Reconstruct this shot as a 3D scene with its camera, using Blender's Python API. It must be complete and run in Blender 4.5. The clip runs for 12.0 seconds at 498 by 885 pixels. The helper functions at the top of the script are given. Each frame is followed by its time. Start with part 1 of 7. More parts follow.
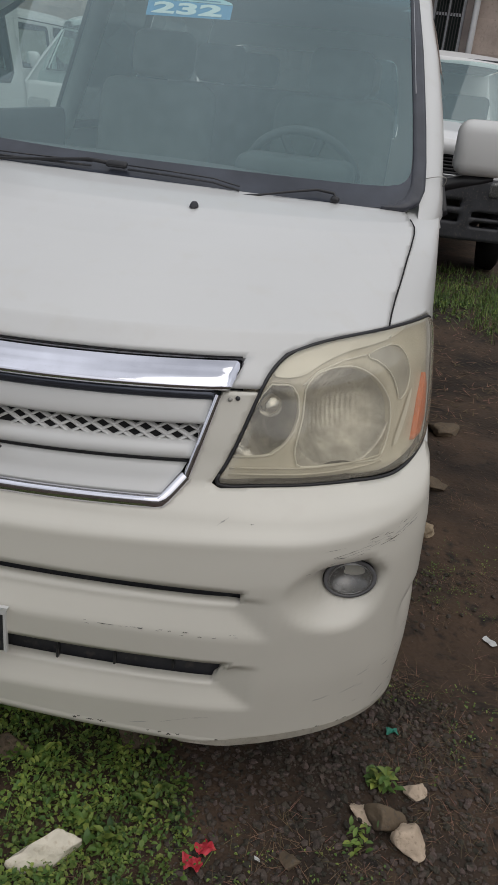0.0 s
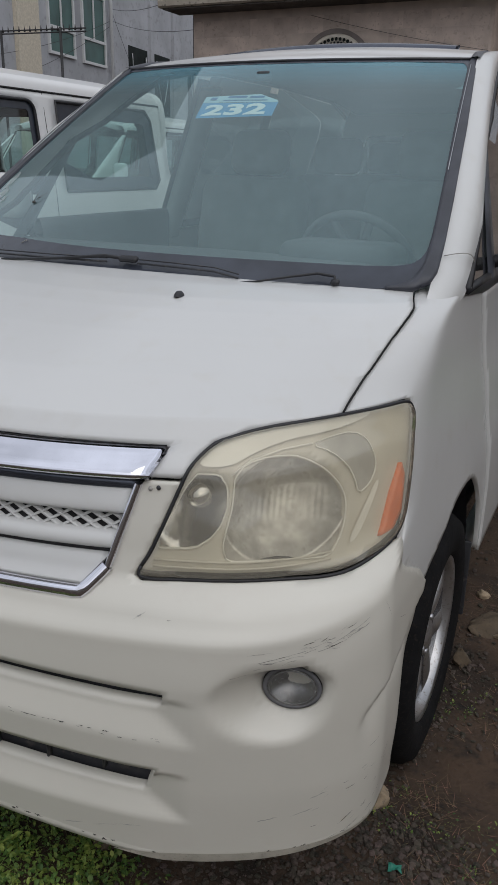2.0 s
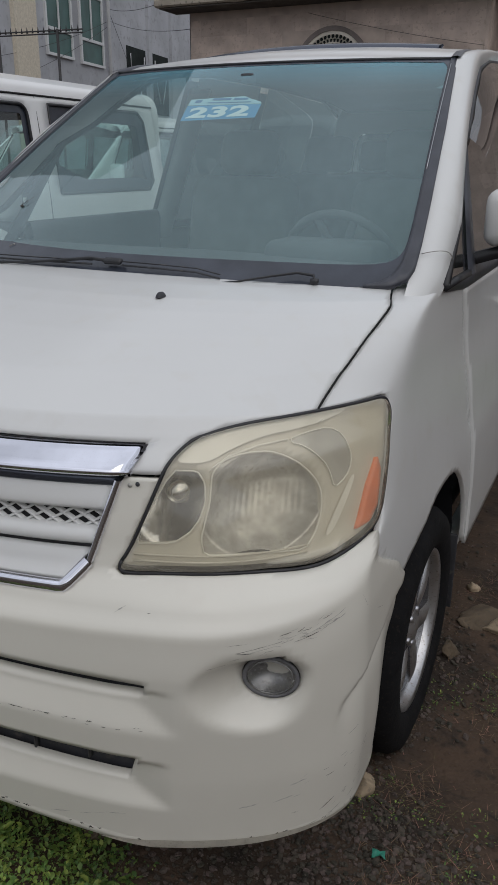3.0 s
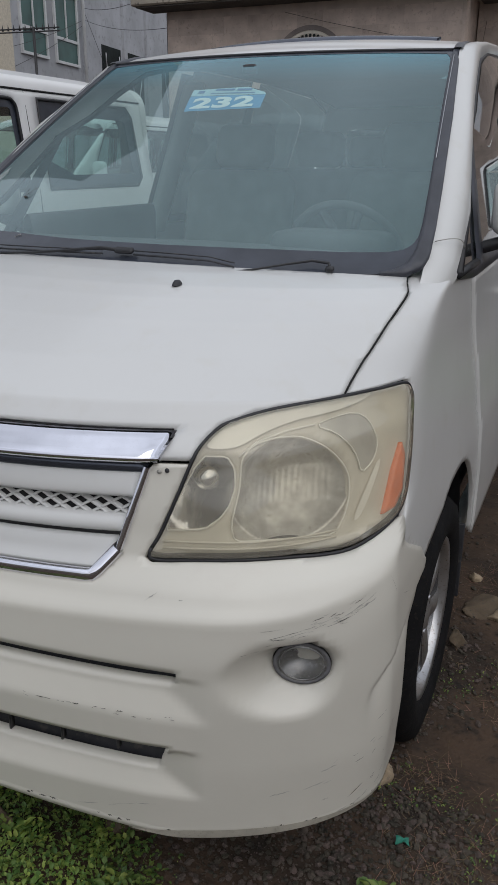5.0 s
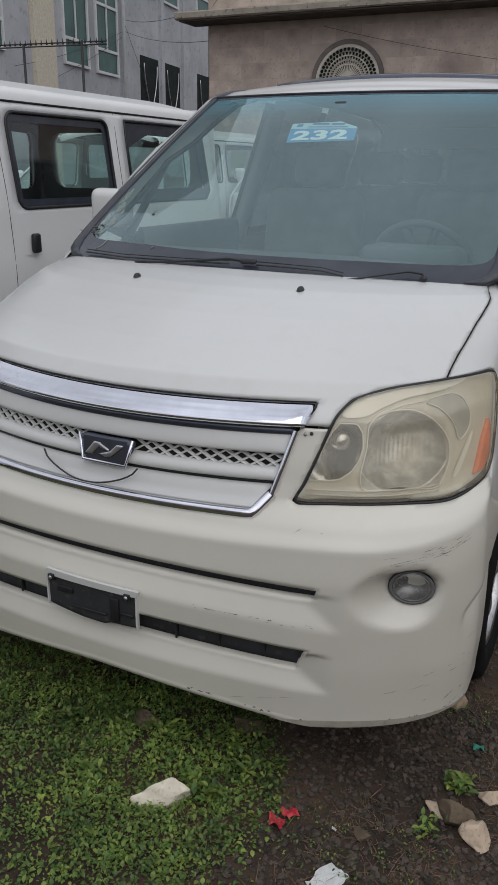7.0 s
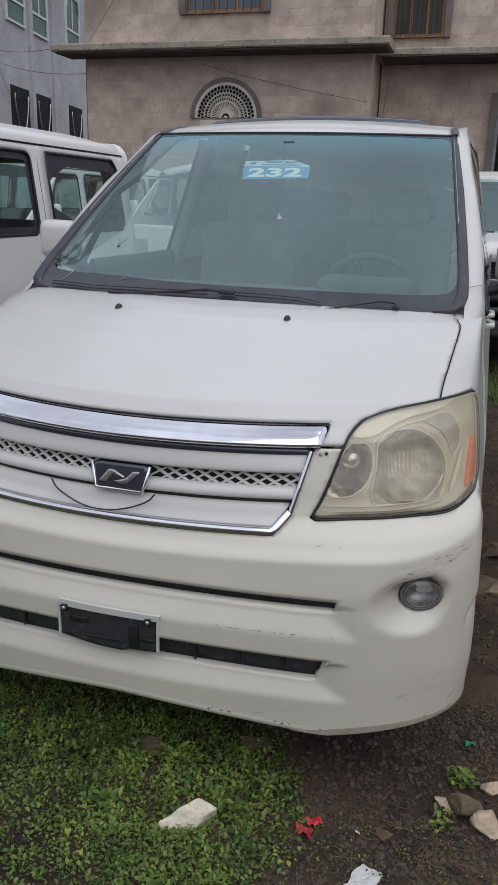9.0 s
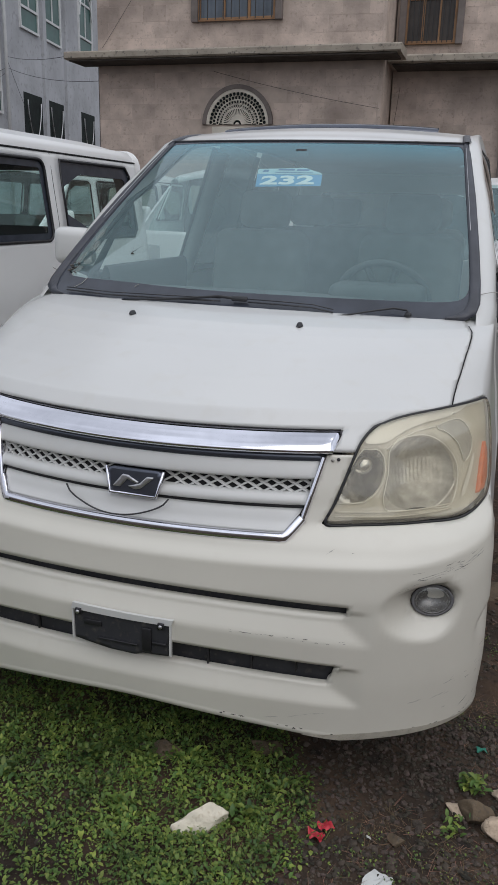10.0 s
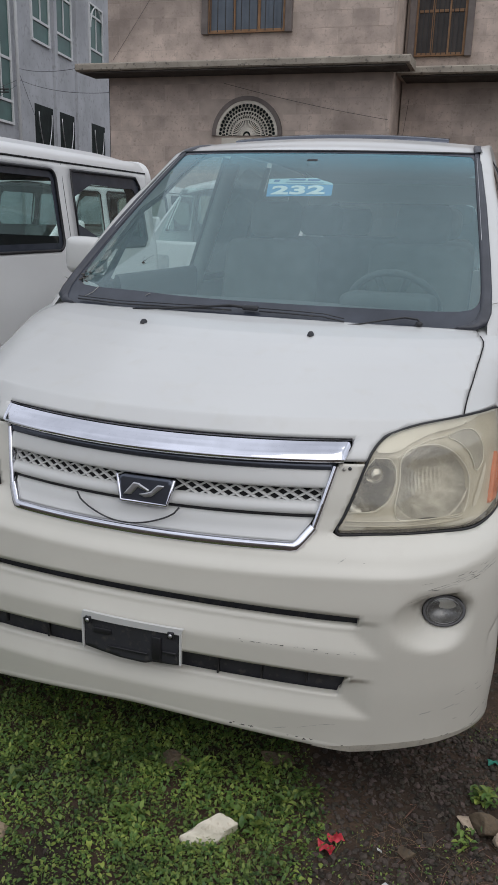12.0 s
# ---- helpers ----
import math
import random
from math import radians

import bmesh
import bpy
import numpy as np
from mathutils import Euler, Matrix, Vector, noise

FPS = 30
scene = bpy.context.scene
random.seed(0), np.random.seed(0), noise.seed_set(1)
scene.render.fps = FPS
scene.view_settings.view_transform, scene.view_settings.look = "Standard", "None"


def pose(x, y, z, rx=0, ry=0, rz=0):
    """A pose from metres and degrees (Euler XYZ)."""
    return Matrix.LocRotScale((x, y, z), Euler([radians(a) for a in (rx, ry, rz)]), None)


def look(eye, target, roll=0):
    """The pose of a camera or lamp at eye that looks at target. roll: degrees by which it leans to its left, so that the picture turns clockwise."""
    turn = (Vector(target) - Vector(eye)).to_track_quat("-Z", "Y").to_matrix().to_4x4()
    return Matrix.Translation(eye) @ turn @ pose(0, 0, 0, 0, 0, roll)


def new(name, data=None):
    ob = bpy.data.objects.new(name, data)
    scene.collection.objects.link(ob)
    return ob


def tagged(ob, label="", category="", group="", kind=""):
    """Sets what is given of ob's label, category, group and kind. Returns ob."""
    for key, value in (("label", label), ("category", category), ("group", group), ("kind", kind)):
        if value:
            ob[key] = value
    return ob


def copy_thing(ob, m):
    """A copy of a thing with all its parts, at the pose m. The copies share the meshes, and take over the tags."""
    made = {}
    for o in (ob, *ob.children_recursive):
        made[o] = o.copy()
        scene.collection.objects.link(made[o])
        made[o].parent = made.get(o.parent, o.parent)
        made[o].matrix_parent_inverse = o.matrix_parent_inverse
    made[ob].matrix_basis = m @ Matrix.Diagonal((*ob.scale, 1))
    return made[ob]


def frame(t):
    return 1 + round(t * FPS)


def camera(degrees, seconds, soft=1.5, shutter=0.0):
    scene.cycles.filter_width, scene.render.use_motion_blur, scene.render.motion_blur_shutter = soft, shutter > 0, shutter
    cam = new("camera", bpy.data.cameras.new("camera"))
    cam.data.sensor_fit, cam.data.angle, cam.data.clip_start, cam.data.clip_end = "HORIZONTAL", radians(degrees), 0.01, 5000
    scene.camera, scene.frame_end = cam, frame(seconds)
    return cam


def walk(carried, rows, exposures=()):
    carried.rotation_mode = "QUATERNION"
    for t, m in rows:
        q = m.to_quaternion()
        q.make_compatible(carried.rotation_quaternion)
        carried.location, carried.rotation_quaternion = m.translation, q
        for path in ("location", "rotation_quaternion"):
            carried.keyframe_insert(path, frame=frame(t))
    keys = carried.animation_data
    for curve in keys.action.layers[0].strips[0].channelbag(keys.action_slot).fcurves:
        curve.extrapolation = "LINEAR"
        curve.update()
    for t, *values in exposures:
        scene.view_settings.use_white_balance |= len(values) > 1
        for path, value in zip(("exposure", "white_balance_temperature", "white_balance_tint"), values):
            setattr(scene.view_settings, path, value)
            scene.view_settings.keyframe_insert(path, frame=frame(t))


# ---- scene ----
import collections

cam = camera(35.0, 12.0, soft=0.8)
PATH = [
    (0, 0.7211, -1.1971, 1.427, 65.25, -5.822, 11.407),
    (0.5, 0.9601, -1.2562, 1.4528, 66.031, -1.865, 15.774),
    (1, 1.0715, -1.1767, 1.4585, 68.407, 0.748, 22.5),
    (1.5, 1.1174, -1.0174, 1.4513, 69.684, -2.609, 26.297),
    (2, 1.1712, -0.9806, 1.446, 70.384, -1.236, 25.456),
    (2.5, 1.223, -0.9871, 1.4535, 70.354, -0.553, 25.708),
    (3, 1.2322, -0.9918, 1.4564, 70.253, -0.445, 25.491),
    (3.5, 1.235, -0.9941, 1.4551, 70.199, -0.131, 24.799),
    (5.5, 1.1049, -1.0536, 1.4152, 70.316, -0.515, 23.687),
    (6, 1.0797, -1.1046, 1.4084, 69.301, -0.325, 27.613),
    (6.5, 1.1218, -1.2817, 1.4268, 69.561, -1.079, 27.749),
    (7, 1.0993, -1.5096, 1.4826, 70.731, -0.829, 25.662),
    (9, 0.8173, -1.7028, 1.4845, 73.041, -1.703, 16.614),
    (9.5, 0.815, -1.7122, 1.486, 73.29, -1.456, 17.162),
    (10, 0.8154, -1.7187, 1.4899, 73.411, -1.663, 17.381),
    (10.5, 0.8137, -1.7203, 1.4914, 73.617, -1.782, 17.503),
    (11, 0.8128, -1.7204, 1.4914, 73.89, -1.781, 17.646),
    (11.5, 0.8088, -1.7206, 1.4875, 74.037, -1.76, 17.924),
    (12, 0.8069, -1.7193, 1.4861, 74.104, -1.744, 17.983),
]
walk(cam, [(t, pose(x, y, z, rx, ry, rz)) for t, x, y, z, rx, ry, rz in PATH],
     exposures=[(0, 0.06, 6800, 10), (0.5, 0.06, 6780, 10), (1.0, 0.08, 6560, 10), (2.5, 0.05, 6540, 10), (3.5, 0.03, 6560, 10), (5.5, 0.14, 6500, 10), (6.0, 0.04, 6500, 10),
                (7.0, 0.10, 6600, 10), (9.0, 0.24, 6500, 10), (12.0, 0.25, 6500, 10)])

# ---- light: an overcast day ----
world = bpy.data.worlds.new("overcast_sky")
scene.world = world
world.use_nodes = True
wn, wl = world.node_tree.nodes, world.node_tree.links
wn.clear()
sky = wn.new("ShaderNodeTexSky")
sky.sky_type = "NISHITA"
sky.sun_disc = False
sky.sun_elevation, sky.sun_rotation = radians(40), radians(150)
sky.air_density, sky.dust_density = 1.0, 2.0
grey = wn.new("ShaderNodeHueSaturation")
grey.inputs["Saturation"].default_value = 0.35
back = wn.new("ShaderNodeBackground")
back.inputs["Strength"].default_value = 0.094
cloud = wn.new("ShaderNodeMix")
cloud.data_type = "RGBA"
cloud.inputs["Factor"].default_value = 0.65
cloud.inputs[7].default_value = (6.95, 7.4, 8.2, 1)
wl.new(sky.outputs[0], grey.inputs["Color"])
wl.new(grey.outputs[0], cloud.inputs[6])
# overcast sky: brighter overhead than at the horizon, with soft cloud banks
way = wn.new("ShaderNodeTexCoord")
up = wn.new("ShaderNodeSeparateXYZ")
wl.new(way.outputs["Generated"], up.inputs[0])
height = wn.new("ShaderNodeMapRange")
height.inputs["To Min"].default_value, height.inputs["To Max"].default_value = 0.74, 1.25
wl.new(up.outputs["Z"], height.inputs["Value"])
banks = wn.new("ShaderNodeTexNoise")
banks.inputs["Scale"].default_value, banks.inputs["Detail"].default_value, banks.inputs["Roughness"].default_value = 2.2, 2.0, 0.45
wl.new(way.outputs["Generated"], banks.inputs["Vector"])
depth = wn.new("ShaderNodeMapRange")
depth.inputs["From Min"].default_value, depth.inputs["From Max"].default_value = 0.34, 0.66
depth.inputs["To Min"].default_value, depth.inputs["To Max"].default_value = 0.72, 1.24
wl.new(banks.outputs["Fac"], depth.inputs["Value"])
lit = wn.new("ShaderNodeMath")
lit.operation = "MULTIPLY"
wl.new(height.outputs[0], lit.inputs[0])
wl.new(depth.outputs[0], lit.inputs[1])
shade = wn.new("ShaderNodeVectorMath")
shade.operation = "SCALE"
wl.new(cloud.outputs[2], shade.inputs[0])
wl.new(lit.outputs[0], shade.inputs["Scale"])
wl.new(shade.outputs[0], back.inputs["Color"])
wl.new(back.outputs[0], wn.new("ShaderNodeOutputWorld").inputs["Surface"])

sun_data = bpy.data.lights.new("sun", "SUN")
sun_data.energy, sun_data.angle, sun_data.color = 0.60, radians(60), (1.0, 0.975, 0.955)
sun = new("sun", sun_data)
sun.matrix_world = look((4.8, -2.4, 8.2), (0.0, 0.0, 0.0))
scene.view_settings.exposure = 0.0


# ---- materials ----
def mat(name, color, rough=0.5, metal=0.0, var=0.08, scale=6.0, bump=0.0, grain=80.0, coat=0.0, coat_rough=0.2, spec=0.5,
        tint=None, spots=None, per_piece=0.0, whole=False, stain=None, island=0.0):
    """Principled material with variation at two scales, fine relief, and random tints per piece."""
    m = bpy.data.materials.new(name)
    m.use_nodes = True
    n, l = m.node_tree.nodes, m.node_tree.links
    p = n["Principled BSDF"]
    p.inputs["Roughness"].default_value = rough
    p.inputs["Metallic"].default_value = metal
    p.inputs["Coat Weight"].default_value = coat
    p.inputs["Coat Roughness"].default_value = coat_rough
    p.inputs["Specular IOR Level"].default_value = spec
    co = n.new("ShaderNodeNewGeometry") if whole else n.new("ShaderNodeTexCoord")

    def noise_at(s, detail=4.0):
        t = n.new("ShaderNodeTexNoise")
        t.inputs["Scale"].default_value, t.inputs["Detail"].default_value = s, detail
        l.new(co.outputs["Position" if whole else "Object"], t.inputs["Vector"])
        return t.outputs["Fac"]

    def mix(fac, a, b, low, high):
        r = n.new("ShaderNodeMapRange")
        r.inputs["From Min"].default_value, r.inputs["From Max"].default_value = low, high
        l.new(fac, r.inputs["Value"])
        x = n.new("ShaderNodeMix")
        x.data_type = "RGBA"
        l.new(r.outputs[0], x.inputs["Factor"])
        for sock, c in ((x.inputs[6], a), (x.inputs[7], b)):
            if isinstance(c, tuple):
                sock.default_value = (*c, 1)
            else:
                l.new(c, sock)
        return x.outputs[2]

    dark = tuple(c * (1 - var) for c in color)
    light = tuple(min(c * (1 + var), 1) for c in (tint or color))
    out = mix(noise_at(scale), dark, light, 0.3, 0.7)
    if spots:
        out = mix(noise_at(scale * 6, 6.0), out, spots, 0.56, 0.72)
    if stain:
        out = mix(noise_at(scale * 0.22, 7.0), out, stain, 0.50, 0.78)
    if per_piece:
        info = n.new("ShaderNodeObjectInfo")
        h = n.new("ShaderNodeHueSaturation")
        r = n.new("ShaderNodeMapRange")
        r.inputs["To Min"].default_value, r.inputs["To Max"].default_value = 1 - per_piece, 1 + per_piece
        l.new(info.outputs["Random"], r.inputs["Value"])
        l.new(r.outputs[0], h.inputs["Value"])
        l.new(out, h.inputs["Color"])
        out = h.outputs[0]
    if island:
        geo, h, r = n.new("ShaderNodeNewGeometry"), n.new("ShaderNodeHueSaturation"), n.new("ShaderNodeMapRange")
        r.inputs["To Min"].default_value, r.inputs["To Max"].default_value = 1 - island, 1 + island
        hue = n.new("ShaderNodeMapRange")
        hue.inputs["To Min"].default_value, hue.inputs["To Max"].default_value = 0.5 + 0.07 * island, 0.5 - 0.11 * island
        l.new(geo.outputs["Random Per Island"], r.inputs["Value"])
        l.new(geo.outputs["Random Per Island"], hue.inputs["Value"])
        l.new(r.outputs[0], h.inputs["Value"])
        l.new(hue.outputs[0], h.inputs["Hue"])
        l.new(out, h.inputs["Color"])
        out = h.outputs[0]
    l.new(out, p.inputs["Base Color"])
    if rough > 0.12:
        r = n.new("ShaderNodeMapRange")
        r.inputs["To Min"].default_value, r.inputs["To Max"].default_value = rough * 0.85, min(rough * 1.2, 1)
        l.new(noise_at(scale * 3), r.inputs["Value"])
        l.new(r.outputs[0], p.inputs["Roughness"])
    if bump:
        b = n.new("ShaderNodeBump")
        b.inputs["Strength"].default_value, b.inputs["Distance"].default_value = min(bump, 1), 0.01
        l.new(noise_at(grain, 8.0), b.inputs["Height"])
        l.new(b.outputs[0], p.inputs["Normal"])
    return m


def pane(name, tint, ior=1.5, rough=0.02, haze=0.0, haze_color=(0.6, 0.6, 0.55), haze_scale=9.0, sheen_color=(1, 1, 1)):
    """Clear sheet: tinted see-through, mirror gloss by Fresnel, and a thin film: dust, yellowing, and the windscreen's
    painted sky veil.
    """
    m = bpy.data.materials.new(name)
    m.use_nodes = True
    n, l = m.node_tree.nodes, m.node_tree.links
    n.clear()
    clear, gloss, film = (n.new("ShaderNodeBsdf" + k) for k in ("Transparent", "Glossy", "Diffuse"))
    clear.inputs["Color"].default_value = (*tint, 1)
    gloss.inputs["Roughness"].default_value = rough
    gloss.inputs["Color"].default_value = (*sheen_color, 1)
    film.inputs["Color"].default_value = (*haze_color, 1)
    facing, steep, sheen = n.new("ShaderNodeLayerWeight"), n.new("ShaderNodeMath"), n.new("ShaderNodeMapRange")
    facing.inputs["Blend"].default_value = 0.5
    steep.operation = "POWER"
    steep.inputs[1].default_value = 4.5
    sheen.inputs["To Min"].default_value, sheen.inputs["To Max"].default_value = 1.6 * ((ior - 1) / (ior + 1)) ** 2, 1.0
    l.new(facing.outputs["Facing"], steep.inputs[0])
    l.new(steep.outputs[0], sheen.inputs["Value"])
    co, no, rng = n.new("ShaderNodeTexCoord"), n.new("ShaderNodeTexNoise"), n.new("ShaderNodeMapRange")
    no.inputs["Scale"].default_value, no.inputs["Detail"].default_value = haze_scale, 6
    l.new(co.outputs["Object"], no.inputs["Vector"])
    l.new(no.outputs["Fac"], rng.inputs["Value"])
    rng.inputs["To Min"].default_value, rng.inputs["To Max"].default_value = haze * 0.6, haze * 1.4
    a, b = n.new("ShaderNodeMixShader"), n.new("ShaderNodeMixShader")
    l.new(rng.outputs[0], a.inputs[0])
    l.new(clear.outputs[0], a.inputs[1])
    l.new(film.outputs[0], a.inputs[2])
    l.new(sheen.outputs[0], b.inputs[0])
    l.new(a.outputs[0], b.inputs[1])
    l.new(gloss.outputs[0], b.inputs[2])
    l.new(b.outputs[0], n.new("ShaderNodeOutputMaterial").inputs["Surface"])
    return m


PAINT = mat("white_paint", (0.675, 0.675, 0.665), 0.40, var=0.02, scale=2.5, coat=0.75, coat_rough=0.16, spec=0.35, spots=(0.66, 0.655, 0.635))
BUMPER_PAINT = mat("creamy_bumper_paint", (0.70, 0.675, 0.605), 0.40, var=0.03, scale=3.5, coat=0.6, spec=0.35, spots=(0.70, 0.67, 0.60))
VAN_PAINT = mat("van_white_paint", (0.80, 0.80, 0.80), 0.35, var=0.04, scale=2.0, coat=0.5)
CHROME = mat("chrome", (0.79, 0.79, 0.86), 0.07, 1.0, var=0.05, scale=20)
SMOKED = mat("dark_chrome", (0.10, 0.11, 0.14), 0.18, 0.6, var=0.1, scale=20)
SATIN = mat("satin_silver", (0.55, 0.55, 0.57), 0.32, 0.9, var=0.08, scale=25)
BLACK = mat("black_plastic", (0.018, 0.018, 0.021), 0.45, var=0.25, scale=14, bump=0.05, grain=300)
DUSTY = mat("dusty_black_plastic", (0.035, 0.036, 0.042), 0.6, var=0.3, scale=9, spots=(0.08, 0.075, 0.07))
MOULD = mat("dark_grey_moulding", (0.050, 0.053, 0.066), 0.38, var=0.2, scale=15, spec=0.5)
FRIT = mat("black_glass_border", (0.044, 0.050, 0.066), 0.22, var=0.2, scale=12, spec=0.6)
SEAM = mat("dark_gap", (0.012, 0.012, 0.013), 0.9, var=0.2, scale=10)
RUBBER = mat("tyre_rubber", (0.010, 0.010, 0.011), 0.9, spec=0.15, var=0.25, scale=20, bump=0.15, grain=120, spots=(0.024, 0.020, 0.017))
ALLOY = mat("alloy_silver", (0.52, 0.52, 0.53), 0.3, 0.85, var=0.1, scale=18, spots=(0.30, 0.27, 0.24))
FABRIC = mat("grey_seat_fabric", (0.16, 0.165, 0.155), 0.95, var=0.15, scale=12, bump=0.04, grain=400)
TRIM = mat("grey_interior_trim", (0.085, 0.09, 0.093), 0.8, var=0.12, scale=8)
POST_TRIM = mat("pale_grey_trim", (0.42, 0.44, 0.44), 0.8, var=0.1, scale=8)
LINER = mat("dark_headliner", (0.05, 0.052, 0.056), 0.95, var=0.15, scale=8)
PALE_RIM = mat("pale_lamp_rim", (0.90, 0.88, 0.79), 0.4, var=0.03, scale=20)
LAMPGREY = mat("dull_lamp_reflector", (0.50, 0.485, 0.44), 0.4, 0.3, var=0.1, scale=30)
CREAM = mat("yellowed_lamp_housing", (0.68, 0.64, 0.54), 0.4, var=0.08, scale=14)
REFLECT = mat("lamp_reflector", (0.56, 0.54, 0.49), 0.42, 0.75, var=0.35, scale=26, bump=0.2, grain=24, spots=(0.44, 0.42, 0.38))
BRIGHT = mat("bright_reflector", (0.66, 0.65, 0.62), 0.20, 1.0, var=0.2, scale=20, bump=0.12, grain=22)
AMBER = mat("amber_plastic", (0.85, 0.17, 0.012), 0.3, var=0.1, scale=30, spec=0.6)
SCUFF = mat("bare_scuffed_plastic", (0.07, 0.065, 0.06), 0.8, var=0.3, scale=60)
# scuff spots over a grey that holds the lip's underside shade
LIP_SHADE = mat("scuffed_shaded_lip", (0.43, 0.40, 0.34), 0.75, var=0.15, scale=30, spots=(0.32, 0.30, 0.25))
SCRAPE = mat("pale_scrape", (0.42, 0.41, 0.38), 0.7, var=0.2, scale=60)
# teal film: dust plus a veil of reflected sky painted into the glass
SCREEN = pane("windscreen_glass", (0.86, 0.97, 0.94), 1.74, 0.015, 0.17, (0.31, 0.51, 0.54), 1.2, (0.84, 0.96, 0.99))
SCUFFED = pane("scuffed_glass", (0.90, 0.95, 0.93), 1.1, 0.3, 0.20, (0.50, 0.54, 0.50), 40.0)
# blue tint of the band; its rising film also paints in reflected sky
BAND = [pane("shade_band_%d" % k, (0.76 - 0.08 * k, 0.91 - 0.045 * k, 0.90 - 0.03 * k), 1.74, 0.015, 0.18 + 0.030 * k, (0.31 - 0.03 * k, 0.51 + 0.002 * k, 0.55 + 0.022 * k), 1.6, (0.83, 0.96, 0.99)) for k in range(6)]
CLEAR = pane("side_glass", (0.86, 0.94, 0.92), 1.5, 0.015, 0.04, (0.4, 0.42, 0.42))
PRIVACY = pane("privacy_glass", (0.10, 0.12, 0.12), 1.5, 0.02, 0.03, (0.2, 0.22, 0.22))
# driver's side glass: low tint stands in for the dark cabin behind
SIDEGLASS = pane("cabin_shade_glass", (0.27, 0.30, 0.30), 1.7, 0.015, 0.05, (0.30, 0.32, 0.32))
DARKGLASS = pane("van_tinted_glass", (0.84, 0.96, 0.94), 1.5, 0.015, 0.03, (0.3, 0.32, 0.32))
SMOKE = pane("smoked_acrylic", (0.30, 0.28, 0.29), 1.49, 0.05, 0.10, (0.35, 0.33, 0.33))
LENS = pane("yellowed_lens", (0.97, 0.95, 0.88), 1.45, 0.06, 0.30, (0.68, 0.63, 0.52), 5.0)
FOGBOWL = mat("smoky_reflector", (0.36, 0.36, 0.36), 0.26, 0.7, var=0.2, scale=40)
LAMPRING = mat("grey_lamp_ring", (0.15, 0.15, 0.16), 0.5, var=0.15, scale=40)
FOGGLASS = pane("fog_lamp_glass", (0.80, 0.80, 0.80), 1.5, 0.05, 0.12, (0.5, 0.5, 0.47), 20.0)
STICKER_BLUE = mat("sticker_blue", (0.06, 0.28, 0.52), 0.5, var=0.06, scale=30)
STICKER_PALE = mat("sticker_pale_blue", (0.40, 0.60, 0.66), 0.5, var=0.05, scale=30)
STICKER_INK = mat("sticker_ink", (0.05, 0.16, 0.34), 0.5, var=0.05, scale=30)
STICKER_WHITE = mat("sticker_white", (0.70, 0.78, 0.78), 0.5, var=0.04, scale=30)
STONE = mat("pinkish_tuff_block", (0.52, 0.425, 0.37), 0.9, var=0.18, scale=2.6, bump=0.8, grain=18, spots=(0.39, 0.32, 0.275), per_piece=0.11, whole=True, stain=(0.24, 0.195, 0.17))
JOINT = mat("stone_joint", (0.46, 0.38, 0.33), 0.95, var=0.15, scale=3)
CONCRETE = mat("weathered_concrete", (0.34, 0.30, 0.25), 0.9, var=0.2, scale=2.0, bump=0.4, grain=20, spots=(0.10, 0.09, 0.08), whole=True)
RENDER_GREY = mat("grey_plaster", (0.42, 0.43, 0.46), 0.9, var=0.14, scale=0.8, bump=0.2, grain=12, spots=(0.31, 0.315, 0.33), whole=True, stain=(0.27, 0.275, 0.29))
# mould stains plus the shade under the ledges, both put into the colour
DARK_SOFFIT = mat("mouldy_shaded_plaster", (0.06, 0.052, 0.045), 0.95, var=0.35, scale=3, bump=0.4, grain=20, spots=(0.02, 0.02, 0.018))
GYPSUM = mat("white_gypsum", (0.62, 0.58, 0.51), 0.85, var=0.1, scale=5)
DARKSTONE = mat("dark_stone_trim", (0.17, 0.145, 0.135), 0.85, var=0.2, scale=4, bump=0.4, grain=20)
WOOD = mat("brown_window_wood", (0.27, 0.15, 0.075), 0.6, var=0.2, scale=6, bump=0.1, grain=60)
WHITEFRAME = mat("white_window_frame", (0.62, 0.63, 0.64), 0.6, var=0.06, scale=5)
GREENGLASS = mat("green_window_glass", (0.04, 0.10, 0.09), 0.3, var=0.3, scale=1.5, spec=0.35)
GREYGLASS = mat("grey_window_glass", (0.10, 0.12, 0.15), 0.1, var=0.25, scale=1.5, spec=0.7)
BROWNGLASS = mat("curtained_window_glass", (0.055, 0.045, 0.04), 0.25, var=0.35, scale=2, spec=0.4)
BLACKGLASS = mat("dark_window", (0.012, 0.017, 0.016), 0.6, var=0.3, scale=2, spec=0.12)
IRON = mat("dark_iron", (0.04, 0.04, 0.042), 0.6, 0.3, var=0.2, scale=10)
CABLE = mat("black_cable", (0.045, 0.045, 0.048), 0.7, var=0.2, scale=10)
LIMESTONE = mat("pale_limestone", (0.62, 0.56, 0.46), 0.9, var=0.12, scale=14, bump=0.5, grain=60, spots=(0.45, 0.38, 0.28))
TANROCK = mat("tan_rock", (0.36, 0.28, 0.19), 0.9, var=0.2, scale=16, bump=0.6, grain=60, spots=(0.20, 0.16, 0.12))
SANDROCK = mat("sandy_rock", (0.56, 0.44, 0.33), 0.9, var=0.2, scale=16, bump=0.6, grain=60, spots=(0.28, 0.22, 0.16))
GREYROCK = mat("grey_brown_rock", (0.130, 0.096, 0.063), 0.9, var=0.25, scale=14, bump=0.6, grain=70, spots=(0.09, 0.075, 0.06))
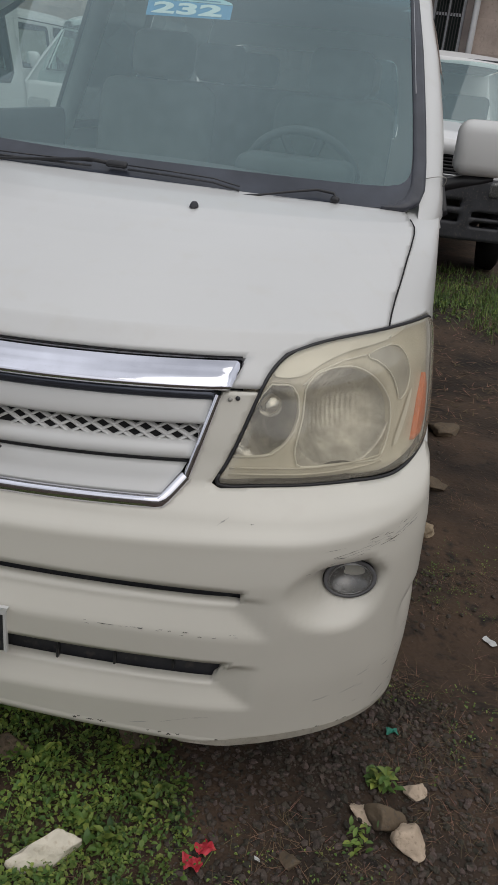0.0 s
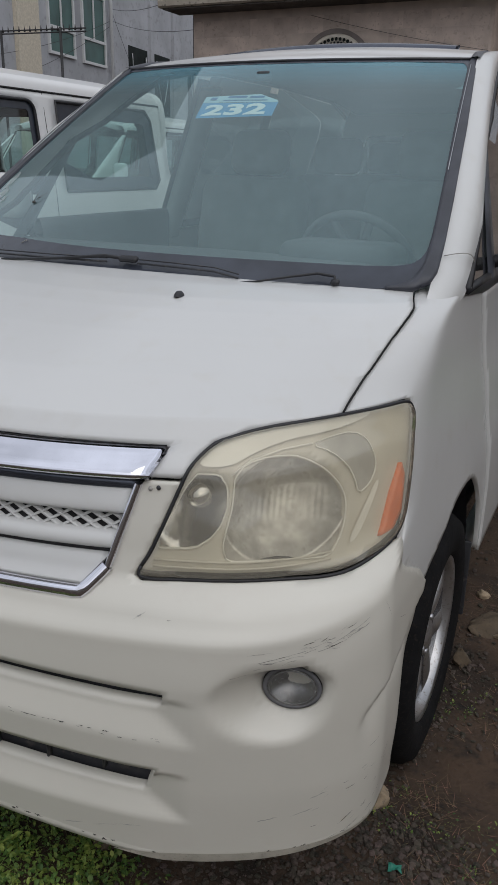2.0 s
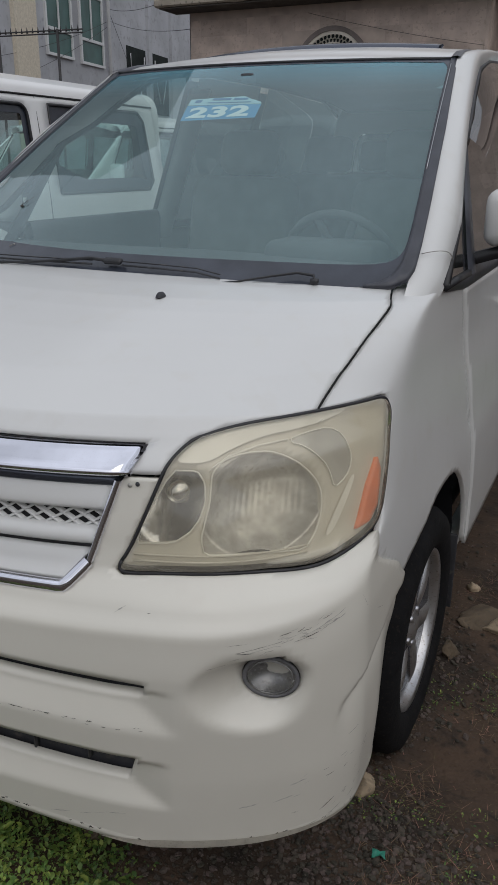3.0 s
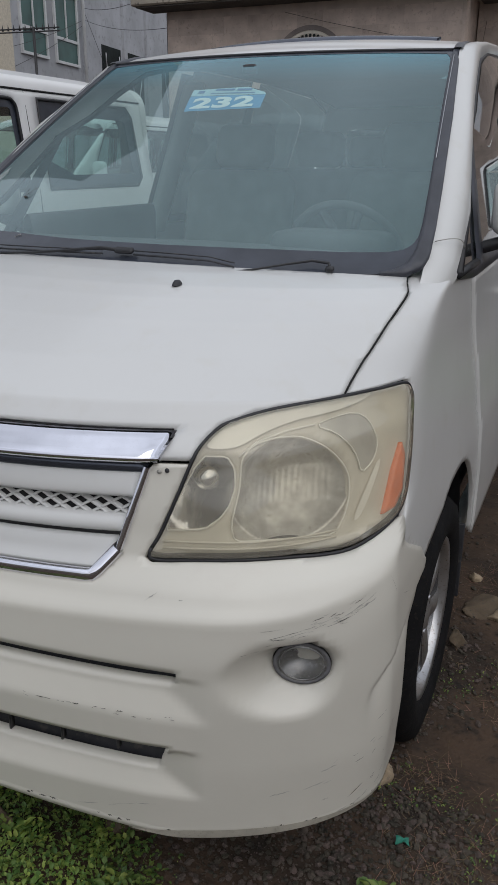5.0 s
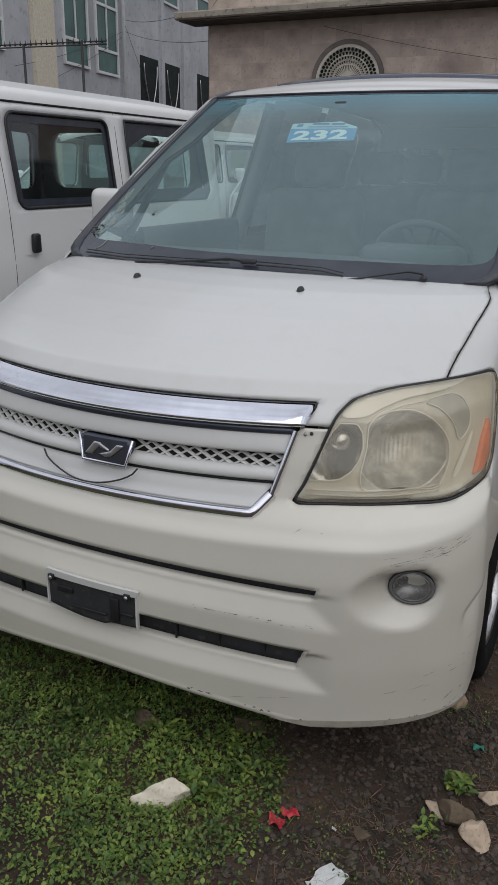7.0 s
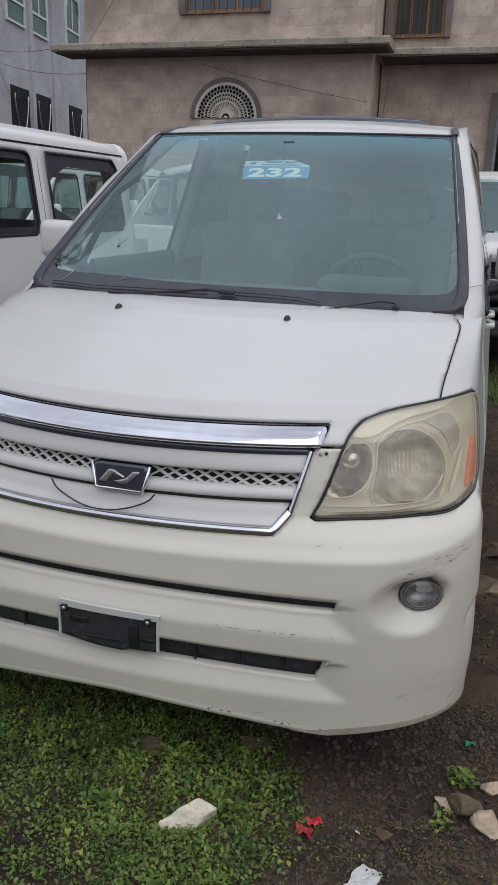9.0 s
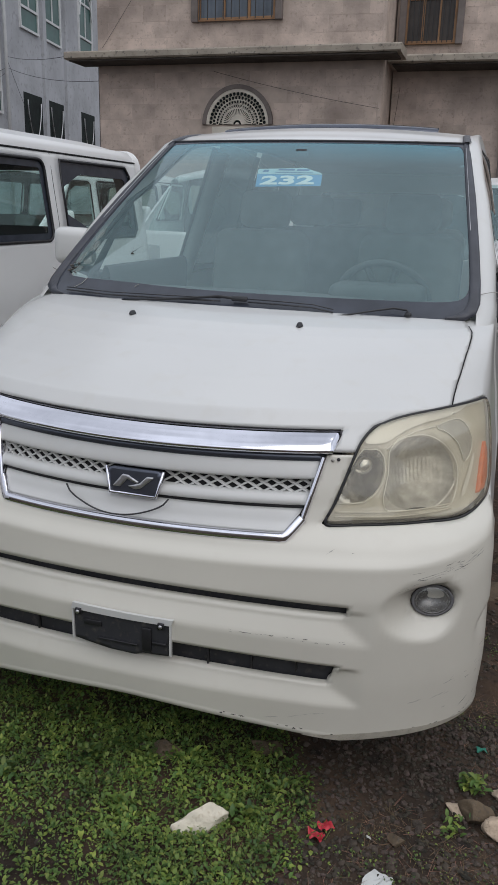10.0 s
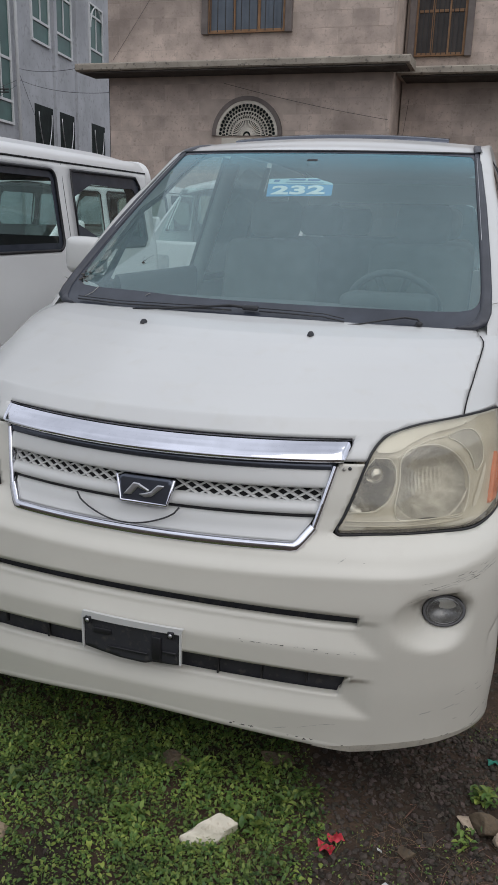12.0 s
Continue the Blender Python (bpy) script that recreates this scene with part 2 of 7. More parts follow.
CHALK = mat("whitewashed_stone", (0.74, 0.68, 0.56), 0.9, var=0.10, scale=14, bump=0.5, grain=50, spots=(0.60, 0.52, 0.40))
GRAVEL = mat("dark_gravel", (0.066, 0.054, 0.041), 0.9, var=0.5, scale=30, bump=0.6, grain=180, spots=(0.115, 0.098, 0.078), island=0.45)
SOIL = mat("damp_brown_soil", (0.026, 0.017, 0.0112), 0.92, var=0.4, scale=3.0, bump=1.0, grain=55, tint=(0.062, 0.038, 0.0235), spots=(0.017, 0.013, 0.010))
LEAF = mat("weed_leaf", (0.055, 0.118, 0.026), 0.6, var=0.4, scale=10, tint=(0.118, 0.192, 0.036), spots=(0.140, 0.190, 0.046), island=0.40)
BLADE = mat("grass_blade", (0.055, 0.11, 0.022), 0.6, var=0.3, scale=9, tint=(0.11, 0.18, 0.04), island=0.35)
STRAW = mat("dry_straw", (0.185, 0.13, 0.072), 0.85, var=0.3, scale=20, island=0.5)
REDPAPER = mat("red_wrapper", (0.56, 0.045, 0.065), 0.5, var=0.15, scale=40)
WHITEPAPER = mat("pale_paper", (0.62, 0.63, 0.62), 0.7, var=0.08, scale=40)
GREENSCRAP = mat("green_scrap", (0.025, 0.20, 0.14), 0.5, var=0.15, scale=40)


# ---- building helpers ----
def mesh_of(name, verts, faces, material, smooth=True):
    me = bpy.data.meshes.new(name)
    me.from_pydata([tuple(v) for v in verts], [], faces)
    me.materials.append(material)
    me.polygons.foreach_set("use_smooth", [smooth] * len(me.polygons))
    me.update()
    return me


def thing(name, label, category, at=(0, 0, 0), group="", kind=""):
    ob = new(name)
    ob.location = at
    ob.empty_display_size = 0.1
    return tagged(ob, label, category, group, kind)


def hang(ob, parent):
    if parent:
        ob.parent = parent
        if parent.type == "EMPTY":
            ob.matrix_parent_inverse = Matrix.Translation(-parent.location)
    return ob


def part(name, shape, material, parent=None, label="", smooth=True):
    """One mesh object (vertices and faces in world places) under a thing or a part."""
    verts, faces = shape
    return tagged(hang(new(name, mesh_of(name, verts, faces, material, smooth)), parent), label)


def join(*shapes):
    verts, faces = [], []
    for v, f in shapes:
        k = len(verts)
        verts += list(v)
        faces += [tuple(i + k for i in q) for q in f]
    return verts, faces


def moved(shape, m):
    return [tuple(m @ Vector(v)) for v in shape[0]], shape[1]


def flipx(shape):
    return [(-v[0], v[1], v[2]) for v in shape[0]], [tuple(reversed(q)) for q in shape[1]]


def of_bm(bm):
    bm.verts.index_update()
    out = [tuple(v.co) for v in bm.verts], [tuple(v.index for v in f.verts) for f in bm.faces]
    bm.free()
    return out


def box(c, size, bevel=0.0, seg=2):
    bm = bmesh.new()
    bmesh.ops.create_cube(bm, size=1)
    for v in bm.verts:
        v.co = Vector([c[i] + v.co[i] * size[i] for i in range(3)])
    if bevel:
        bmesh.ops.bevel(bm, geom=list(bm.edges), offset=min(bevel, min(size) * 0.49), segments=seg, affect="EDGES", profile=0.5)
    return of_bm(bm)


def tube(points, r, n=8, taper=None):
    """A round bar along a line of points."""
    pts = [Vector(p) for p in points]
    verts, faces = [], []
    side = None
    for i, p in enumerate(pts):
        d = (pts[min(i + 1, len(pts) - 1)] - pts[max(i - 1, 0)]).normalized()
        side = (side - d * side.dot(d)) if side else d.orthogonal()
        side.normalize()
        up = d.cross(side)
        rr = r if taper is None else r + (taper - r) * i / (len(pts) - 1)
        verts += [tuple(p + (side * math.cos(2 * math.pi * k / n) + up * math.sin(2 * math.pi * k / n)) * rr) for k in range(n)]
        if i:
            b = (i - 1) * n
            faces += [(b + k, b + (k + 1) % n, b + n + (k + 1) % n, b + n + k) for k in range(n)]
    faces += [tuple(reversed(range(n))), tuple(range(len(verts) - n, len(verts)))]
    return verts, faces


def lathe(profile, n, m):
    """Turns (radius, height) pairs round the z axis of m."""
    verts = [tuple(m @ Vector((r * math.cos(2 * math.pi * k / n), r * math.sin(2 * math.pi * k / n), h)))
             for r, h in profile for k in range(n)]
    faces = [(i * n + k, i * n + (k + 1) % n, (i + 1) * n + (k + 1) % n, (i + 1) * n + k)
             for i in range(len(profile) - 1) for k in range(n)]
    return verts, faces


def loft(rows, close=False):
    """A skin over rows of equally many points."""
    n = len(rows[0])
    verts = [tuple(p) for row in rows for p in row]
    faces = [(i * n + k, i * n + (k + 1) % n, (i + 1) * n + (k + 1) % n, (i + 1) * n + k)
             for i in range(len(rows) - 1) for k in range(n if close else n - 1)]
    return verts, faces


def along(points, n):
    """n points evenly spaced along a line."""
    p = [Vector(q) for q in points]
    d = [0.0]
    for a, b in zip(p, p[1:]):
        d.append(d[-1] + (b - a).length)
    out = []
    for i in range(n):
        t = d[-1] * i / (n - 1)
        k = next((j for j in range(1, len(d)) if t <= d[j] + 1e-9), len(d) - 1)
        out.append(p[k - 1].lerp(p[k], (t - d[k - 1]) / max(d[k] - d[k - 1], 1e-9)))
    return out


def soft(poly, times=2, keep=0.25):
    """Rounds the corners of an outline."""
    for _ in range(times):
        out = []
        for (a, b), (c, d) in zip(poly, poly[1:] + poly[:1]):
            out += [(a + (c - a) * keep, b + (d - b) * keep), (a + (c - a) * (1 - keep), b + (d - b) * (1 - keep))]
        poly = out
    return poly


def rect(x0, y0, x1, y1, r=0.0, n=5):
    if not r:
        return [(x0, y0), (x1, y0), (x1, y1), (x0, y1)]
    out = []
    for cx, cy, a in ((x1 - r, y0 + r, -90), (x1 - r, y1 - r, 0), (x0 + r, y1 - r, 90), (x0 + r, y0 + r, 180)):
        out += [(cx + r * math.cos(radians(a + 90 * k / n)), cy + r * math.sin(radians(a + 90 * k / n))) for k in range(n + 1)]
    return out


def ring(cx, cy, rx, ry=None, n=28):
    return [(cx + rx * math.cos(2 * math.pi * k / n), cy + (ry or rx) * math.sin(2 * math.pi * k / n)) for k in range(n)]


def grown(poly, d):
    """An outline moved outwards by d."""
    area = sum(a * q - p * b for (a, b), (p, q) in zip(poly, poly[1:] + poly[:1]))
    out = []
    for i, (x, y) in enumerate(poly):
        (a, b), (p, q) = poly[i - 1], poly[(i + 1) % len(poly)]
        tx, ty = p - a, q - b
        k = math.hypot(tx, ty) or 1
        s = d if area > 0 else -d
        out.append((x + ty / k * s, y - tx / k * s))
    return out


def mirror(poly):
    return [(-a, b) for a, b in reversed(poly)]


def within_outline(px, py, poly):
    hit = np.zeros(px.shape, bool)
    for (a, b), (c, d) in zip(poly, poly[1:] + poly[:1]):
        if b != d:
            hit ^= ((b > py) != (d > py)) & (px < (c - a) * (py - b) / (d - b) + a)
    return hit


def patch(f, outer, holes=(), step=0.012, step_b=None, lip=0.0, lift=0.0, relax=0):
    """A curved sheet over the outline (in the two coordinates of f), its edges drawn to the outlines, its rim turned in by lip."""
    sb = step_b or step
    a0, a1 = min(p[0] for p in outer), max(p[0] for p in outer)
    b0, b1 = min(p[1] for p in outer), max(p[1] for p in outer)
    na, nb = max(2, math.ceil((a1 - a0) / step)) + 2, max(2, math.ceil((b1 - b0) / sb)) + 2
    ga, gb = np.meshgrid(a0 - step + np.arange(na + 1) * (a1 - a0 + 2 * step) / na, b0 - sb + np.arange(nb + 1) * (b1 - b0 + 2 * sb) / nb, indexing="ij")
    ga, gb = ga.copy(), gb.copy()
    best, ba, bb = np.full(ga.shape, 9.0), ga.copy(), gb.copy()
    for loop in (outer, *holes):
        for (p, q), (r, s) in zip(loop, loop[1:] + loop[:1]):
            ea, eb = (r - p) / step, (s - q) / sb
            k = ea * ea + eb * eb
            if not k:
                continue
            t = np.clip((((ga - p) / step) * ea + ((gb - q) / sb) * eb) / k, 0, 1)
            qa, qb = p + t * (r - p), q + t * (s - q)
            d = np.hypot((ga - qa) / step, (gb - qb) / sb)
            near = d < best
            best[near], ba[near], bb[near] = d[near], qa[near], qb[near]
    snap = best < 0.62
    ga[snap], gb[snap] = ba[snap], bb[snap]
    ca, cb = (g[:-1, :-1] + g[1:, :-1] + g[:-1, 1:] + g[1:, 1:] for g in (ga, gb))
    keep = within_outline(ca / 4, cb / 4, outer)
    for h in holes:
        keep &= ~within_outline(ca / 4, cb / 4, h)
    for _ in range(2):
        touch, miss = np.zeros(ga.shape, bool), np.zeros(ga.shape, bool)
        for di in (0, 1):
            for dj in (0, 1):
                touch[di:di + keep.shape[0], dj:dj + keep.shape[1]] |= keep
                miss[di:di + keep.shape[0], dj:dj + keep.shape[1]] |= ~keep
        rim_now = touch & miss
        ga[rim_now], gb[rim_now] = ba[rim_now], bb[rim_now]
        va, vb = ga, gb
        area = np.abs((va[1:, 1:] - va[:-1, :-1]) * (vb[:-1, 1:] - vb[1:, :-1]) - (va[:-1, 1:] - va[1:, :-1]) * (vb[1:, 1:] - vb[:-1, :-1]))
        keep &= area > 0.004 * step * sb
    number, verts, faces = {}, [], []
    e = 1e-4

    def vert(i, j):
        if (i, j) not in number:
            a, b = float(ga[i, j]), float(gb[i, j])
            p = Vector(f(a, b))
            n = (Vector(f(a + e, b)) - Vector(f(a - e, b))).cross(Vector(f(a, b + e)) - Vector(f(a, b - e)))
            n.normalize()
            number[i, j] = len(verts)
            verts.append((p + n * lift, n))
        return number[i, j]

    for i, j in zip(*np.nonzero(keep)):
        i, j = int(i), int(j)
        faces.append((vert(i, j), vert(i + 1, j), vert(i + 1, j + 1), vert(i, j + 1)))
    if relax:
        pos = np.array([tuple(p) for p, n in verts])
        quads = np.array(faces)
        links = np.concatenate([quads[:, [0, 1]], quads[:, [1, 2]], quads[:, [2, 3]], quads[:, [3, 0]]])
        seen = collections.Counter(tuple(sorted(q)) for q in links.tolist())
        held = np.zeros(len(pos), bool)
        for (a, b), k in seen.items():
            if k == 1:
                held[a] = held[b] = True
        deg = np.zeros(len(pos))
        np.add.at(deg, links[:, 0], 1)
        np.add.at(deg, links[:, 1], 1)
        for _ in range(relax):
            tot = np.zeros_like(pos)
            np.add.at(tot, links[:, 0], pos[links[:, 1]])
            np.add.at(tot, links[:, 1], pos[links[:, 0]])
            pos[~held] += 0.5 * (tot[~held] / deg[~held, None] - pos[~held])
        verts = [(Vector(p), n) for p, (q, n) in zip(pos, verts)]
    out = [tuple(p) for p, n in verts]
    if lip:
        edges = {}
        for q in faces:
            for a, b in zip(q, q[1:] + q[:1]):
                edges[a, b] = 1
        rim = [(a, b) for a, b in edges if (b, a) not in edges]
        low = {}
        for a, b in rim:
            for k in (a, b):
                if k not in low:
                    low[k] = len(out)
                    out.append(tuple(verts[k][0] - verts[k][1] * lip))
        faces += [(b, a, low[a], low[b]) for a, b in rim]
    return out, faces


def table(tab, z):
    """A smooth curve through pairs."""
    if z <= tab[0][0]:
        return tab[0][1]
    for (a, p), (b, q) in zip(tab, tab[1:]):
        if z <= b:
            f = (z - a) / (b - a)
            return p + (q - p) * (f * f * (3 - 2 * f) * 0.4 + f * 0.6)
    return tab[-1][1]


def step_up(a, b, x):
    t = min(max((x - a) / (b - a), 0), 1)
    return t * t * (3 - 2 * t)


def rock(name, at, size, material, label, seed, group="", turn=0.0, flat=0.6):
    bm = bmesh.new()
    bmesh.ops.create_icosphere(bm, subdivisions=4, radius=1)
    off = Vector((seed * 7.3, seed * 3.1, seed))
    cuts = [(Vector((math.sin(seed * 3 + k * 2.4), math.cos(seed * 5 + k * 1.7), math.sin(seed + k * 1.1) * 0.8)).normalized(), 0.48 + 0.22 * abs(math.sin(seed * k))) for k in range(10)]
    for v in bm.verts:
        p = v.co.copy()
        for n, d in cuts:
            over = p.dot(n) - d
            if over > 0:
                p -= n * over * 0.97
        p *= 1.22 * (1 + 0.16 * noise.noise(p * 2.2 + off) + 0.05 * noise.noise(p * 7 + off) + 0.02 * noise.noise(p * 19 + off))
        v.co = Vector((p.x * size[0], p.y * size[1], p.z * size[2]))
    m = Matrix.Translation(at) @ pose(0, 0, 0, 0, 0, turn)
    ob = new(name, mesh_of(name, *moved(of_bm(bm), m), material, True))
    return tagged(ob, label, "stone", group)


# ---- the yard ----
def ground_z(x, y):
    """Height of the yard: nearly level, a little lower along the wheel track, rough in the small."""
    z = 0.012 - 0.035 * step_up(0.35, 0.95, x) - 0.065 * step_up(0.45, 0.8, y) * step_up(-2.2, 0.2, x) * (1 - step_up(3.0, 5.0, y))
    p = Vector((x, y, 0))
    return z + 0.016 * noise.noise(p * 2.3) + 0.008 * noise.noise(p * 7.1 + Vector((5, 1, 0))) + 0.004 * noise.noise(p * 19)


def spread(low, high, fine_low, fine_high, fine, coarse):
    out = [fine_low]
    while out[-1] < fine_high:
        out.append(out[-1] + fine)
    s = coarse
    up, down = [out[-1]], [fine_low]
    while up[-1] < high:
        up.append(up[-1] + s)
        s *= 1.35
    s = coarse
    while down[-1] > low:
        down.append(down[-1] - s)
        s *= 1.35
    return sorted(set(down + out + up))


gx, gy = spread(-400, 400, -1.5, 1.9, 0.022, 0.06), spread(-400, 600, -0.9, 2.6, 0.022, 0.06)
rows = [[(x, y, ground_z(x, y)) for x in gx] for y in gy]
tagged(part("ground", loft(rows), SOIL), "damp dark brown soil yard with gravel and weeds", "ground", kind="structure")

# unseen walls behind the camera and to the right, added to block low skylight
for c_, size_ in (((-2, -9.3, 1.4), (30, 0.4, 3.2)), ((7.5, 3.0, 1.4), (0.4, 24.2, 3.0))):
    tagged(part("yard_wall", box(c_, size_), CONCRETE, None, "", False), "unseen wall added to block low skylight", "wall", kind="structure")

# ---- stone house behind the cars ----
WALL_Y, RECESS_Y, LEDGE_Z = 18.0, 19.4, 4.82
house = thing("stone_house", "two-storey house of pinkish tuff blocks with arched window", "building", (-4, WALL_Y, 0), kind="structure")
part("wall", join(box((-5.85, WALL_Y + 0.388, 4.7), (7.2, 0.8, 9.4))), JOINT, house, "pinkish stone front wall", False)
part("wall", join(box((4.9, RECESS_Y + 0.388, 4.7), (14.2, 0.8, 9.4))), JOINT, house, "set-back pinkish stone wall", False)
part("wall", box((-2.265, WALL_Y + 0.99, 4.7), (0.065, 2.03, 9.4)), STONE, house, "", False)


def ledge(x0, x1, y0, y1, z, name="ledge"):
    rag = []
    n = int((x1 - x0) / 0.15)
    for i in range(n + 1):
        x = x0 + (x1 - x0) * i / n
        w = 0.03 * noise.noise(Vector((x * 2.1, z, 3))) + 0.02 * noise.noise(Vector((x * 9, z, 1)))
        rag.append([(x, y1, z), (x, y0 + 0.04, z + 0.01 + w * 0.6), (x, y0 + w, z + 0.04), (x, y0 + w * 0.5, z + 0.155 + w * 0.3), (x, y0 + 0.05, z + 0.19), (x, y1, z + 0.20)])
    v, f = loft([list(reversed(r)) for r in rag])
    f += [tuple(range(6)), tuple(reversed(range(len(v) - 6, len(v))))]
    return part(name, (v, f), CONCRETE, house, "weathered concrete ledge with dark stains", False)


ledge(-9.95, -1.75, 17.15, WALL_Y + 0.2, LEDGE_Z)
ledge(-2.2, 12.0, 18.35, RECESS_Y + 0.2, LEDGE_Z - 0.04)
# near-black boards carry the ledges' painted shade along with the mould
part("soffit", box((-5.85, 17.62, LEDGE_Z - 0.012), (8.0, 0.80, 0.03)), DARK_SOFFIT, house, "ledge underside, mould stains with shade painted into the black", False)
part("soffit", box((4.9, 18.93, LEDGE_Z - 0.052), (14.0, 0.98, 0.03)), DARK_SOFFIT, house, "ledge underside, mould stains with shade painted into the black", False)

# arched fanlight in dark stone surround, with a gypsum lattice
AX, AZ = -5.7, 3.42


def arc_band(r0, r1, y0, y1, n=40, a0=0.0, a1=180.0, x=AX, z=AZ):
    rows_ = []
    for k in range(n + 1):
        a = radians(a0 + (a1 - a0) * k / n)
        c, s = math.cos(a), math.sin(a)
        rows_.append([(x + r0 * c, y1, z + r0 * s), (x + r0 * c, y0, z + r0 * s), (x + r1 * c, y0, z + r1 * s), (x + r1 * c, y1, z + r1 * s)])
    v, f = loft([list(reversed(r)) for r in rows_])
    return v, f


fan = tagged(hang(new("arched_window", mesh_of("arched_window", *arc_band(0.80, 0.90, WALL_Y - 0.10, WALL_Y + 0.1), DARKSTONE, False)), house), "dark stone arch round a white gypsum lattice")
part("rim", arc_band(0.73, 0.80, WALL_Y - 0.075, WALL_Y + 0.1), GYPSUM, fan, "white gypsum rim", False)
part("dark_glass", (arc_band(0.02, 0.73, WALL_Y - 0.04, WALL_Y + 0.1)), BLACKGLASS, fan, "", False)
bars = []
for k in range(23):
    a = radians(4 + 172 * k / 22)
    bars.append(moved(box((0.24, 0, 0), (0.25, 0.03, 0.020)), Matrix.Translation((AX, WALL_Y - 0.05, AZ)) @ Matrix.Rotation(-a, 4, "Y")))
    for rr, w, ph in ((0.425, 0.044, 0.5), (0.515, 0.050, 0.0), (0.605, 0.056, 0.5), (0.69, 0.060, 0.0)):
        b = radians(4 + 172 * (k + ph) / 22)
        if ph == 0 or k < 22:
            bars.append(arc_band(w - 0.017, w, WALL_Y - 0.065, WALL_Y - 0.035, 8, 0, 360, AX + rr * math.cos(b), AZ + rr * math.sin(b)))
bars += [arc_band(0.10, 0.135, WALL_Y - 0.07, WALL_Y - 0.03, 24), arc_band(0.355, 0.38, WALL_Y - 0.07, WALL_Y - 0.03, 40), arc_band(0.0, 0.05, WALL_Y - 0.07, WALL_Y - 0.03, 12)]
part("lattice", join(*bars), GYPSUM, fan, "white gypsum lattice of petals", False)
part("wall", box((AX, WALL_Y - 0.02, AZ - 0.75), (1.3, 0.08, 1.4)), GYPSUM, fan, "pale panel below the fanlight", False)


def wood_window(x0, x1, z0, z1, y, lights, name="window", glass=None, wood=None):
    w = tagged(hang(new(name, mesh_of(name, *box(((x0 + x1) / 2, y - 0.03, (z0 + z1) / 2), (x1 - x0 - 0.1, 0.02, z1 - z0)), glass or GREYGLASS, False)), house), "dark window in grey frames" if wood else "brown wooden window with grey panes")
    for x in (x0 + 0.05, x1 - 0.05):
        part("jamb", box((x, y - 0.07, (z0 + z1) / 2), (0.16, 0.14, z1 - z0 + 0.02), 0.01), DARKSTONE, w, "dark stone jamb", False)
    part("frame", join(*[box((x, y - 0.06, (z0 + z1) / 2), (0.06, 0.05, z1 - z0 - 0.03)) for x in [x0 + 0.16 + (x1 - x0 - 0.32) * k / lights for k in range(lights + 1)]]), wood or WOOD, w, "", False)
    part("rail", join(box(((x0 + x1) / 2, y - 0.06, z0 + 0.04), (x1 - x0 - 0.28, 0.06, 0.07)), box(((x0 + x1) / 2, y - 0.055, z0 + 0.98), (x1 - x0 - 0.28, 0.05, 0.06))), wood or WOOD, w, "", False)
    part("security_bars", join(*[tube([(x0 + 0.2 + (x1 - x0 - 0.4) * k / 9, y - 0.16, z0 + 0.02), (x0 + 0.2 + (x1 - x0 - 0.4) * k / 9, y - 0.16, z1)], 0.011, 5) for k in range(10)]), IRON, w, "thin iron bars", False)
    return w


wood_window(-6.86, -4.68, 5.70, 7.6, WALL_Y - 0.02, 3)
wood_window(-2.10, -0.66, 5.33, 7.2, RECESS_Y - 0.02, 3, glass=BROWNGLASS)
low = wood_window(0.50, 1.46, 2.2, 4.1, RECESS_Y - 0.02, 2, glass=BLACKGLASS, wood=RENDER_GREY)
tagged(part("downpipe", tube([(1.56, RECESS_Y - 0.12, 0.3), (1.56, RECESS_Y - 0.12, 4.8)], 0.07, 10), WHITEFRAME, house, "white plastic downpipe"))

# ---- grey plastered house up the side lane ----
LANE_SCALE, LANE_EYE = 1.6, Vector((0.807, -1.719, 1.486))
P0, DIR = LANE_EYE.lerp(Vector((-12.14, 23.0, LANE_EYE.z)), LANE_SCALE), Vector((-0.17, 0.985, 0)).normalized()
NOR = Vector((DIR.y, -DIR.x, 0))


def lane(u, z, out=0.0):
    p = P0 + DIR * u * LANE_SCALE + NOR * out
    return (p.x, p.y, LANE_EYE.z + (z - LANE_EYE.z) * LANE_SCALE)


LANE = Matrix(((DIR.x, -NOR.x, 0, P0.x), (DIR.y, -NOR.y, 0, P0.y), (0, 0, 1, 0), (0, 0, 0, 1)))


def lane_box(u0, u1, z0, z1, out, depth):
    """A box on the lane's wall, standing out by out and reaching back by depth."""
    k, e = LANE_SCALE, LANE_EYE.z
    return moved(box(((u0 + u1) / 2 * k, depth / 2 - out, e + ((z0 + z1) / 2 - e) * k), ((u1 - u0) * k, depth, (z1 - z0) * k)), LANE)


grey_house = thing("grey_house", "tall grey plastered house with green-glazed windows", "building", lane(-2, 0), kind="structure")
part("wall", lane_box(-16, 6, 0.2, 14, 0, 4), RENDER_GREY, grey_house, "", False)
for u in (-4.5, -2.82):
    part("pilaster", lane_box(u - 0.11, u + 0.11, 0, 14, 0.12, 0.2), RENDER_GREY, grey_house, "", False)
part("stone_pilaster", lane_box(-11.25, -10.42, 0, 14, 0.14, 0.2), LIMESTONE, grey_house, "beige stone pilaster", False)
part("downpipe", tube([lane(-7.1, 0.2, 0.16), lane(-7.1, 13, 0.16)], 0.07, 8), WHITEFRAME, grey_house, "pale downpipe")


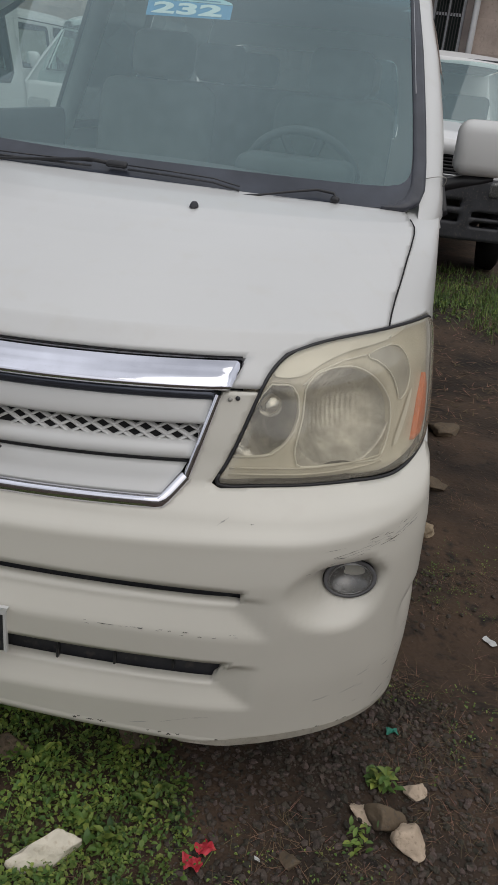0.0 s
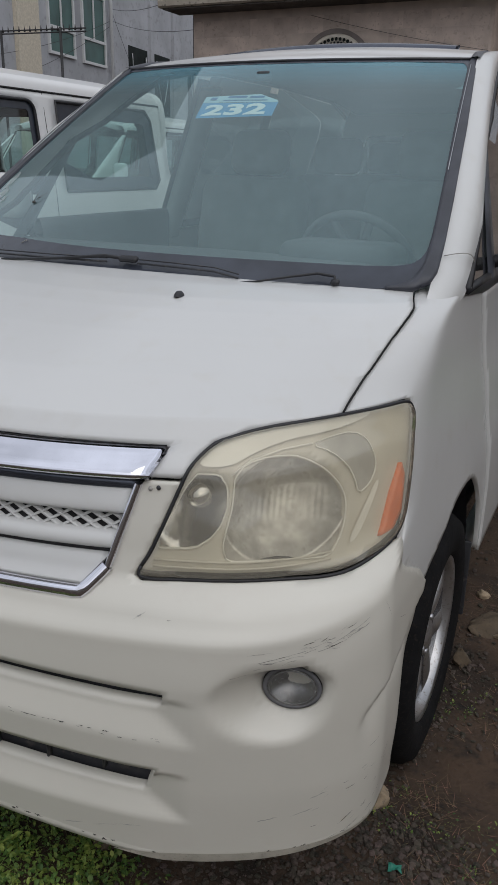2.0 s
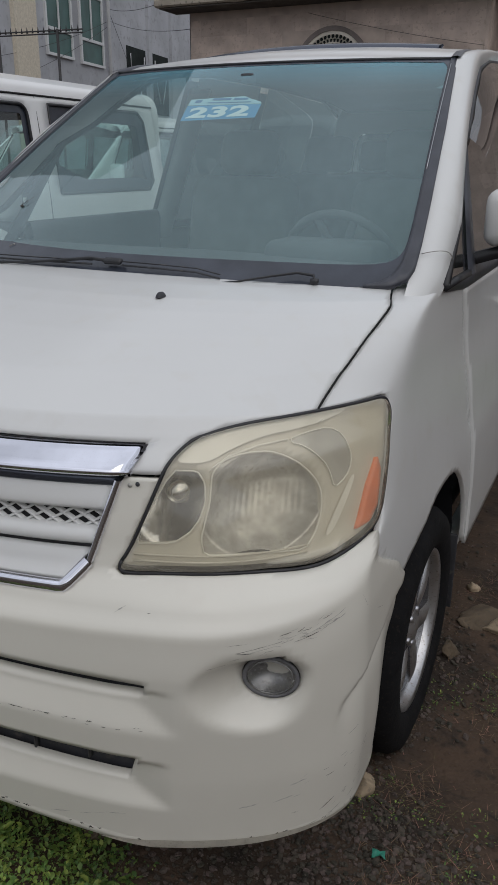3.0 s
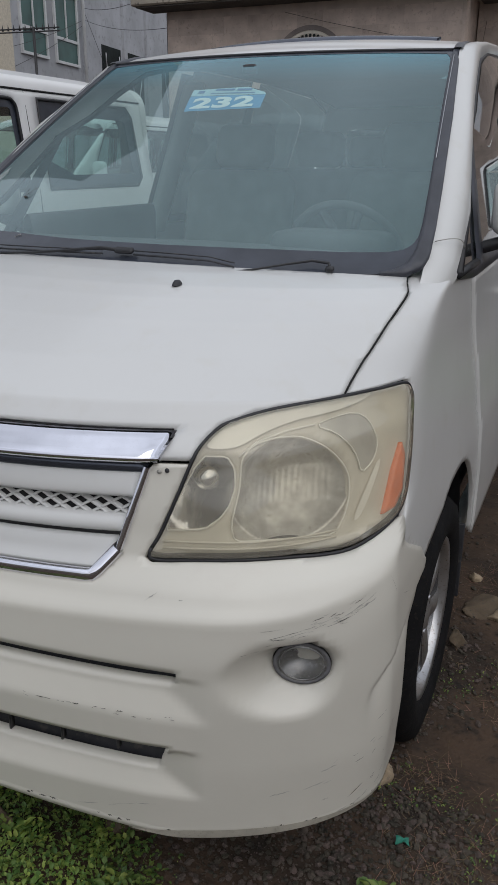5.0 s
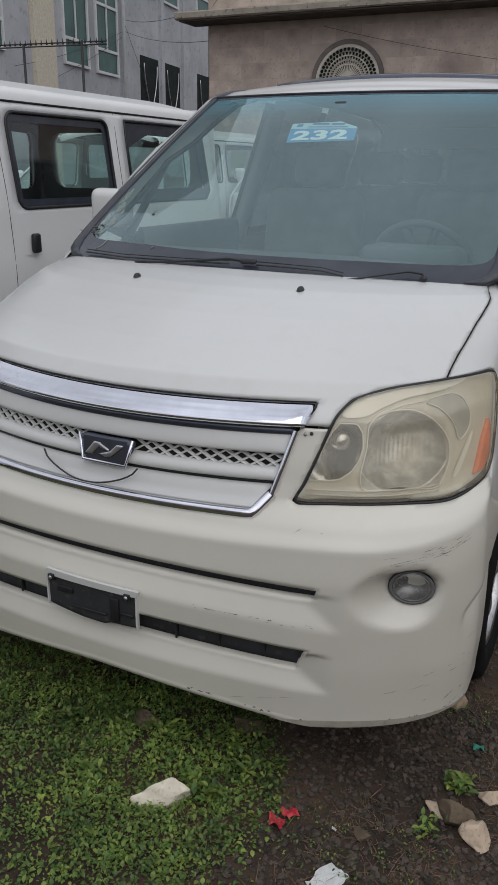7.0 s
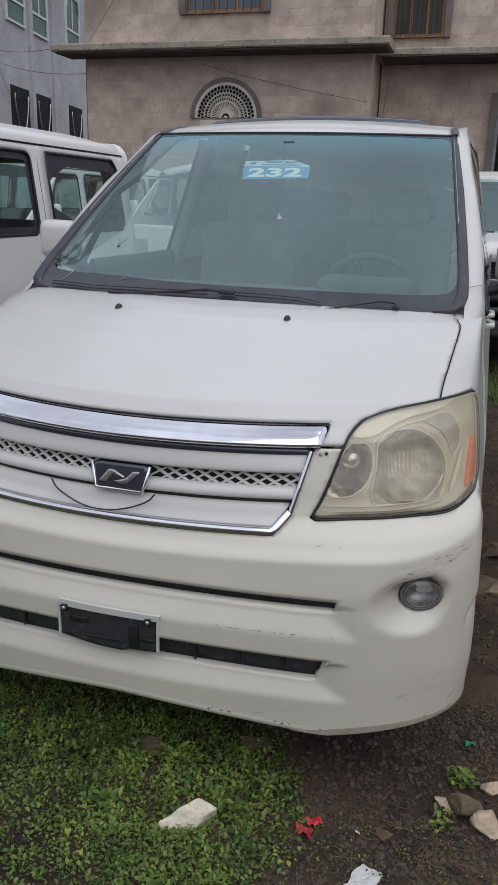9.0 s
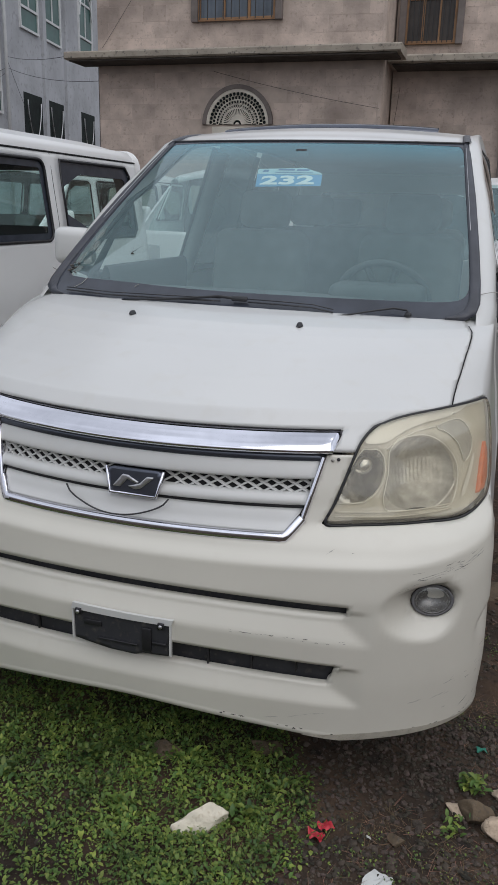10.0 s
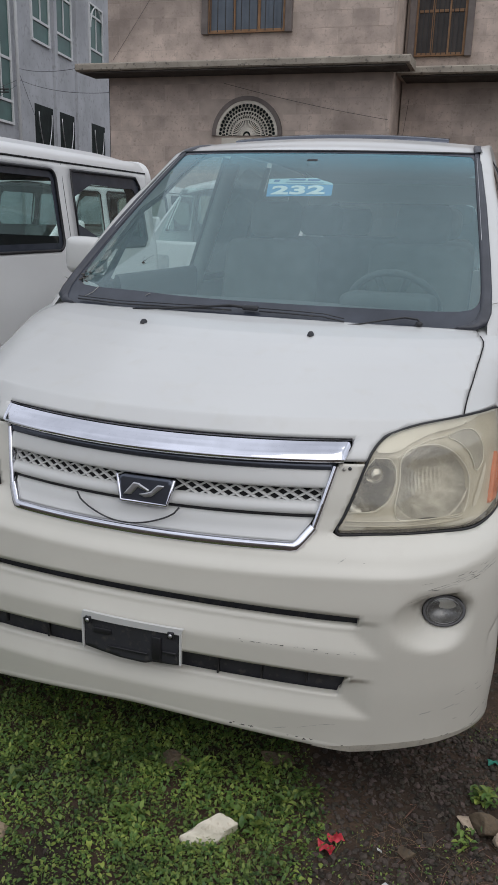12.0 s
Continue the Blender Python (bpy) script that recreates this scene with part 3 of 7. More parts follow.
def lane_window(u0, u1, z0, z1, arched=False):
    w = tagged(hang(new("window", mesh_of("window", *lane_box(u0, u1, z0, z1, 0.02, 0.06), GREENGLASS, False)), grey_house), "green glass in white frames")
    t = 0.055
    fr = [lane_box(u0 - t, u0, z0, z1, 0.08, 0.12), lane_box(u1, u1 + t, z0, z1, 0.08, 0.12), lane_box(u0 - t, u1 + t, z0 - t, z0, 0.09, 0.12), lane_box(u0 - t, u1 + t, z1, z1 + t, 0.09, 0.12),
          lane_box((u0 + u1) / 2 - 0.02, (u0 + u1) / 2 + 0.02, z0 + 0.45, z1, 0.06, 0.08), lane_box(u0, u1, z0 + 0.43, z0 + 0.49, 0.07, 0.08), lane_box(u0, u1, z0 + 1.35, z0 + 1.41, 0.07, 0.08)]
    if arched:
        fr += [tube([lane((u0 + u1) / 2 + (u1 - u0) / 2 * math.cos(radians(a)), z1 - 0.62 + 0.62 * math.sin(radians(a)), 0.09) for a in range(0, 181, 12)], 0.035, 6)]
    part("frame", join(*fr), WHITEFRAME, w, "", False)


for u0, u1, z0, z1, arched in ((-5.95, -4.88, 5.62, 7.9, True), (-4.35, -3.25, 5.62, 7.9, True), (-1.62, -0.5, 5.75, 7.4, True), (-8.40, -7.34, 3.50, 7.6, False), (-9.92, -8.88, 3.52, 7.6, False), (-13.3, -12.3, 3.48, 7.6, False)):
    lane_window(u0, u1, z0, z1, arched)
for u0, u1 in ((-5.93, -4.72), (-4.31, -3.09), (-1.57, -0.32)):
    w = tagged(hang(new("window", mesh_of("window", *lane_box(u0, u1, 2.6, 4.12, 0.02, 0.05), BLACKGLASS, False)), grey_house), "dark ground-floor window with iron scrolls")
    m = (u0 + u1) / 2
    part("grille", join(*[tube([lane(m + s * (0.08 + 0.36 * math.sin(radians(a))), 2.9 + 1.05 * a / 90, 0.07) for a in range(0, 91, 10)], 0.022, 6) for s in (-1, 1)]), SATIN, w, "pale iron scrolls")

# fence of spikes on a low wall, and power cables
fence = thing("fence", "dark barbed strip on posts in front of the grey house", "fence", (-13, 14, 0), kind="structure")
part("rail", join(*[tube([(-19, 14, z + 0.13), (-9.75, 14, z)], 0.014, 6) for z in (3.90, 3.96)]), IRON, fence)
spikes = mesh_of("spike", *tube([(0, 0, 0), (0, 0, 0.12)], 0.024, 5, 0.003), IRON)
for k in range(62):
    ob = hang(new("spike", spikes), fence)
    ob.location = (-18.9 + 0.148 * k, 14, 4.055 - 0.00208 * k)
for x in (-18.5, -16.0, -13.0, -12.0, -10.4):
    part("post", tube([(x, 14, 0), (x, 14, 4.0)], 0.03, 8), IRON, fence)
for k, (a, b, sag) in enumerate((((-9.3, 17.93, 5.2), (-8.0, 17.93, 6.9), 0.02), (lane(-6.95, 4.75, 0.1), (-9.93, 17.3, 4.93), 0.10), (lane(-6.95, 4.5, 0.1), (-9.43, 17.96, 4.45), 0.16), (lane(-6.9, 4.62, 0.1), lane(-5.2, 3.0, 0.1), 0.05), (lane(-12.5, 2.6, 0.1), lane(-7.0, 4.4, 0.1), 0.2), (lane(-12.0, 3.2, 0.1), lane(-7.0, 4.5, 0.1), 0.15),
                                 ((-6.31, 17.9, 4.61), (-2.26, 17.9, 3.76), 0.05), ((-9.43, 17.96, 4.75), (-9.43, 17.97, 2.6), 0.0), ((-2.0, 19.33, 4.4), (-2.15, 19.33, 3.0), 0.02))):
    pts = [Vector(a).lerp(Vector(b), t / 14) - Vector((0, 0, sag * 4 * (t / 14) * (1 - t / 14))) for t in range(15)]
    tagged(part("cable", tube(pts, 0.005 if k in (0, 6, 8) else 0.007, 5), CABLE), "thin black cable strung along the houses", "cable", "cables on the houses")

# service cables strung over the yard, from the stone house to the back wall
for x0, z0, x1, sag in ((9.0, 6.4, -16.0, 0.5), (8.2, 6.2, -14.5, 0.9), (9.6, 6.9, -13.0, 0.4)):
    a, b = Vector((x0, RECESS_Y + 0.02, z0)), Vector((x1, -9.2, 3.0))
    pts = [a.lerp(b, t / 30) - Vector((0, 0, sag * 4 * (t / 30) * (1 - t / 30))) for t in range(31)]
    tagged(part("overhead_cable", tube(pts, 0.003, 5), CABLE), "black cable strung high over the yard", "cable", "cables over the yard")


# ---- the white minivan ----
NOSE = [(0.0, 0.0), (0.12, -0.04), (0.2, -0.075), (0.36, -0.085), (0.58, -0.088), (0.665, -0.078), (0.70, -0.050), (0.755, -0.018), (0.8, -0.008), (0.93, 0.015), (0.978, 0.05),
        (1.03, 0.08), (1.16, 0.2), (1.32, 0.35), (1.435, 0.46), (1.51, 0.535), (1.62, 0.64), (1.7, 0.72), (1.8, 0.82)]
RISE = [(0.978, 0.978), (1.03, 1.011), (1.16, 1.06), (1.32, 1.11), (1.435, 1.14), (1.51, 1.156), (1.62, 1.172), (1.7, 1.182), (1.8, 1.19)]
SIDE = [(0.0, 0.80), (0.12, 0.85), (0.22, 0.881), (0.35, 0.888), (0.5, 0.888), (0.65, 0.882), (0.8, 0.862), (1.0, 0.835), (1.15, 0.825), (1.2, 0.815)]
BOW = [(0.2, 0.27), (0.66, 0.27), (0.70, 0.265), (0.76, 0.335), (0.98, 0.43), (1.05, 0.43), (1.15, 0.38)]
CORNER = [(0.2, 0.155), (0.6, 0.172), (0.69, 0.18), (0.8, 0.27), (1.0, 0.27), (1.15, 0.12)]
X1, ARC = 0.60, 0.38


def shell(s, v):
    """The minivan's outer skin: s runs across the nose and round the corner along the flank, v up the nose and over the bonnet."""
    a = abs(s)
    z = v if v < 0.978 else table(RISE, v)
    low = 0.045 * step_up(0.65, 1.0, a) * step_up(0.5, 0.62, v) * (1 - step_up(0.70, 0.78, v))
    y0, xs, k, d = table(NOSE, v - low), table(SIDE, z), table(BOW, z - low), table(CORNER, z - low)
    f = min(max((a - X1) / ARC, 0), 1) * math.pi / 2
    x = min(a, X1) + (xs - X1) * math.sin(f)
    y = y0 + k * x * x + d * (1 - math.cos(f)) + max(0, a - X1 - ARC)
    return Vector((math.copysign(x, s), y, z))


def flank_s(y, v):
    """The s at which the skin reaches y at the height v."""
    lo, hi = 0.3, 3.0
    for _ in range(40):
        m = (lo + hi) / 2
        lo, hi = (m, hi) if shell(m, v).y < y else (lo, m)
    return lo


def slot_bow(v):
    """How far the bumper's lines droop towards its ends."""
    return table([(0.2, 0.115), (0.44, 0.115), (0.53, 0.075), (0.60, 0.075), (0.66, 0.0)], v)


def fascia(s, v):
    """The bumper's skin: the shell with its ribs, its fog-lamp scoops and the ledge above the upper slot."""
    a = abs(s)
    p = shell(s, v)
    ramp = lambda lo, hi, x: min(max((x - lo) / (hi - lo), 0), 1)
    w = v + slot_bow(v) * min(a, 0.62) ** 2
    up_shelf = 1 - ramp(0.502, 0.552, w) if w < 0.6 else 0.0
    low_shelf = 1 - ramp(0.330, 0.376, w)
    rib = up_shelf if w > 0.432 else low_shelf
    # the slots lie in hollows that slope up to the ribs' crests and run out on a ramp at their ends
    end = 1 - (ramp(0.545, 0.612, a) if w > 0.432 else ramp(0.530, 0.596, a))
    base = 0.017 * (1 - step_up(0.47, 0.69, a)) * (1 - (1 - end) * step_up(0.50, 0.60, w))
    out = base - 0.024 * min(1 - rib, end) if w < 0.575 else 0.0
    fold = v - table([(0.86, 0.43), (0.885, 0.475), (0.93, 0.50), (1.05, 0.535), (1.20, 0.565)], a)
    out -= 0.012 * step_up(0.862, 0.90, a) * (math.exp(fold / 0.04) if fold < 0 else 1 - step_up(0.0, 0.011, fold))
    out -= 0.024 * step_up(1.06, 1.20, a) * (1 - step_up(0.44, 0.60, v))
    n = Vector((s, -0.9 + a * 0.55, 0)) if a < 0.98 else Vector((s, 0, 0))
    return into_pocket(p + n.normalized() * out)


FOG_C, FOG_RX, FOG_RZ = Vector((0.747, 0.136, 0.556)), 0.054, 0.042
FOG_U = Vector((math.cos(radians(17)), math.sin(radians(17)), 0))
FOG_N = Vector((math.sin(radians(17)), -math.cos(radians(17)), 0.10)).normalized()
FOG_W = FOG_N.cross(FOG_U) * -1 if FOG_N.cross(FOG_U).z < 0 else FOG_N.cross(FOG_U)


def into_pocket(p):
    """Draws the skin round a fog lamp to the lamp's own plane: a scoop on the inner and lower sides, a swelling on the outer one."""
    side = 1 if p.x > 0 else -1
    d = Vector((p.x * side, p.y, p.z)) - FOG_C
    du, dz = d.dot(FOG_U) / (FOG_RX + 0.004), d.z / (FOG_RZ + 0.004)
    r = math.hypot(du, dz)
    if r > 3.2:
        return p
    cu, cz = (du / r, dz / r) if r else (0, 0)
    reach = 1.32 + 1.1 * max(0, -cu) ** 2 + 0.62 * max(0, -cz) ** 2 + 0.08 * max(0, cu) ** 2
    k = min(max((reach - r) / (reach - 1.0), 0), 1) ** 1.15 * (d.dot(FOG_N) + 0.003)
    return p - Vector((FOG_N.x * side, FOG_N.y, FOG_N.z)) * k


car = thing("minivan", "white minivan with yellowed headlamps and scuffed bumper, parked nose out", "minivan", (0, 2.2, 0))
LAMP = [(0.474, 0.757), (0.492, 0.790), (0.510, 0.845), (0.531, 0.924), (0.543, 0.953), (0.564, 0.977), (0.604, 1.000), (0.66, 1.014), (0.757, 1.022), (0.84, 1.020), (0.884, 1.016),
        (0.907, 0.988), (0.924, 0.936), (0.915, 0.839), (0.907, 0.782), (0.876, 0.764), (0.812, 0.750), (0.766, 0.748), (0.684, 0.754), (0.556, 0.753), (0.49, 0.749)]
LAMP = soft(LAMP, 1)


def bottom_z(s):
    a = abs(s)
    return 0.268 - 0.072 * (a / 0.55) ** 1.6 if a < 0.55 else 0.196 + 0.032 * ((a - 0.55) / 0.55) ** 2


def rows_to(s, w):
    """Bumper skin in rows that run along its slots."""
    v = w
    for _ in range(4):
        v = w - slot_bow(v) * min(abs(s), 0.62) ** 2
    return fascia(s, v)


def to_rows(poly):
    return [(s, v + slot_bow(v) * min(abs(s), 0.62) ** 2) for s, v in poly]


half = [(0.05 * k, bottom_z(0.05 * k)) for k in range(21)]
half += [(1.115, 0.222), (1.140, 0.25), (1.180, 0.38), (1.208, 0.50), (1.243, 0.600), (1.16, 0.664), (1.06, 0.712), (1.0, 0.734), (0.945, 0.750), (0.914, 0.764)]
half += [(0.878, 0.7625), (0.812, 0.748), (0.766, 0.746), (0.684, 0.752), (0.556, 0.751), (0.484, 0.746), (0.469, 0.754), (0.486, 0.790), (0.504, 0.845), (0.525, 0.915)]
half += [(0.465, 0.916)] + [(0.430, 0.768), (0.395, 0.714)]
bumper_outline = half + [(0, 0.712)] + [(-a, b) for a, b in reversed(half)][:-1]


def slot(t0, k0, t1, k1, w, slant):
    top = [(w * i / 20, t0 - k0 * (w * i / 20) ** 2) for i in range(-20, 21)]
    low = [((w - slant) * i / 20, t1 - k1 * ((w - slant) * i / 20) ** 2) for i in range(20, -21, -1)]
    return low[::-1] + top[::-1]


SLOT_UP = slot(0.592, 0.0, 0.563, 0.0, 0.56, 0.0)
SLOT_LOW = slot(0.446, 0.0, 0.380, 0.0, 0.542, 0.016)


def on_fog(a, b):
    """Where on the bumper's skin a point of the fog lamp's face lies."""
    p = [0.73 + a, 0.556 + b]
    for _ in range(15):
        q = fascia(*p) - FOG_C
        p = [p[0] + 0.8 * (a - q.dot(FOG_U)), p[1] + 0.8 * (b - q.z)]
    return tuple(p)


fog_rim = [on_fog(a, b) for a, b in ring(0, 0, FOG_RX + 0.001, FOG_RZ + 0.001)]
fogs = [fog_rim, mirror(fog_rim)]
bumper = part("bumper", patch(rows_to, to_rows(bumper_outline), [SLOT_UP, SLOT_LOW, *[to_rows(f) for f in fogs]], 0.0105, 0.0075, lip=0.02), BUMPER_PAINT, car, "white bumper with scrapes and chipped lower edge")
part("slot_liner", patch(lambda s, v: shell(s, v) + Vector((0, 0.035, 0)), rect(-0.60, 0.31, 0.60, 0.60), (), 0.02), DUSTY, bumper, "dusty black mesh behind the slots")
for k in (-0.42, -0.27, 0.22, 0.33, 0.44):
    part("slot_rib", box(tuple(shell(k, 0.40) + Vector((0, 0.018, 0))), (0.004, 0.012, 0.045)), BLACK, bumper)

# inner skin, dark, seen only in the gaps between the panels
part("inner_skin", patch(lambda s, v: shell(s, v) + Vector((-math.copysign(0.02, s) if abs(s) > 0.5 else 0, 0.018, -0.022)),
                         [(-0.98, 0.6), (-0.98, 1.5), (-0.7, 1.66), (0.7, 1.66), (0.98, 1.5), (0.98, 0.6), (0.93, 0.70), (0.93, 1.02), (0.75, 1.06), (0.6, 1.03), (0.5, 0.94), (0.44, 0.72),
                          (-0.44, 0.72), (-0.5, 0.94), (-0.6, 1.03), (-0.75, 1.06), (-0.93, 1.02), (-0.93, 0.70)], (), 0.03), SEAM, car, "dark gap behind the panels")

# bonnet
seam = [(0.748, 1.026), (0.749, 1.07), (0.754, 1.12), (0.763, 1.20), (0.772, 1.28), (0.780, 1.36), (0.786, 1.43), (0.784, 1.475), (0.768, 1.535), (0.750, 1.600), (0.746, 1.655)]
front_edge = [(0.492, 0.969), (0.483, 0.945), (0.470, 0.922), (0.527, 0.921), (0.540, 0.953), (0.561, 0.981), (0.602, 1.004), (0.66, 1.018)]
rear_edge = [(s / 10, 1.700 - 0.165 * (s / 10) ** 2 + 0.045 * step_up(0.5, 0.7, abs(s / 10))) for s in range(7, -8, -1)]
hood_outline = [(0, 0.973), (0.2, 0.973), (0.4, 0.972)] + front_edge + seam + rear_edge + [(-a, b) for a, b in reversed(seam)] + [(-a, b) for a, b in reversed(front_edge)] + [(-0.4, 0.972), (-0.2, 0.973)]
part("panel_gap", tube([shell(a + 0.0028, b) + Vector((0, 0, 0.0005)) for a, b in seam[:-2]], 0.0016, 6), SEAM, car, "dark gap beside the bonnet")
bonnet = part("bonnet", patch(shell, hood_outline, (), 0.012, 0.009, lip=0.006), PAINT, car, "smooth white bonnet")
nozzle = lambda x: moved(lathe([(0.0001, 0.012), (0.006, 0.011), (0.010, 0.006), (0.012, 0)], 10, Matrix.Identity(4)), Matrix.Translation(shell(x, 1.515)) @ Matrix.Diagonal((0.85, 1.5, 1, 1)))
for x in (-0.275, 0.268):
    part("washer_nozzle", nozzle(x), DUSTY, bonnet, "small black washer nozzle")

# wings
DOOR_LINE = [(0.2, 1.36), (0.45, 1.36), (0.7, 1.33), (0.95, 1.29), (1.13, 1.26)]


def wing_outline():
    arch = []
    for k in range(25):
        a = math.pi * (1 - k / 24)
        c, s_ = math.cos(a), math.sin(a)
        y, z = 0.955 + 0.385 * math.copysign(abs(c) ** 0.8, c), 0.17 + 0.49 * abs(s_) ** 0.8
        arch.append((y, z))
    arch = [(y, z) for y, z in arch if z > (0.61 if y < 0.9 else 0.30)]
    pts = [(a + 0.0055, b + 0.001) for a, b in seam]
    pts += [(0.77, 1.69), (0.82, 1.70), (0.90, 1.68)]
    top_v = lambda z: next(v / 1000 for v in range(900, 1801, 4) if (v / 1000 if v < 978 else table(RISE, v / 1000)) >= z)
    pts += [(flank_s(0.985, top_v(1.160)), top_v(1.160)), (flank_s(1.10, top_v(1.145)), top_v(1.145)), (flank_s(1.26, top_v(1.13)), top_v(1.13))]
    for k in range(1, 15):
        z = 1.13 - 0.83 * k / 14
        pts.append((flank_s(table(DOOR_LINE, z), z), z))
    pts += [(flank_s(y, z), z) for y, z in reversed(arch)]
    pts += [(1.236, 0.598), (1.163, 0.655), (1.063, 0.703), (1.003, 0.725), (0.955, 0.742), (0.925, 0.757), (0.925, 0.84), (0.933, 0.936), (0.916, 0.99), (0.892, 1.022), (0.84, 1.027)]
    return pts


WING = wing_outline()
for sgn in (1, -1):
    part("wing", patch(shell, WING if sgn > 0 else mirror(WING), (), 0.014, 0.012, lip=0.012, lift=-0.005, relax=40), PAINT, car, "white front wing")

# wheel arch liners and wheels
def arch_liner(sgn, y):
    rows_ = []
    for k in range(19):
        a = math.pi * k / 18
        rows_.append([(sgn * x, y - 0.40 * math.cos(a) * (1 if x > 0.5 else 0.98), 0.15 + 0.52 * math.sin(a) ** 0.8) for x in (0.845, 0.75, 0.6, 0.45)])
    return loft(rows_)


def wheel(at, sgn):
    w = tagged(hang(new("wheel", mesh_of("wheel", *lathe([(0.05, -0.06), (0.12, -0.05), (0.185, -0.055), (0.185, 0.06), (0.04, 0.06)], 32, Matrix.Translation(at) @ Matrix.Rotation(sgn * math.pi / 2, 4, "Y")), SMOKED)), car), "alloy wheel with worn black tyre")
    m = Matrix.Translation(at) @ Matrix.Rotation(sgn * math.pi / 2, 4, "Y") @ Matrix.Diagonal((1.15, 1.15, 1, 1))
    R = 0.305
    part("tyre", lathe([(0.196, -0.09), (0.24, -0.10), (0.285, -0.095), (R, -0.07), (R, -0.03), (R - 0.006, -0.028), (R - 0.006, -0.022), (R, -0.02), (R, 0.02), (R - 0.006, 0.022), (R - 0.006, 0.028), (R, 0.03),
                        (R - 0.004, 0.068), (0.285, 0.092), (0.25, 0.100), (0.215, 0.094), (0.200, 0.080), (0.196, 0.07)], 56, m), RUBBER, w, "dusty black tyre")
    rim = [lathe([(0.178, 0.0), (0.184, 0.05), (0.190, 0.078), (0.200, 0.084), (0.203, 0.078), (0.198, 0.05)], 56, m), lathe([(0.0001, 0.070), (0.028, 0.070), (0.034, 0.062), (0.062, 0.058), (0.066, 0.03)], 24, m)]
    for k in range(6):
        a = 2 * math.pi * k / 6 + 0.3
        for r0, r1, wd in ((0.05, 0.190, 0.034),):
            c, s_ = math.cos(a), math.sin(a)
            prof = []
            for i in range(6):
                r = r0 + (r1 - r0) * i / 5
                h = 0.060 + 0.012 * math.sin(math.pi * i / 5)
                ww = wd * (1.0 - 0.25 * math.sin(math.pi * i / 5))
                prof.append([m @ Vector((r * c - q * s_, r * s_ + q * c, h - d)) for q, d in ((-ww, 0.035), (-ww * 0.8, 0.004), (0, 0.0), (ww * 0.8, 0.004), (ww, 0.035))])
            rim.append(loft(prof))
    part("rim", join(*rim), ALLOY, w, "six-spoke silver alloy rim")
    for k in range(5):
        a = 2 * math.pi * k / 5
        part("wheel_nut", lathe([(0.0001, 0.066), (0.008, 0.066), (0.009, 0.055)], 6, m @ Matrix.Translation((0.045 * math.cos(a), 0.045 * math.sin(a), 0))), SATIN, w)
    return w


for sgn in (1, -1):
    for y in (0.955, 3.78):
        wheel((sgn * 0.770, y - 0.008, 0.216), sgn)
        part("arch_liner", arch_liner(sgn, y), BLACK, car, "torn black wheel-arch liner")
    part("mud_flap", join(box((sgn * 0.80, 1.315, 0.22), (0.14, 0.012, 0.26), 0.004)), DUSTY, car, "hanging black mud flap")

# grille
grille = tagged(hang(new("grille", mesh_of("grille", *patch(lambda s, v: shell(s, v) + Vector((0, 0.045, 0)), [(-0.46, 0.93), (-0.42, 0.76), (-0.38, 0.705), (0.38, 0.705), (0.42, 0.76), (0.46, 0.93)], (), 0.02), SEAM)), car), "white and chrome grille with diamond mesh")


def band(z0, z1, w0, w1, depth, bulge, n=60, back=0.03, tilt=0.0, profile=None):
    """A bar across the grille: rounded, following the nose."""
    rows_ = []
    for i in range(n + 1):
        t = -1 + 2 * i / n
        sec = []
        for k in range(17 if profile else 9):
            f = k / (16 if profile else 8)
            z = z0 + (z1 - z0) * f
            s = t * (w0 + (w1 - w0) * f)
            out = table(profile, f) * (1 - 0.35 * step_up(0.955, 1.0, abs(t))) if profile else bulge * math.sin(math.pi * f) ** 0.5 - depth + tilt * (1 - f) ** 0.8
            sec.append(shell(s, z) - Vector((0, out, 0)))
        s0, s1 = t * w0, t * w1
        sec = [shell(s0, z0) + Vector((0, depth + back, 0))] + sec + [shell(s1, z1) + Vector((0, depth + back, 0))]
        rows_.append(sec)
    v, f = loft([list(reversed(r)) for r in rows_])
    m = len(rows_[0])
    f += [tuple(range(m)), tuple(reversed(range(len(v) - m, len(v))))]
    return v, f


part("chrome_bar", band(0.917, 0.967, 0.476, 0.493, 0.006, 0.0, back=0.02, profile=[(0, -0.002), (0.06, 0.012), (0.16, 0.0205), (0.30, 0.0225), (0.45, 0.0185), (0.75, 0.007), (1.0, -0.005)]), CHROME, grille, "broad chrome bar")
part("bar_gap", tube([shell(0.486 * k / 30, 0.9695) for k in range(-30, 31)], 0.0018, 6), SEAM, grille, "dark gap over the chrome bar")
# darker metal paints in the dark reflection along the bar's lower side
part("chrome_bar_lip", band(0.900, 0.917, 0.457, 0.461, 0.002, 0.003), SMOKED, grille, "underside of the bar, dark reflection put into its colour")
part("upper_bar", band(0.858, 0.902, 0.440, 0.453, 0.006, 0.005, tilt=0.008), PAINT, grille, "white grille bar")
part("lower_bar", band(0.794, 0.822, 0.428, 0.434, 0.008, 0.008, tilt=0.006), PAINT, grille, "white grille bar")
# black band drawn in as the shadow under the lower bar
part("shadow_line", band(0.783, 0.793, 0.418, 0.425, 0.014, 0.004), BLACK, grille, "black strip standing in for the shade below the bar")
part("lower_panel", band(0.730, 0.783, 0.396, 0.418, 0.010, 0.004, tilt=0.006), PAINT, grille, "white lower grille panel")
strips = []
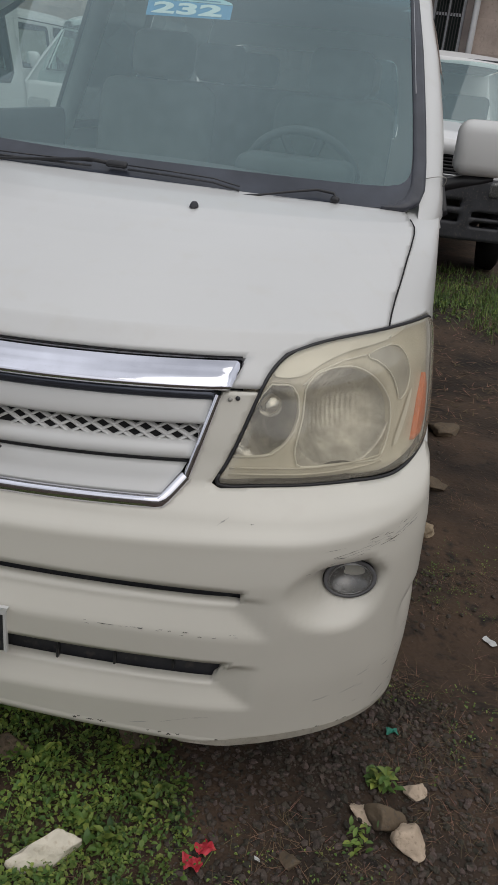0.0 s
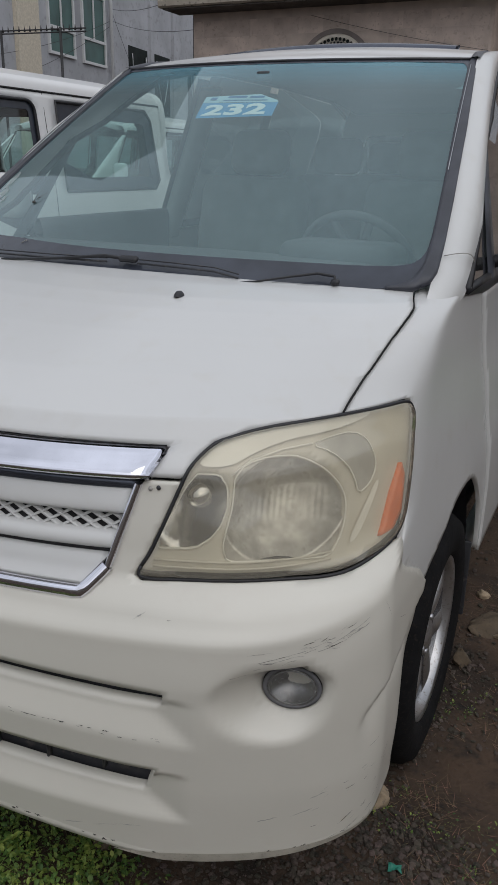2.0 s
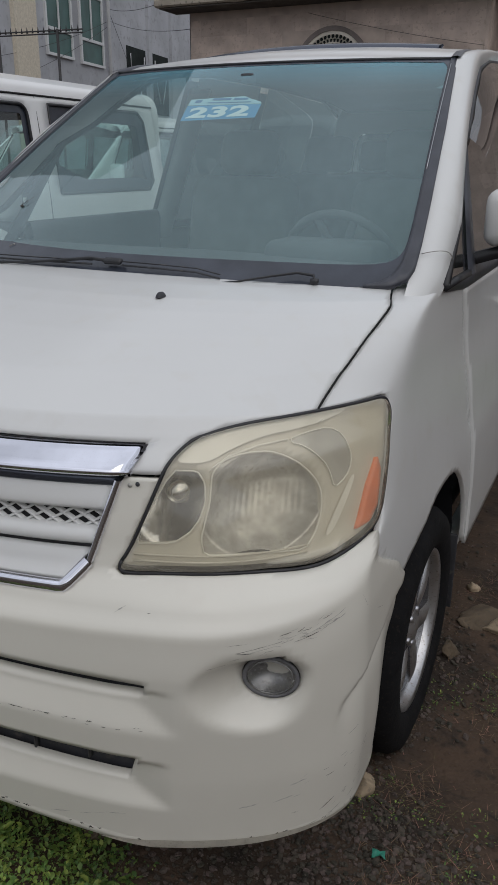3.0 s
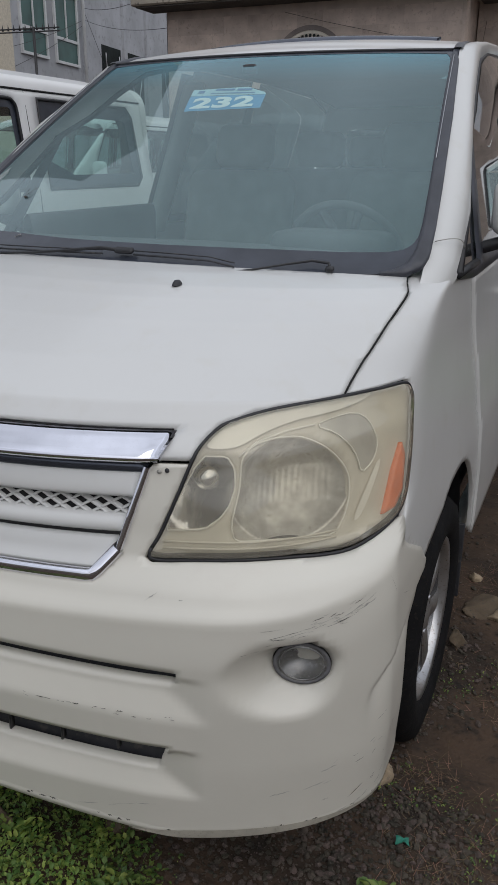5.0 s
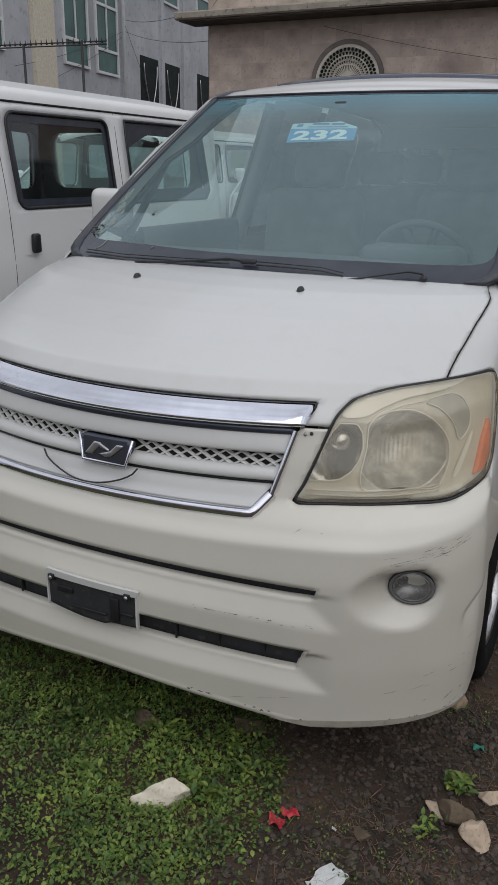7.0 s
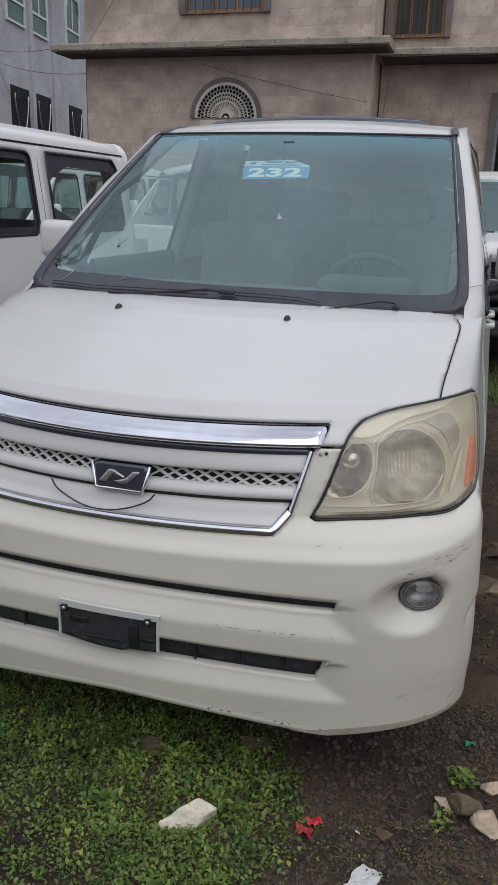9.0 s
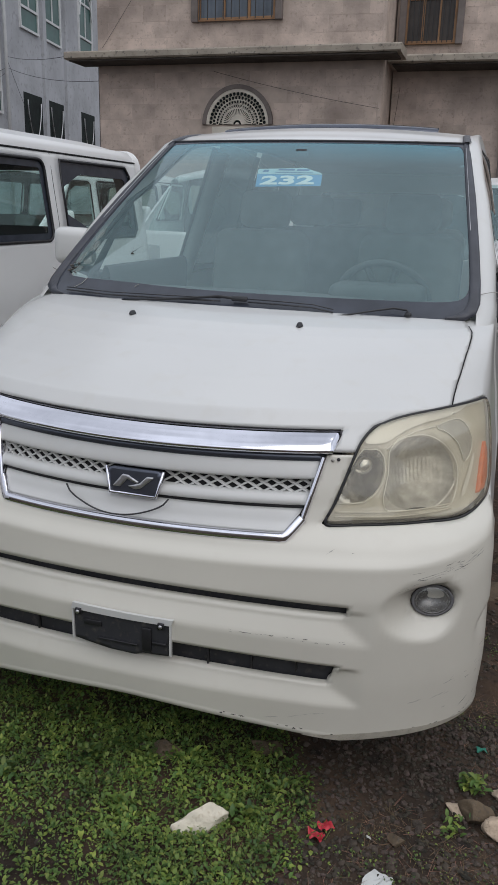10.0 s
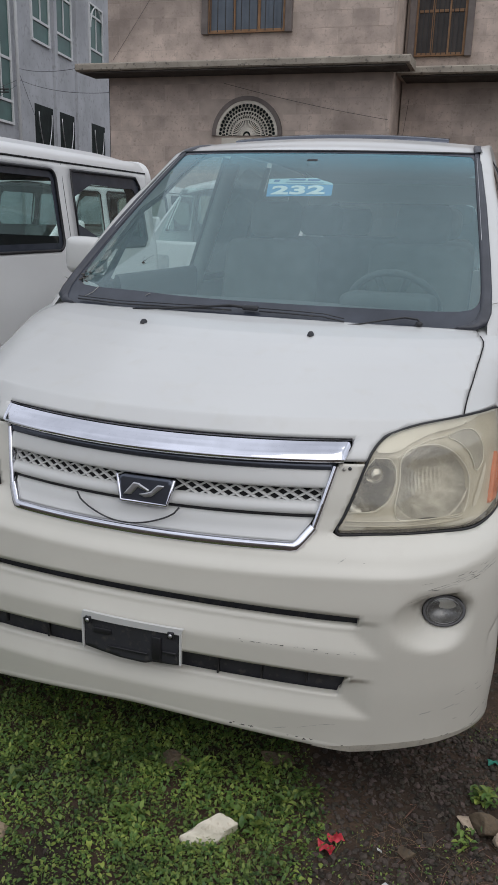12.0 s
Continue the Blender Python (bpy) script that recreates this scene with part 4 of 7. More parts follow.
for k in range(-13, 14):
    for sgn in (1, -1):
        rows_ = []
        for f in (0.0, 0.25, 0.5, 0.75, 1.0):
            mid = (k + 0.5) * 0.0375 + sgn * 0.072 * (f - 0.5)
            mid = max(-0.436, min(0.436, mid))
            rows_.append([shell(mid + w, 0.819 + 0.042 * f) + Vector((0, 0.015 + dp, 0)) for w, dp in ((-0.0058, 0.010), (-0.0036, 0), (0.0036, 0), (0.0058, 0.010))])
        if 0.09 < abs((k + 0.5) * 0.0375) < 0.45:
            strips.append(loft(rows_))
for halfway in (strips[:len(strips) // 2], strips[len(strips) // 2:]):
    part("grille_mesh", join(*halfway), PAINT, grille, "white diamond mesh")


def frame_strip(points, w, lift):
    """A chrome strip along a line of (s, v) on the nose."""
    pts = along([shell(s, v) for s, v in points], 70)
    rows_ = []
    for i, p in enumerate(pts):
        d = (pts[min(i + 1, 69)] - pts[max(i - 1, 0)]).normalized()
        o = Vector((0, -1, 0))
        q = d.cross(o).normalized()
        rows_.append([p + q * w * a + o * (lift + b) for a, b in ((-1, -0.012), (-1, 0.0), (-0.5, 0.004), (0.5, 0.004), (1, 0.0), (1, -0.012))])
    return loft(rows_)


chrome_line = [(-0.424, 0.768), (-0.388, 0.722)] + [(s / 20, 0.722) for s in range(-7, 8)] + [(0.388, 0.722), (0.424, 0.768)]
part("chrome_frame", frame_strip(chrome_line, 0.0115, 0.006), CHROME, grille, "chrome strip along the grille's edge")
for q in (-1, 1):
    part("chrome_side", frame_strip([(q * 0.424, 0.766), (q * 0.438, 0.824), (q * 0.458, 0.912)][::q], 0.0065, 0.005), CHROME, grille, "thin chrome edge")
emblem = part("emblem", patch(lambda s, v: shell(s, v) - Vector((0, 0.012, 0)), soft([(-0.078, 0.855), (-0.064, 0.790), (0.062, 0.790), (0.078, 0.855)], 1, 0.1), (), 0.008, lip=0.02), SMOKED, car, "dark emblem plate with silver sign")
edge = [(-0.078, 0.855), (-0.064, 0.790), (0.062, 0.790), (0.078, 0.855)]
part("emblem_frame", tube([shell(s, v) - Vector((0, 0.012, 0)) for s, v in edge], 0.0045, 6), CHROME, emblem)
for stroke in ([(-0.056, 0.808), (-0.036, 0.808), (-0.018, 0.829), (-0.006, 0.832), (-0.014, 0.839), (-0.030, 0.840)], [(-0.014, 0.838), (0.014, 0.825), (0.011, 0.820), (-0.018, 0.830)],
               [(-0.014, 0.812), (0.004, 0.806), (0.020, 0.809), (0.056, 0.840), (0.036, 0.840), (0.018, 0.822), (0.004, 0.817)]):
    part("emblem_stroke", patch(lambda s, v: shell(s, v) - Vector((0, 0.016, 0)), stroke, (), 0.004, lip=0.004), SATIN, emblem, "plain silver stroke")
part("loose_wire", tube([shell(-0.195 + 0.29 * t, 0.790 - 0.052 * math.sin(math.pi * t) ** 0.6) - Vector((0, 0.012, 0)) for t in [k / 24 for k in range(25)]], 0.0022, 6), CABLE, grille, "thin black wire hanging out")
for s, v in ((0.492, 0.905), (0.479, 0.903)):
    part("screw", lathe([(0.0001, 0.003), (0.0040, 0.002), (0.0045, 0)], 10, Matrix.Translation(shell(s, v) - Vector((0, 0.002, 0))) @ Matrix.Rotation(math.pi / 2, 4, "X")), DUSTY if s > 0.485 else SCRAPE, bumper)

# number-plate bracket without a plate
flat = lambda s, v: fascia(s, 0.48) + Vector((0, 0, v - 0.48))
bracket = part("plate_bracket", patch(lambda s, v: flat(s, v) - Vector((0, 0.010, 0)), [(-0.134, 0.492), (0.136, 0.492), (0.142, 0.508), (-0.130, 0.510)], (), 0.01, lip=0.008), PAINT, bumper, "white strip over the bare plate holder", False)
for x in (-0.131, 0.134):
    part("bracket_side", patch(lambda s, v: flat(s, v) - Vector((0, 0.008, 0)), [(x - 0.0025, 0.408), (x + 0.0025, 0.404), (x + 0.0025, 0.493), (x - 0.0025, 0.493)], (), 0.006, lip=0.01), PAINT, bumper, "", False)
part("plate_holder", patch(lambda s, v: flat(s, v) - Vector((0, 0.003, 0)), [(-0.128, 0.493), (-0.128, 0.408), (-0.03, 0.396), (0.04, 0.394), (0.06, 0.402), (0.130, 0.404), (0.130, 0.493)], (), 0.008, lip=0.02), DUSTY, bumper, "black empty number-plate holder")
for x0, x1, z0, z1 in ((-0.10, -0.05, 0.455, 0.47), (0.06, 0.085, 0.41, 0.475), (0.085, 0.125, 0.432, 0.44), (-0.06, 0.05, 0.42, 0.426)):
    part("holder_rib", box(tuple(flat((x0 + x1) / 2, (z0 + z1) / 2) - Vector((0, 0.005, 0))), (x1 - x0, 0.008, z1 - z0), 0.002), BLACK, bumper)
for s_ in (-0.112, 0.112):
    part("clip", box(tuple(flat(s_, 0.490) - Vector((0, 0.013, 0))), (0.017, 0.008, 0.017), 0.002), BLACK, bumper)
    part("clip_screw", lathe([(0.0001, 0.003), (0.005, 0.002), (0.0055, 0)], 10, Matrix.Translation(flat(s_, 0.490) - Vector((0, 0.017, 0))) @ Matrix.Rotation(math.pi / 2, 4, "X")), SATIN, bumper)

# headlamps
MAIN, SMALL = (0.697, 0.861, 0.092, 0.094), (0.552, 0.868, 0.056, 0.074)
SMALL_OUT = soft([(0.493, 0.794), (0.566, 0.798), (0.590, 0.817), (0.603, 0.840), (0.608, 0.870), (0.602, 0.904), (0.587, 0.924), (0.545, 0.925)], 1, 0.15)
MAIN_OUT = [(0.624, 0.780), (0.616, 0.806), (0.619, 0.842), (0.621, 0.868), (0.619, 0.898), (0.618, 0.918), (0.630, 0.939), (0.658, 0.948), (0.692, 0.947), (0.716, 0.937), (0.735, 0.924),
            (0.752, 0.905), (0.766, 0.885), (0.775, 0.864), (0.778, 0.842), (0.777, 0.818), (0.773, 0.796), (0.762, 0.771), (0.714, 0.777), (0.66, 0.780)]
MAIN_OUT = soft([(0.697 + (s - 0.697) * 1.08, 0.861 + (v - 0.861) * 1.03) for s, v in MAIN_OUT], 1, 0.2)


def headlamp(sgn):
    M = (lambda p: p) if sgn > 0 else mirror
    q = sgn
    inw = lambda s, v, d: shell(s, v) + Vector((-q * d * 0.55, d, 0))
    lamp = tagged(hang(new("headlamp", mesh_of("headlamp", *patch(shell, M(grown(LAMP, -0.003)), (), 0.011, lift=0.006, lip=0.006), LENS)), car), "yellowed hazy headlamp behind a plastic lens")
    part("gasket", tube([shell(q * s, v) + Vector((0, 0.001, 0)) for s, v in soft(grown(LAMP, 0.001), 1) + soft(grown(LAMP, 0.001), 1)[:1]], 0.0036, 8), BLACK, lamp, "black rubber gasket")
    lamp.visible_shadow = False
    part("housing", patch(lambda s, v: inw(s, v, 0.115), M(LAMP), (), 0.02), CREAM, lamp, "cream housing")
    holes = [MAIN_OUT, SMALL_OUT]
    part("bezel", patch(lambda s, v: inw(s, v, 0.016), M(grown(LAMP, -0.004)), [M(holes[0]), M(holes[1])], 0.009, lip=0.012), CREAM, lamp, "cream bezel")
    part("rim_main", tube([inw(q * s, v, 0.013) for s, v in holes[0] + holes[0][:1]], 0.0016, 6), PALE_RIM, lamp)
    part("rim_small", tube([inw(q * s, v, 0.013) for s, v in holes[1] + holes[1][:1]], 0.0016, 6), PALE_RIM, lamp)
    for (cs, cv, ra, rb), deep, flutes in ((MAIN, 0.075, True), (SMALL, 0.06, False)):
        cell = grown(MAIN_OUT if flutes else SMALL_OUT, 0.003)

        def bowl(s, v, cs=cs, cv=cv, ra=ra, rb=rb, deep=deep, flutes=flutes):
            r2 = ((abs(s) - cs) / ra) ** 2 + ((v - cv) / rb) ** 2
            d = 0.020 + deep * max(0.0, 1 - r2) ** 0.8
            if flutes:
                low_strip = step_up(0.812, 0.820, v) * (1 - step_up(0.862, 0.870, v)) * (1 - step_up(0.055, 0.065, abs(abs(s) - 0.700)))
                top_strip = step_up(0.926, 0.932, v) * (1 - step_up(0.055, 0.065, abs(abs(s) - 0.690)))
                d -= 0.001 * low_strip + (low_strip + 0.7 * top_strip) * 0.0005 * math.sin(abs(s) * 2 * math.pi / 0.0092)
            return inw(s, v, d)

        part("reflector", patch(bowl, M(cell), (), 0.0023 if flutes else 0.006), REFLECT if flutes else BRIGHT, lamp, "silvery reflector bowl")
        c0 = inw(q * cs, cv, 0.075)
        if not flutes:
            part("bulb", tube([c0, c0 - Vector((0, 0.020, 0))], 0.010, 10, 0.008), SATIN, lamp)
        if not flutes:
            part("bulb_cap", lathe([(0.0001, 0.024), (0.012, 0.021), (0.020, 0.012), (0.024, 0.0)], 18, Matrix.Translation(inw(q * (cs + 0.010), cv + 0.012, 0.034)) @ Matrix.Rotation(math.pi / 2, 4, "X")), BRIGHT, lamp, "domed bulb cap")
    crescent = [(0.713, 0.962), (0.74, 0.971), (0.778, 0.973), (0.809, 0.955), (0.830, 0.926), (0.833, 0.899), (0.824, 0.877), (0.803, 0.863), (0.795, 0.892), (0.779, 0.922), (0.751, 0.947)]
    part("corner_reflector", patch(lambda s, v: inw(s, v, 0.0135), M(soft(crescent, 1)), (), 0.01), LAMPGREY, lamp, "dull corner reflector")
    part("crescent_rim", tube([inw(q * s, v, 0.012) for s, v in soft(crescent, 1) + soft(crescent, 1)[:1]], 0.0014, 6), PALE_RIM, lamp)
    band_ = [(0.545, 0.938), (0.557, 0.957), (0.576, 0.975), (0.612, 0.992), (0.66, 1.004), (0.757, 1.012), (0.815, 1.011), (0.770, 0.992), (0.715, 0.982), (0.668, 0.974), (0.628, 0.958), (0.600, 0.938)]
    part("top_band", patch(lambda s, v: inw(s, v, 0.009), M(soft(band_, 2)), (), 0.006), PALE_RIM, lamp, "bright cream band along the top")
    arc_ = [(0.606, 0.924), (0.629, 0.946), (0.672, 0.960), (0.715, 0.964)]
    part("upper_rim", tube([inw(q * s, v, 0.012) for s, v in arc_], 0.002, 6), PALE_RIM, lamp)
    part("side_strip", patch(lambda s, v: inw(s, v, 0.010), M(soft([(0.793, 0.786), (0.806, 0.782), (0.826, 0.830), (0.843, 0.878), (0.834, 0.880), (0.815, 0.840)], 2)), (), 0.008), PALE_RIM, lamp, "pale vertical strip")
    part("indicator", patch(lambda s, v: inw(s, v, 0.004), M([(0.856, 0.780), (0.885, 0.783), (0.901, 0.806), (0.903, 0.87), (0.892, 0.896), (0.872, 0.852)]), (), 0.008, lip=0.01), AMBER, lamp, "amber side indicator")
    for z0 in (0.775, 0.764):
        part("ridge", tube([inw(q * s, z0 + 0.001, 0.012) for s in [0.50 + 0.03 * k for k in range(10)]], 0.0022, 5), CREAM, lamp)
    return lamp


for sgn in (1, -1):
    headlamp(sgn)
    at_fog = lambda a, b, h: Matrix.Diagonal((sgn, 1, 1)) @ (FOG_C + FOG_U * (sgn * a) + FOG_W * b + FOG_N * h)
    face = lambda h: (lambda a, b: at_fog(sgn * a, b, h(math.hypot(a / FOG_RX, b / FOG_RZ))))
    inner = ring(0, 0, FOG_RX * 0.84, FOG_RZ * 0.84)
    fl = tagged(hang(new("fog_lamp", mesh_of("fog_lamp", *patch(face(lambda r: 0.009 * (1 - min(r, 1) ** 2)), ring(0, 0, FOG_RX * 0.95, FOG_RZ * 0.95), (), 0.006), FOGGLASS)), car), "round clear fog lamp in the bumper")
    part("ring", patch(face(lambda r: 0.003 - 0.012 * abs(r - 0.92)), ring(0, 0, FOG_RX, FOG_RZ), [inner], 0.0045, lip=0.014), LAMPRING, fl, "grey lamp ring")
    part("inner_ring", tube([at_fog(sgn * a * 0.93, b * 0.93, 0.0015) for a, b in inner + inner[:1]], 0.0014, 6), SATIN, fl, "thin silver ring")
    part("reflector", patch(face(lambda r: -0.004 - 0.030 * max(0.0, 1 - r * r)), ring(0, 0, FOG_RX * 0.9, FOG_RZ * 0.9), (), 0.006), FOGBOWL, fl, "smoky silver bowl")
    upper_f = [(-0.012, 0.002), (0.014, -0.003), (0.034, 0.006), (0.030, 0.018), (0.016, 0.027), (-0.004, 0.030), (-0.016, 0.026), (-0.006, 0.014)]
    part("facet", patch(face(lambda r: -0.003 - 0.016 * max(0.0, 1 - r * r)), soft(upper_f, 1), (), 0.005), PALE_RIM, fl, "bright reflector facet")

# windscreen
def screen(a, b):
    x0, x1 = a * 0.757, a * 0.632
    p0 = Vector((x0, 0.700 + 0.30 * x0 * x0, 1.168 + 0.035 * x0 * x0))
    p1 = Vector((x1, 1.640 + 0.30 * x1 * x1, 1.754 + 0.004 * x1 * x1))
    return p0.lerp(p1, b) + Vector((0, -0.5, 0.85)) * 0.014 * 4 * b * (1 - b)


INNER = soft([(-0.90, 0.070), (-0.6, 0.086), (-0.3, 0.084), (0, 0.084), (0.3, 0.080), (0.6, 0.070), (0.80, 0.058), (0.93, 0.056), (0.974, 0.085), (0.984, 0.15), (0.985, 0.36), (0.981, 0.63), (0.981, 0.90), (0.980, 0.955), (0.95, 0.986), (0, 0.988),
              (-0.95, 0.986), (-0.975, 0.955), (-0.978, 0.9), (-0.972, 0.6), (-0.968, 0.35), (-0.962, 0.17), (-0.945, 0.095)], 1, 0.25)
glass = part("windscreen", patch(screen, [(a, b) for a, b in INNER], [rect(-0.99, 0.82, 0.99, 1.0)], 0.04, 0.05), SCREEN, car, "grey-green windscreen, part of its dull sky reflection painted as film")
bands = [glass]
for k in range(6):
    b0, b1 = 0.82 + 0.168 * k / 6, 0.82 + 0.168 * (k + 1) / 6
    bands.append(part("shade_band", patch(screen, [(-0.981, b0), (0.981, b0), (0.981, b1), (-0.981, b1)], (), 0.04, 0.03), BAND[k], glass, "blue tinted band along the top"))
for g in bands:
    g.visible_shadow = False
part("border", patch(screen, [(-0.985, -0.015), (0.985, -0.015), (1.0, 0.01), (1.0, 1.0), (-1.0, 1.0), (-1.0, 0.01)], [INNER], 0.02, 0.014, lift=0.001), FRIT, glass, "black ceramic border")
for sgn in (1, -1):
    mould = [(0.86, -0.017), (0.955, -0.022), (1.004, 0.000), (1.021, 0.040), (1.027, 0.13), (1.030, 0.28), (1.030, 0.6), (1.020, 0.9), (1.012, 1.0), (0.984, 1.0), (0.984, 0.6), (0.987, 0.35), (0.986, 0.15), (0.978, 0.06), (0.955, 0.010), (0.92, -0.008)]
    part("side_moulding", patch(screen, mould if sgn > 0 else mirror(mould), (), 0.011, 0.02, lift=0.007, lip=0.014), MOULD, glass, "dark grey rubber moulding")
    # thin silver tube put in as the glint along the moulding
    part("glint_strip", tube([screen(sgn * 0.995, b / 20) + Vector((0, -0.006, 0.0095)) for b in range(8, 20)], 0.0012, 5), SATIN, glass, "thin bright strip modelled in place of a glint")
part("header_gap", tube([screen(a / 10, 1.002) + Vector((0, 0, 0.002)) for a in range(-10, 11)], 0.005, 6), BLACK, glass, "black rubber line along the roof")
part("mirror_base", box(tuple(screen(0.0, 0.93) + Vector((0, 0.01, -0.01))), (0.05, 0.03, 0.03), 0.008), DUSTY, glass, "dark mirror mount")

# cowl and wipers
part("cowl", loft([[(x, 0.665 + 0.24 * x * x + d + 0.05 * step_up(0.5, 0.7, abs(x)), 1.150 + 0.02 * x * x + h - 0.022 * step_up(0.45, 0.62, abs(x))) for x in [k / 20 for k in range(-14, 15)]] for d, h in ((0.0, 0.005), (0.03, 0.0), (0.075, 0.020))]), DUSTY, car, "black plastic cowl")


def on_screen(a, b, h):
    return screen(a, b) + Vector((0, -0.4, 0.9)).normalized() * h


def wiper(arm, thick, head, blade):
    w = tagged(hang(new("wiper", mesh_of("wiper", *tube([on_screen(*p) for p in arm], thick, 8, thick * 0.55), BLACK)), car), "black wiper resting at the foot of the windscreen")
    part("pivot_cap", moved(box((0, 0, 0), head[1], 0.007), Matrix.Translation(on_screen(*head[0])) @ Matrix.Rotation(radians(30), 4, "X")), BLACK, w, "black pivot cap")
    bl = part("blade", tube([on_screen(*p) for p in blade], 0.0026, 6), DUSTY, w, "black wiper blade")
    part("spine", tube([on_screen(a, b + 0.006, h + 0.006) for a, b, h in blade], 0.0018, 6), DUSTY, w)


wiper([(0.055, 0.036, 0.016), (-0.06, 0.038, 0.020), (-0.18, 0.024, 0.018), (-0.34, 0.008, 0.014), (-0.52, -0.008, 0.010)], 0.0050, ((0.035, 0.038, 0.016), (0.055, 0.020, 0.013)),
      [(-0.86, -0.004, 0.010), (-0.6, 0.006, 0.010), (-0.3, 0.022, 0.010), (-0.05, 0.030, 0.010)])
wiper([(0.742, -0.012, 0.012), (0.733, 0.006, 0.016), (0.68, 0.015, 0.016), (0.60, 0.006, 0.014), (0.50, -0.008, 0.011), (0.41, -0.016, 0.010)], 0.004, ((0.738, -0.006, 0.010), (0.022, 0.018, 0.014)),
      [(0.075, 0.030, 0.012), (0.22, 0.026, 0.012), (0.355, 0.018, 0.012), (0.44, 0.004, 0.008)])

# dealer's sticker inside the glass
sticker = part("sticker", patch(screen, [(-0.172, 0.669), (0.203, 0.684), (0.190, 0.758), (-0.203, 0.756)], (), 0.03, 0.012, lift=-0.005), STICKER_BLUE, car, "blue lot sticker with large white numerals")
part("sticker_top", patch(screen, [(-0.204, 0.758), (0.190, 0.760), (0.178, 0.772), (0.11, 0.793), (0.078, 0.806), (-0.214, 0.793)], (), 0.03, 0.01, lift=-0.005), STICKER_PALE, sticker, "pale blue upper strip")
for a0, a1, b, h in ((-0.085, 0.015, 0.789, 0.006), (0.03, 0.105, 0.788, 0.006), (-0.10, 0.13, 0.769, 0.0022), (-0.175, -0.14, 0.778, 0.008)):
    part("bar", patch(screen, rect(a0, b - h, a1, b + h), (), 0.03, 0.006, lift=-0.0035), STICKER_INK, sticker, "line of small print")
curve = bpy.data.curves.new("numerals", "FONT")
curve.body, curve.size, curve.align_x, curve.align_y, curve.extrude = "232", 0.085, "CENTER", "CENTER", 0.0
curve.space_character, curve.offset = 1.05, 0.0035
num = bpy.data.objects.new("numerals", curve)
deps = bpy.context.evaluated_depsgraph_get()
scene.collection.objects.link(num)
deps = bpy.context.evaluated_depsgraph_get()
me = bpy.data.meshes.new_from_object(num.evaluated_get(deps))
bpy.data.objects.remove(num)
wide = max(v.co.x for v in me.vertices) - min(v.co.x for v in me.vertices)
mid_x = (max(v.co.x for v in me.vertices) + min(v.co.x for v in me.vertices)) / 2
mid_y = (max(v.co.y for v in me.vertices) + min(v.co.y for v in me.vertices)) / 2
tall = max(v.co.y for v in me.vertices) - min(v.co.y for v in me.vertices)
nv = []
for v in me.vertices:
    a = -0.002 + (v.co.x - mid_x) / wide * 0.315 - (v.co.y - mid_y) / tall * 0.012
    b = 0.716 + 0.03 * (a + 0.002) + (v.co.y - mid_y) / tall * 0.062
    nv.append(tuple(screen(a, b) - Vector((0, -0.5, 0.85)) * 0.0035))
part("print", (nv, [tuple(p.vertices) for p in me.polygons]), STICKER_WHITE, sticker, "white numerals 232", False)
bpy.data.meshes.remove(me)
# cracked corner
crack_lines = []
random.seed(5)
for k in range(16):
    a = radians(random.uniform(-80, 120))
    p, pts = (-0.64, 0.225), []
    for i in range(6):
        pts.append(screen(p[0], p[1]) + Vector((0, -0.003, 0.005)))
        p = (p[0] + random.uniform(0.01, 0.03) * math.cos(a), p[1] + random.uniform(0.01, 0.03) * math.sin(a))
        a += random.uniform(-0.5, 0.5)
    crack_lines.append(tube(pts[:2 + k % 3], 0.0005, 4))
part("crack", join(*crack_lines[:3], box(tuple(screen(-0.64, 0.225) + Vector((0, -0.001, 0.002))), (0.012, 0.008, 0.006), 0.003)), SCUFF, glass, "star-shaped stone chip")

for a, b, ra, rb in ((-0.93, 0.30, 0.022, 0.05), (-0.90, 0.235, 0.03, 0.035), (-0.93, 0.17, 0.025, 0.05), (-0.875, 0.16, 0.03, 0.03), (-0.905, 0.11, 0.04, 0.022), (-0.86, 0.215, 0.015, 0.02)):
    blob = [(a + ra * math.cos(0.4 * k) * random.uniform(0.5, 1.2), b + rb * math.sin(0.4 * k) * random.uniform(0.5, 1.2)) for k in range(15)]
    part("scuffed_film", patch(screen, [(max(p, -0.962), q) for p, q in blob], (), 0.015, 0.015, lift=0.002), SCUFFED, glass, "grey scuffed film in the lower corner")
for k in range(9):
    a, b = -0.945 + 0.018 * (k % 3) + random.uniform(-0.01, 0.01), 0.10 + 0.02 * (k // 3) + random.uniform(-0.01, 0.01)
    part("chip", moved(box((0, 0, 0), (random.uniform(0.006, 0.016), random.uniform(0.004, 0.012), 0.003), 0.001), Matrix.Translation(screen(a, b) + Vector((0, -0.003, 0.004))) @ Euler((0.55, 0, random.uniform(0, 3))).to_matrix().to_4x4()), SCUFF, glass, "dark chip in the glass edge")
for p0, p1, p2 in (((-0.84, 0.02), (-0.81, 0.045), (-0.80, 0.075)), ((-0.505, 0.065), (-0.49, 0.078), (-0.485, 0.074))):
    part("crack_line", tube([screen(*p) + Vector((0, -0.002, 0.003)) for p in (p0, p1, p2)], 0.0011, 5), SCRAPE, glass, "pale crack line")

# roof
ROOF = [(1.60, 1.748), (1.66, 1.757), (1.75, 1.785), (1.9, 1.822), (2.1, 1.850), (2.4, 1.868), (2.9, 1.876), (3.8, 1.862), (4.3, 1.82), (4.5, 1.74)]


def roof(x, y):
    return Vector((x, y, table(ROOF, y) - 0.078 * x * x))


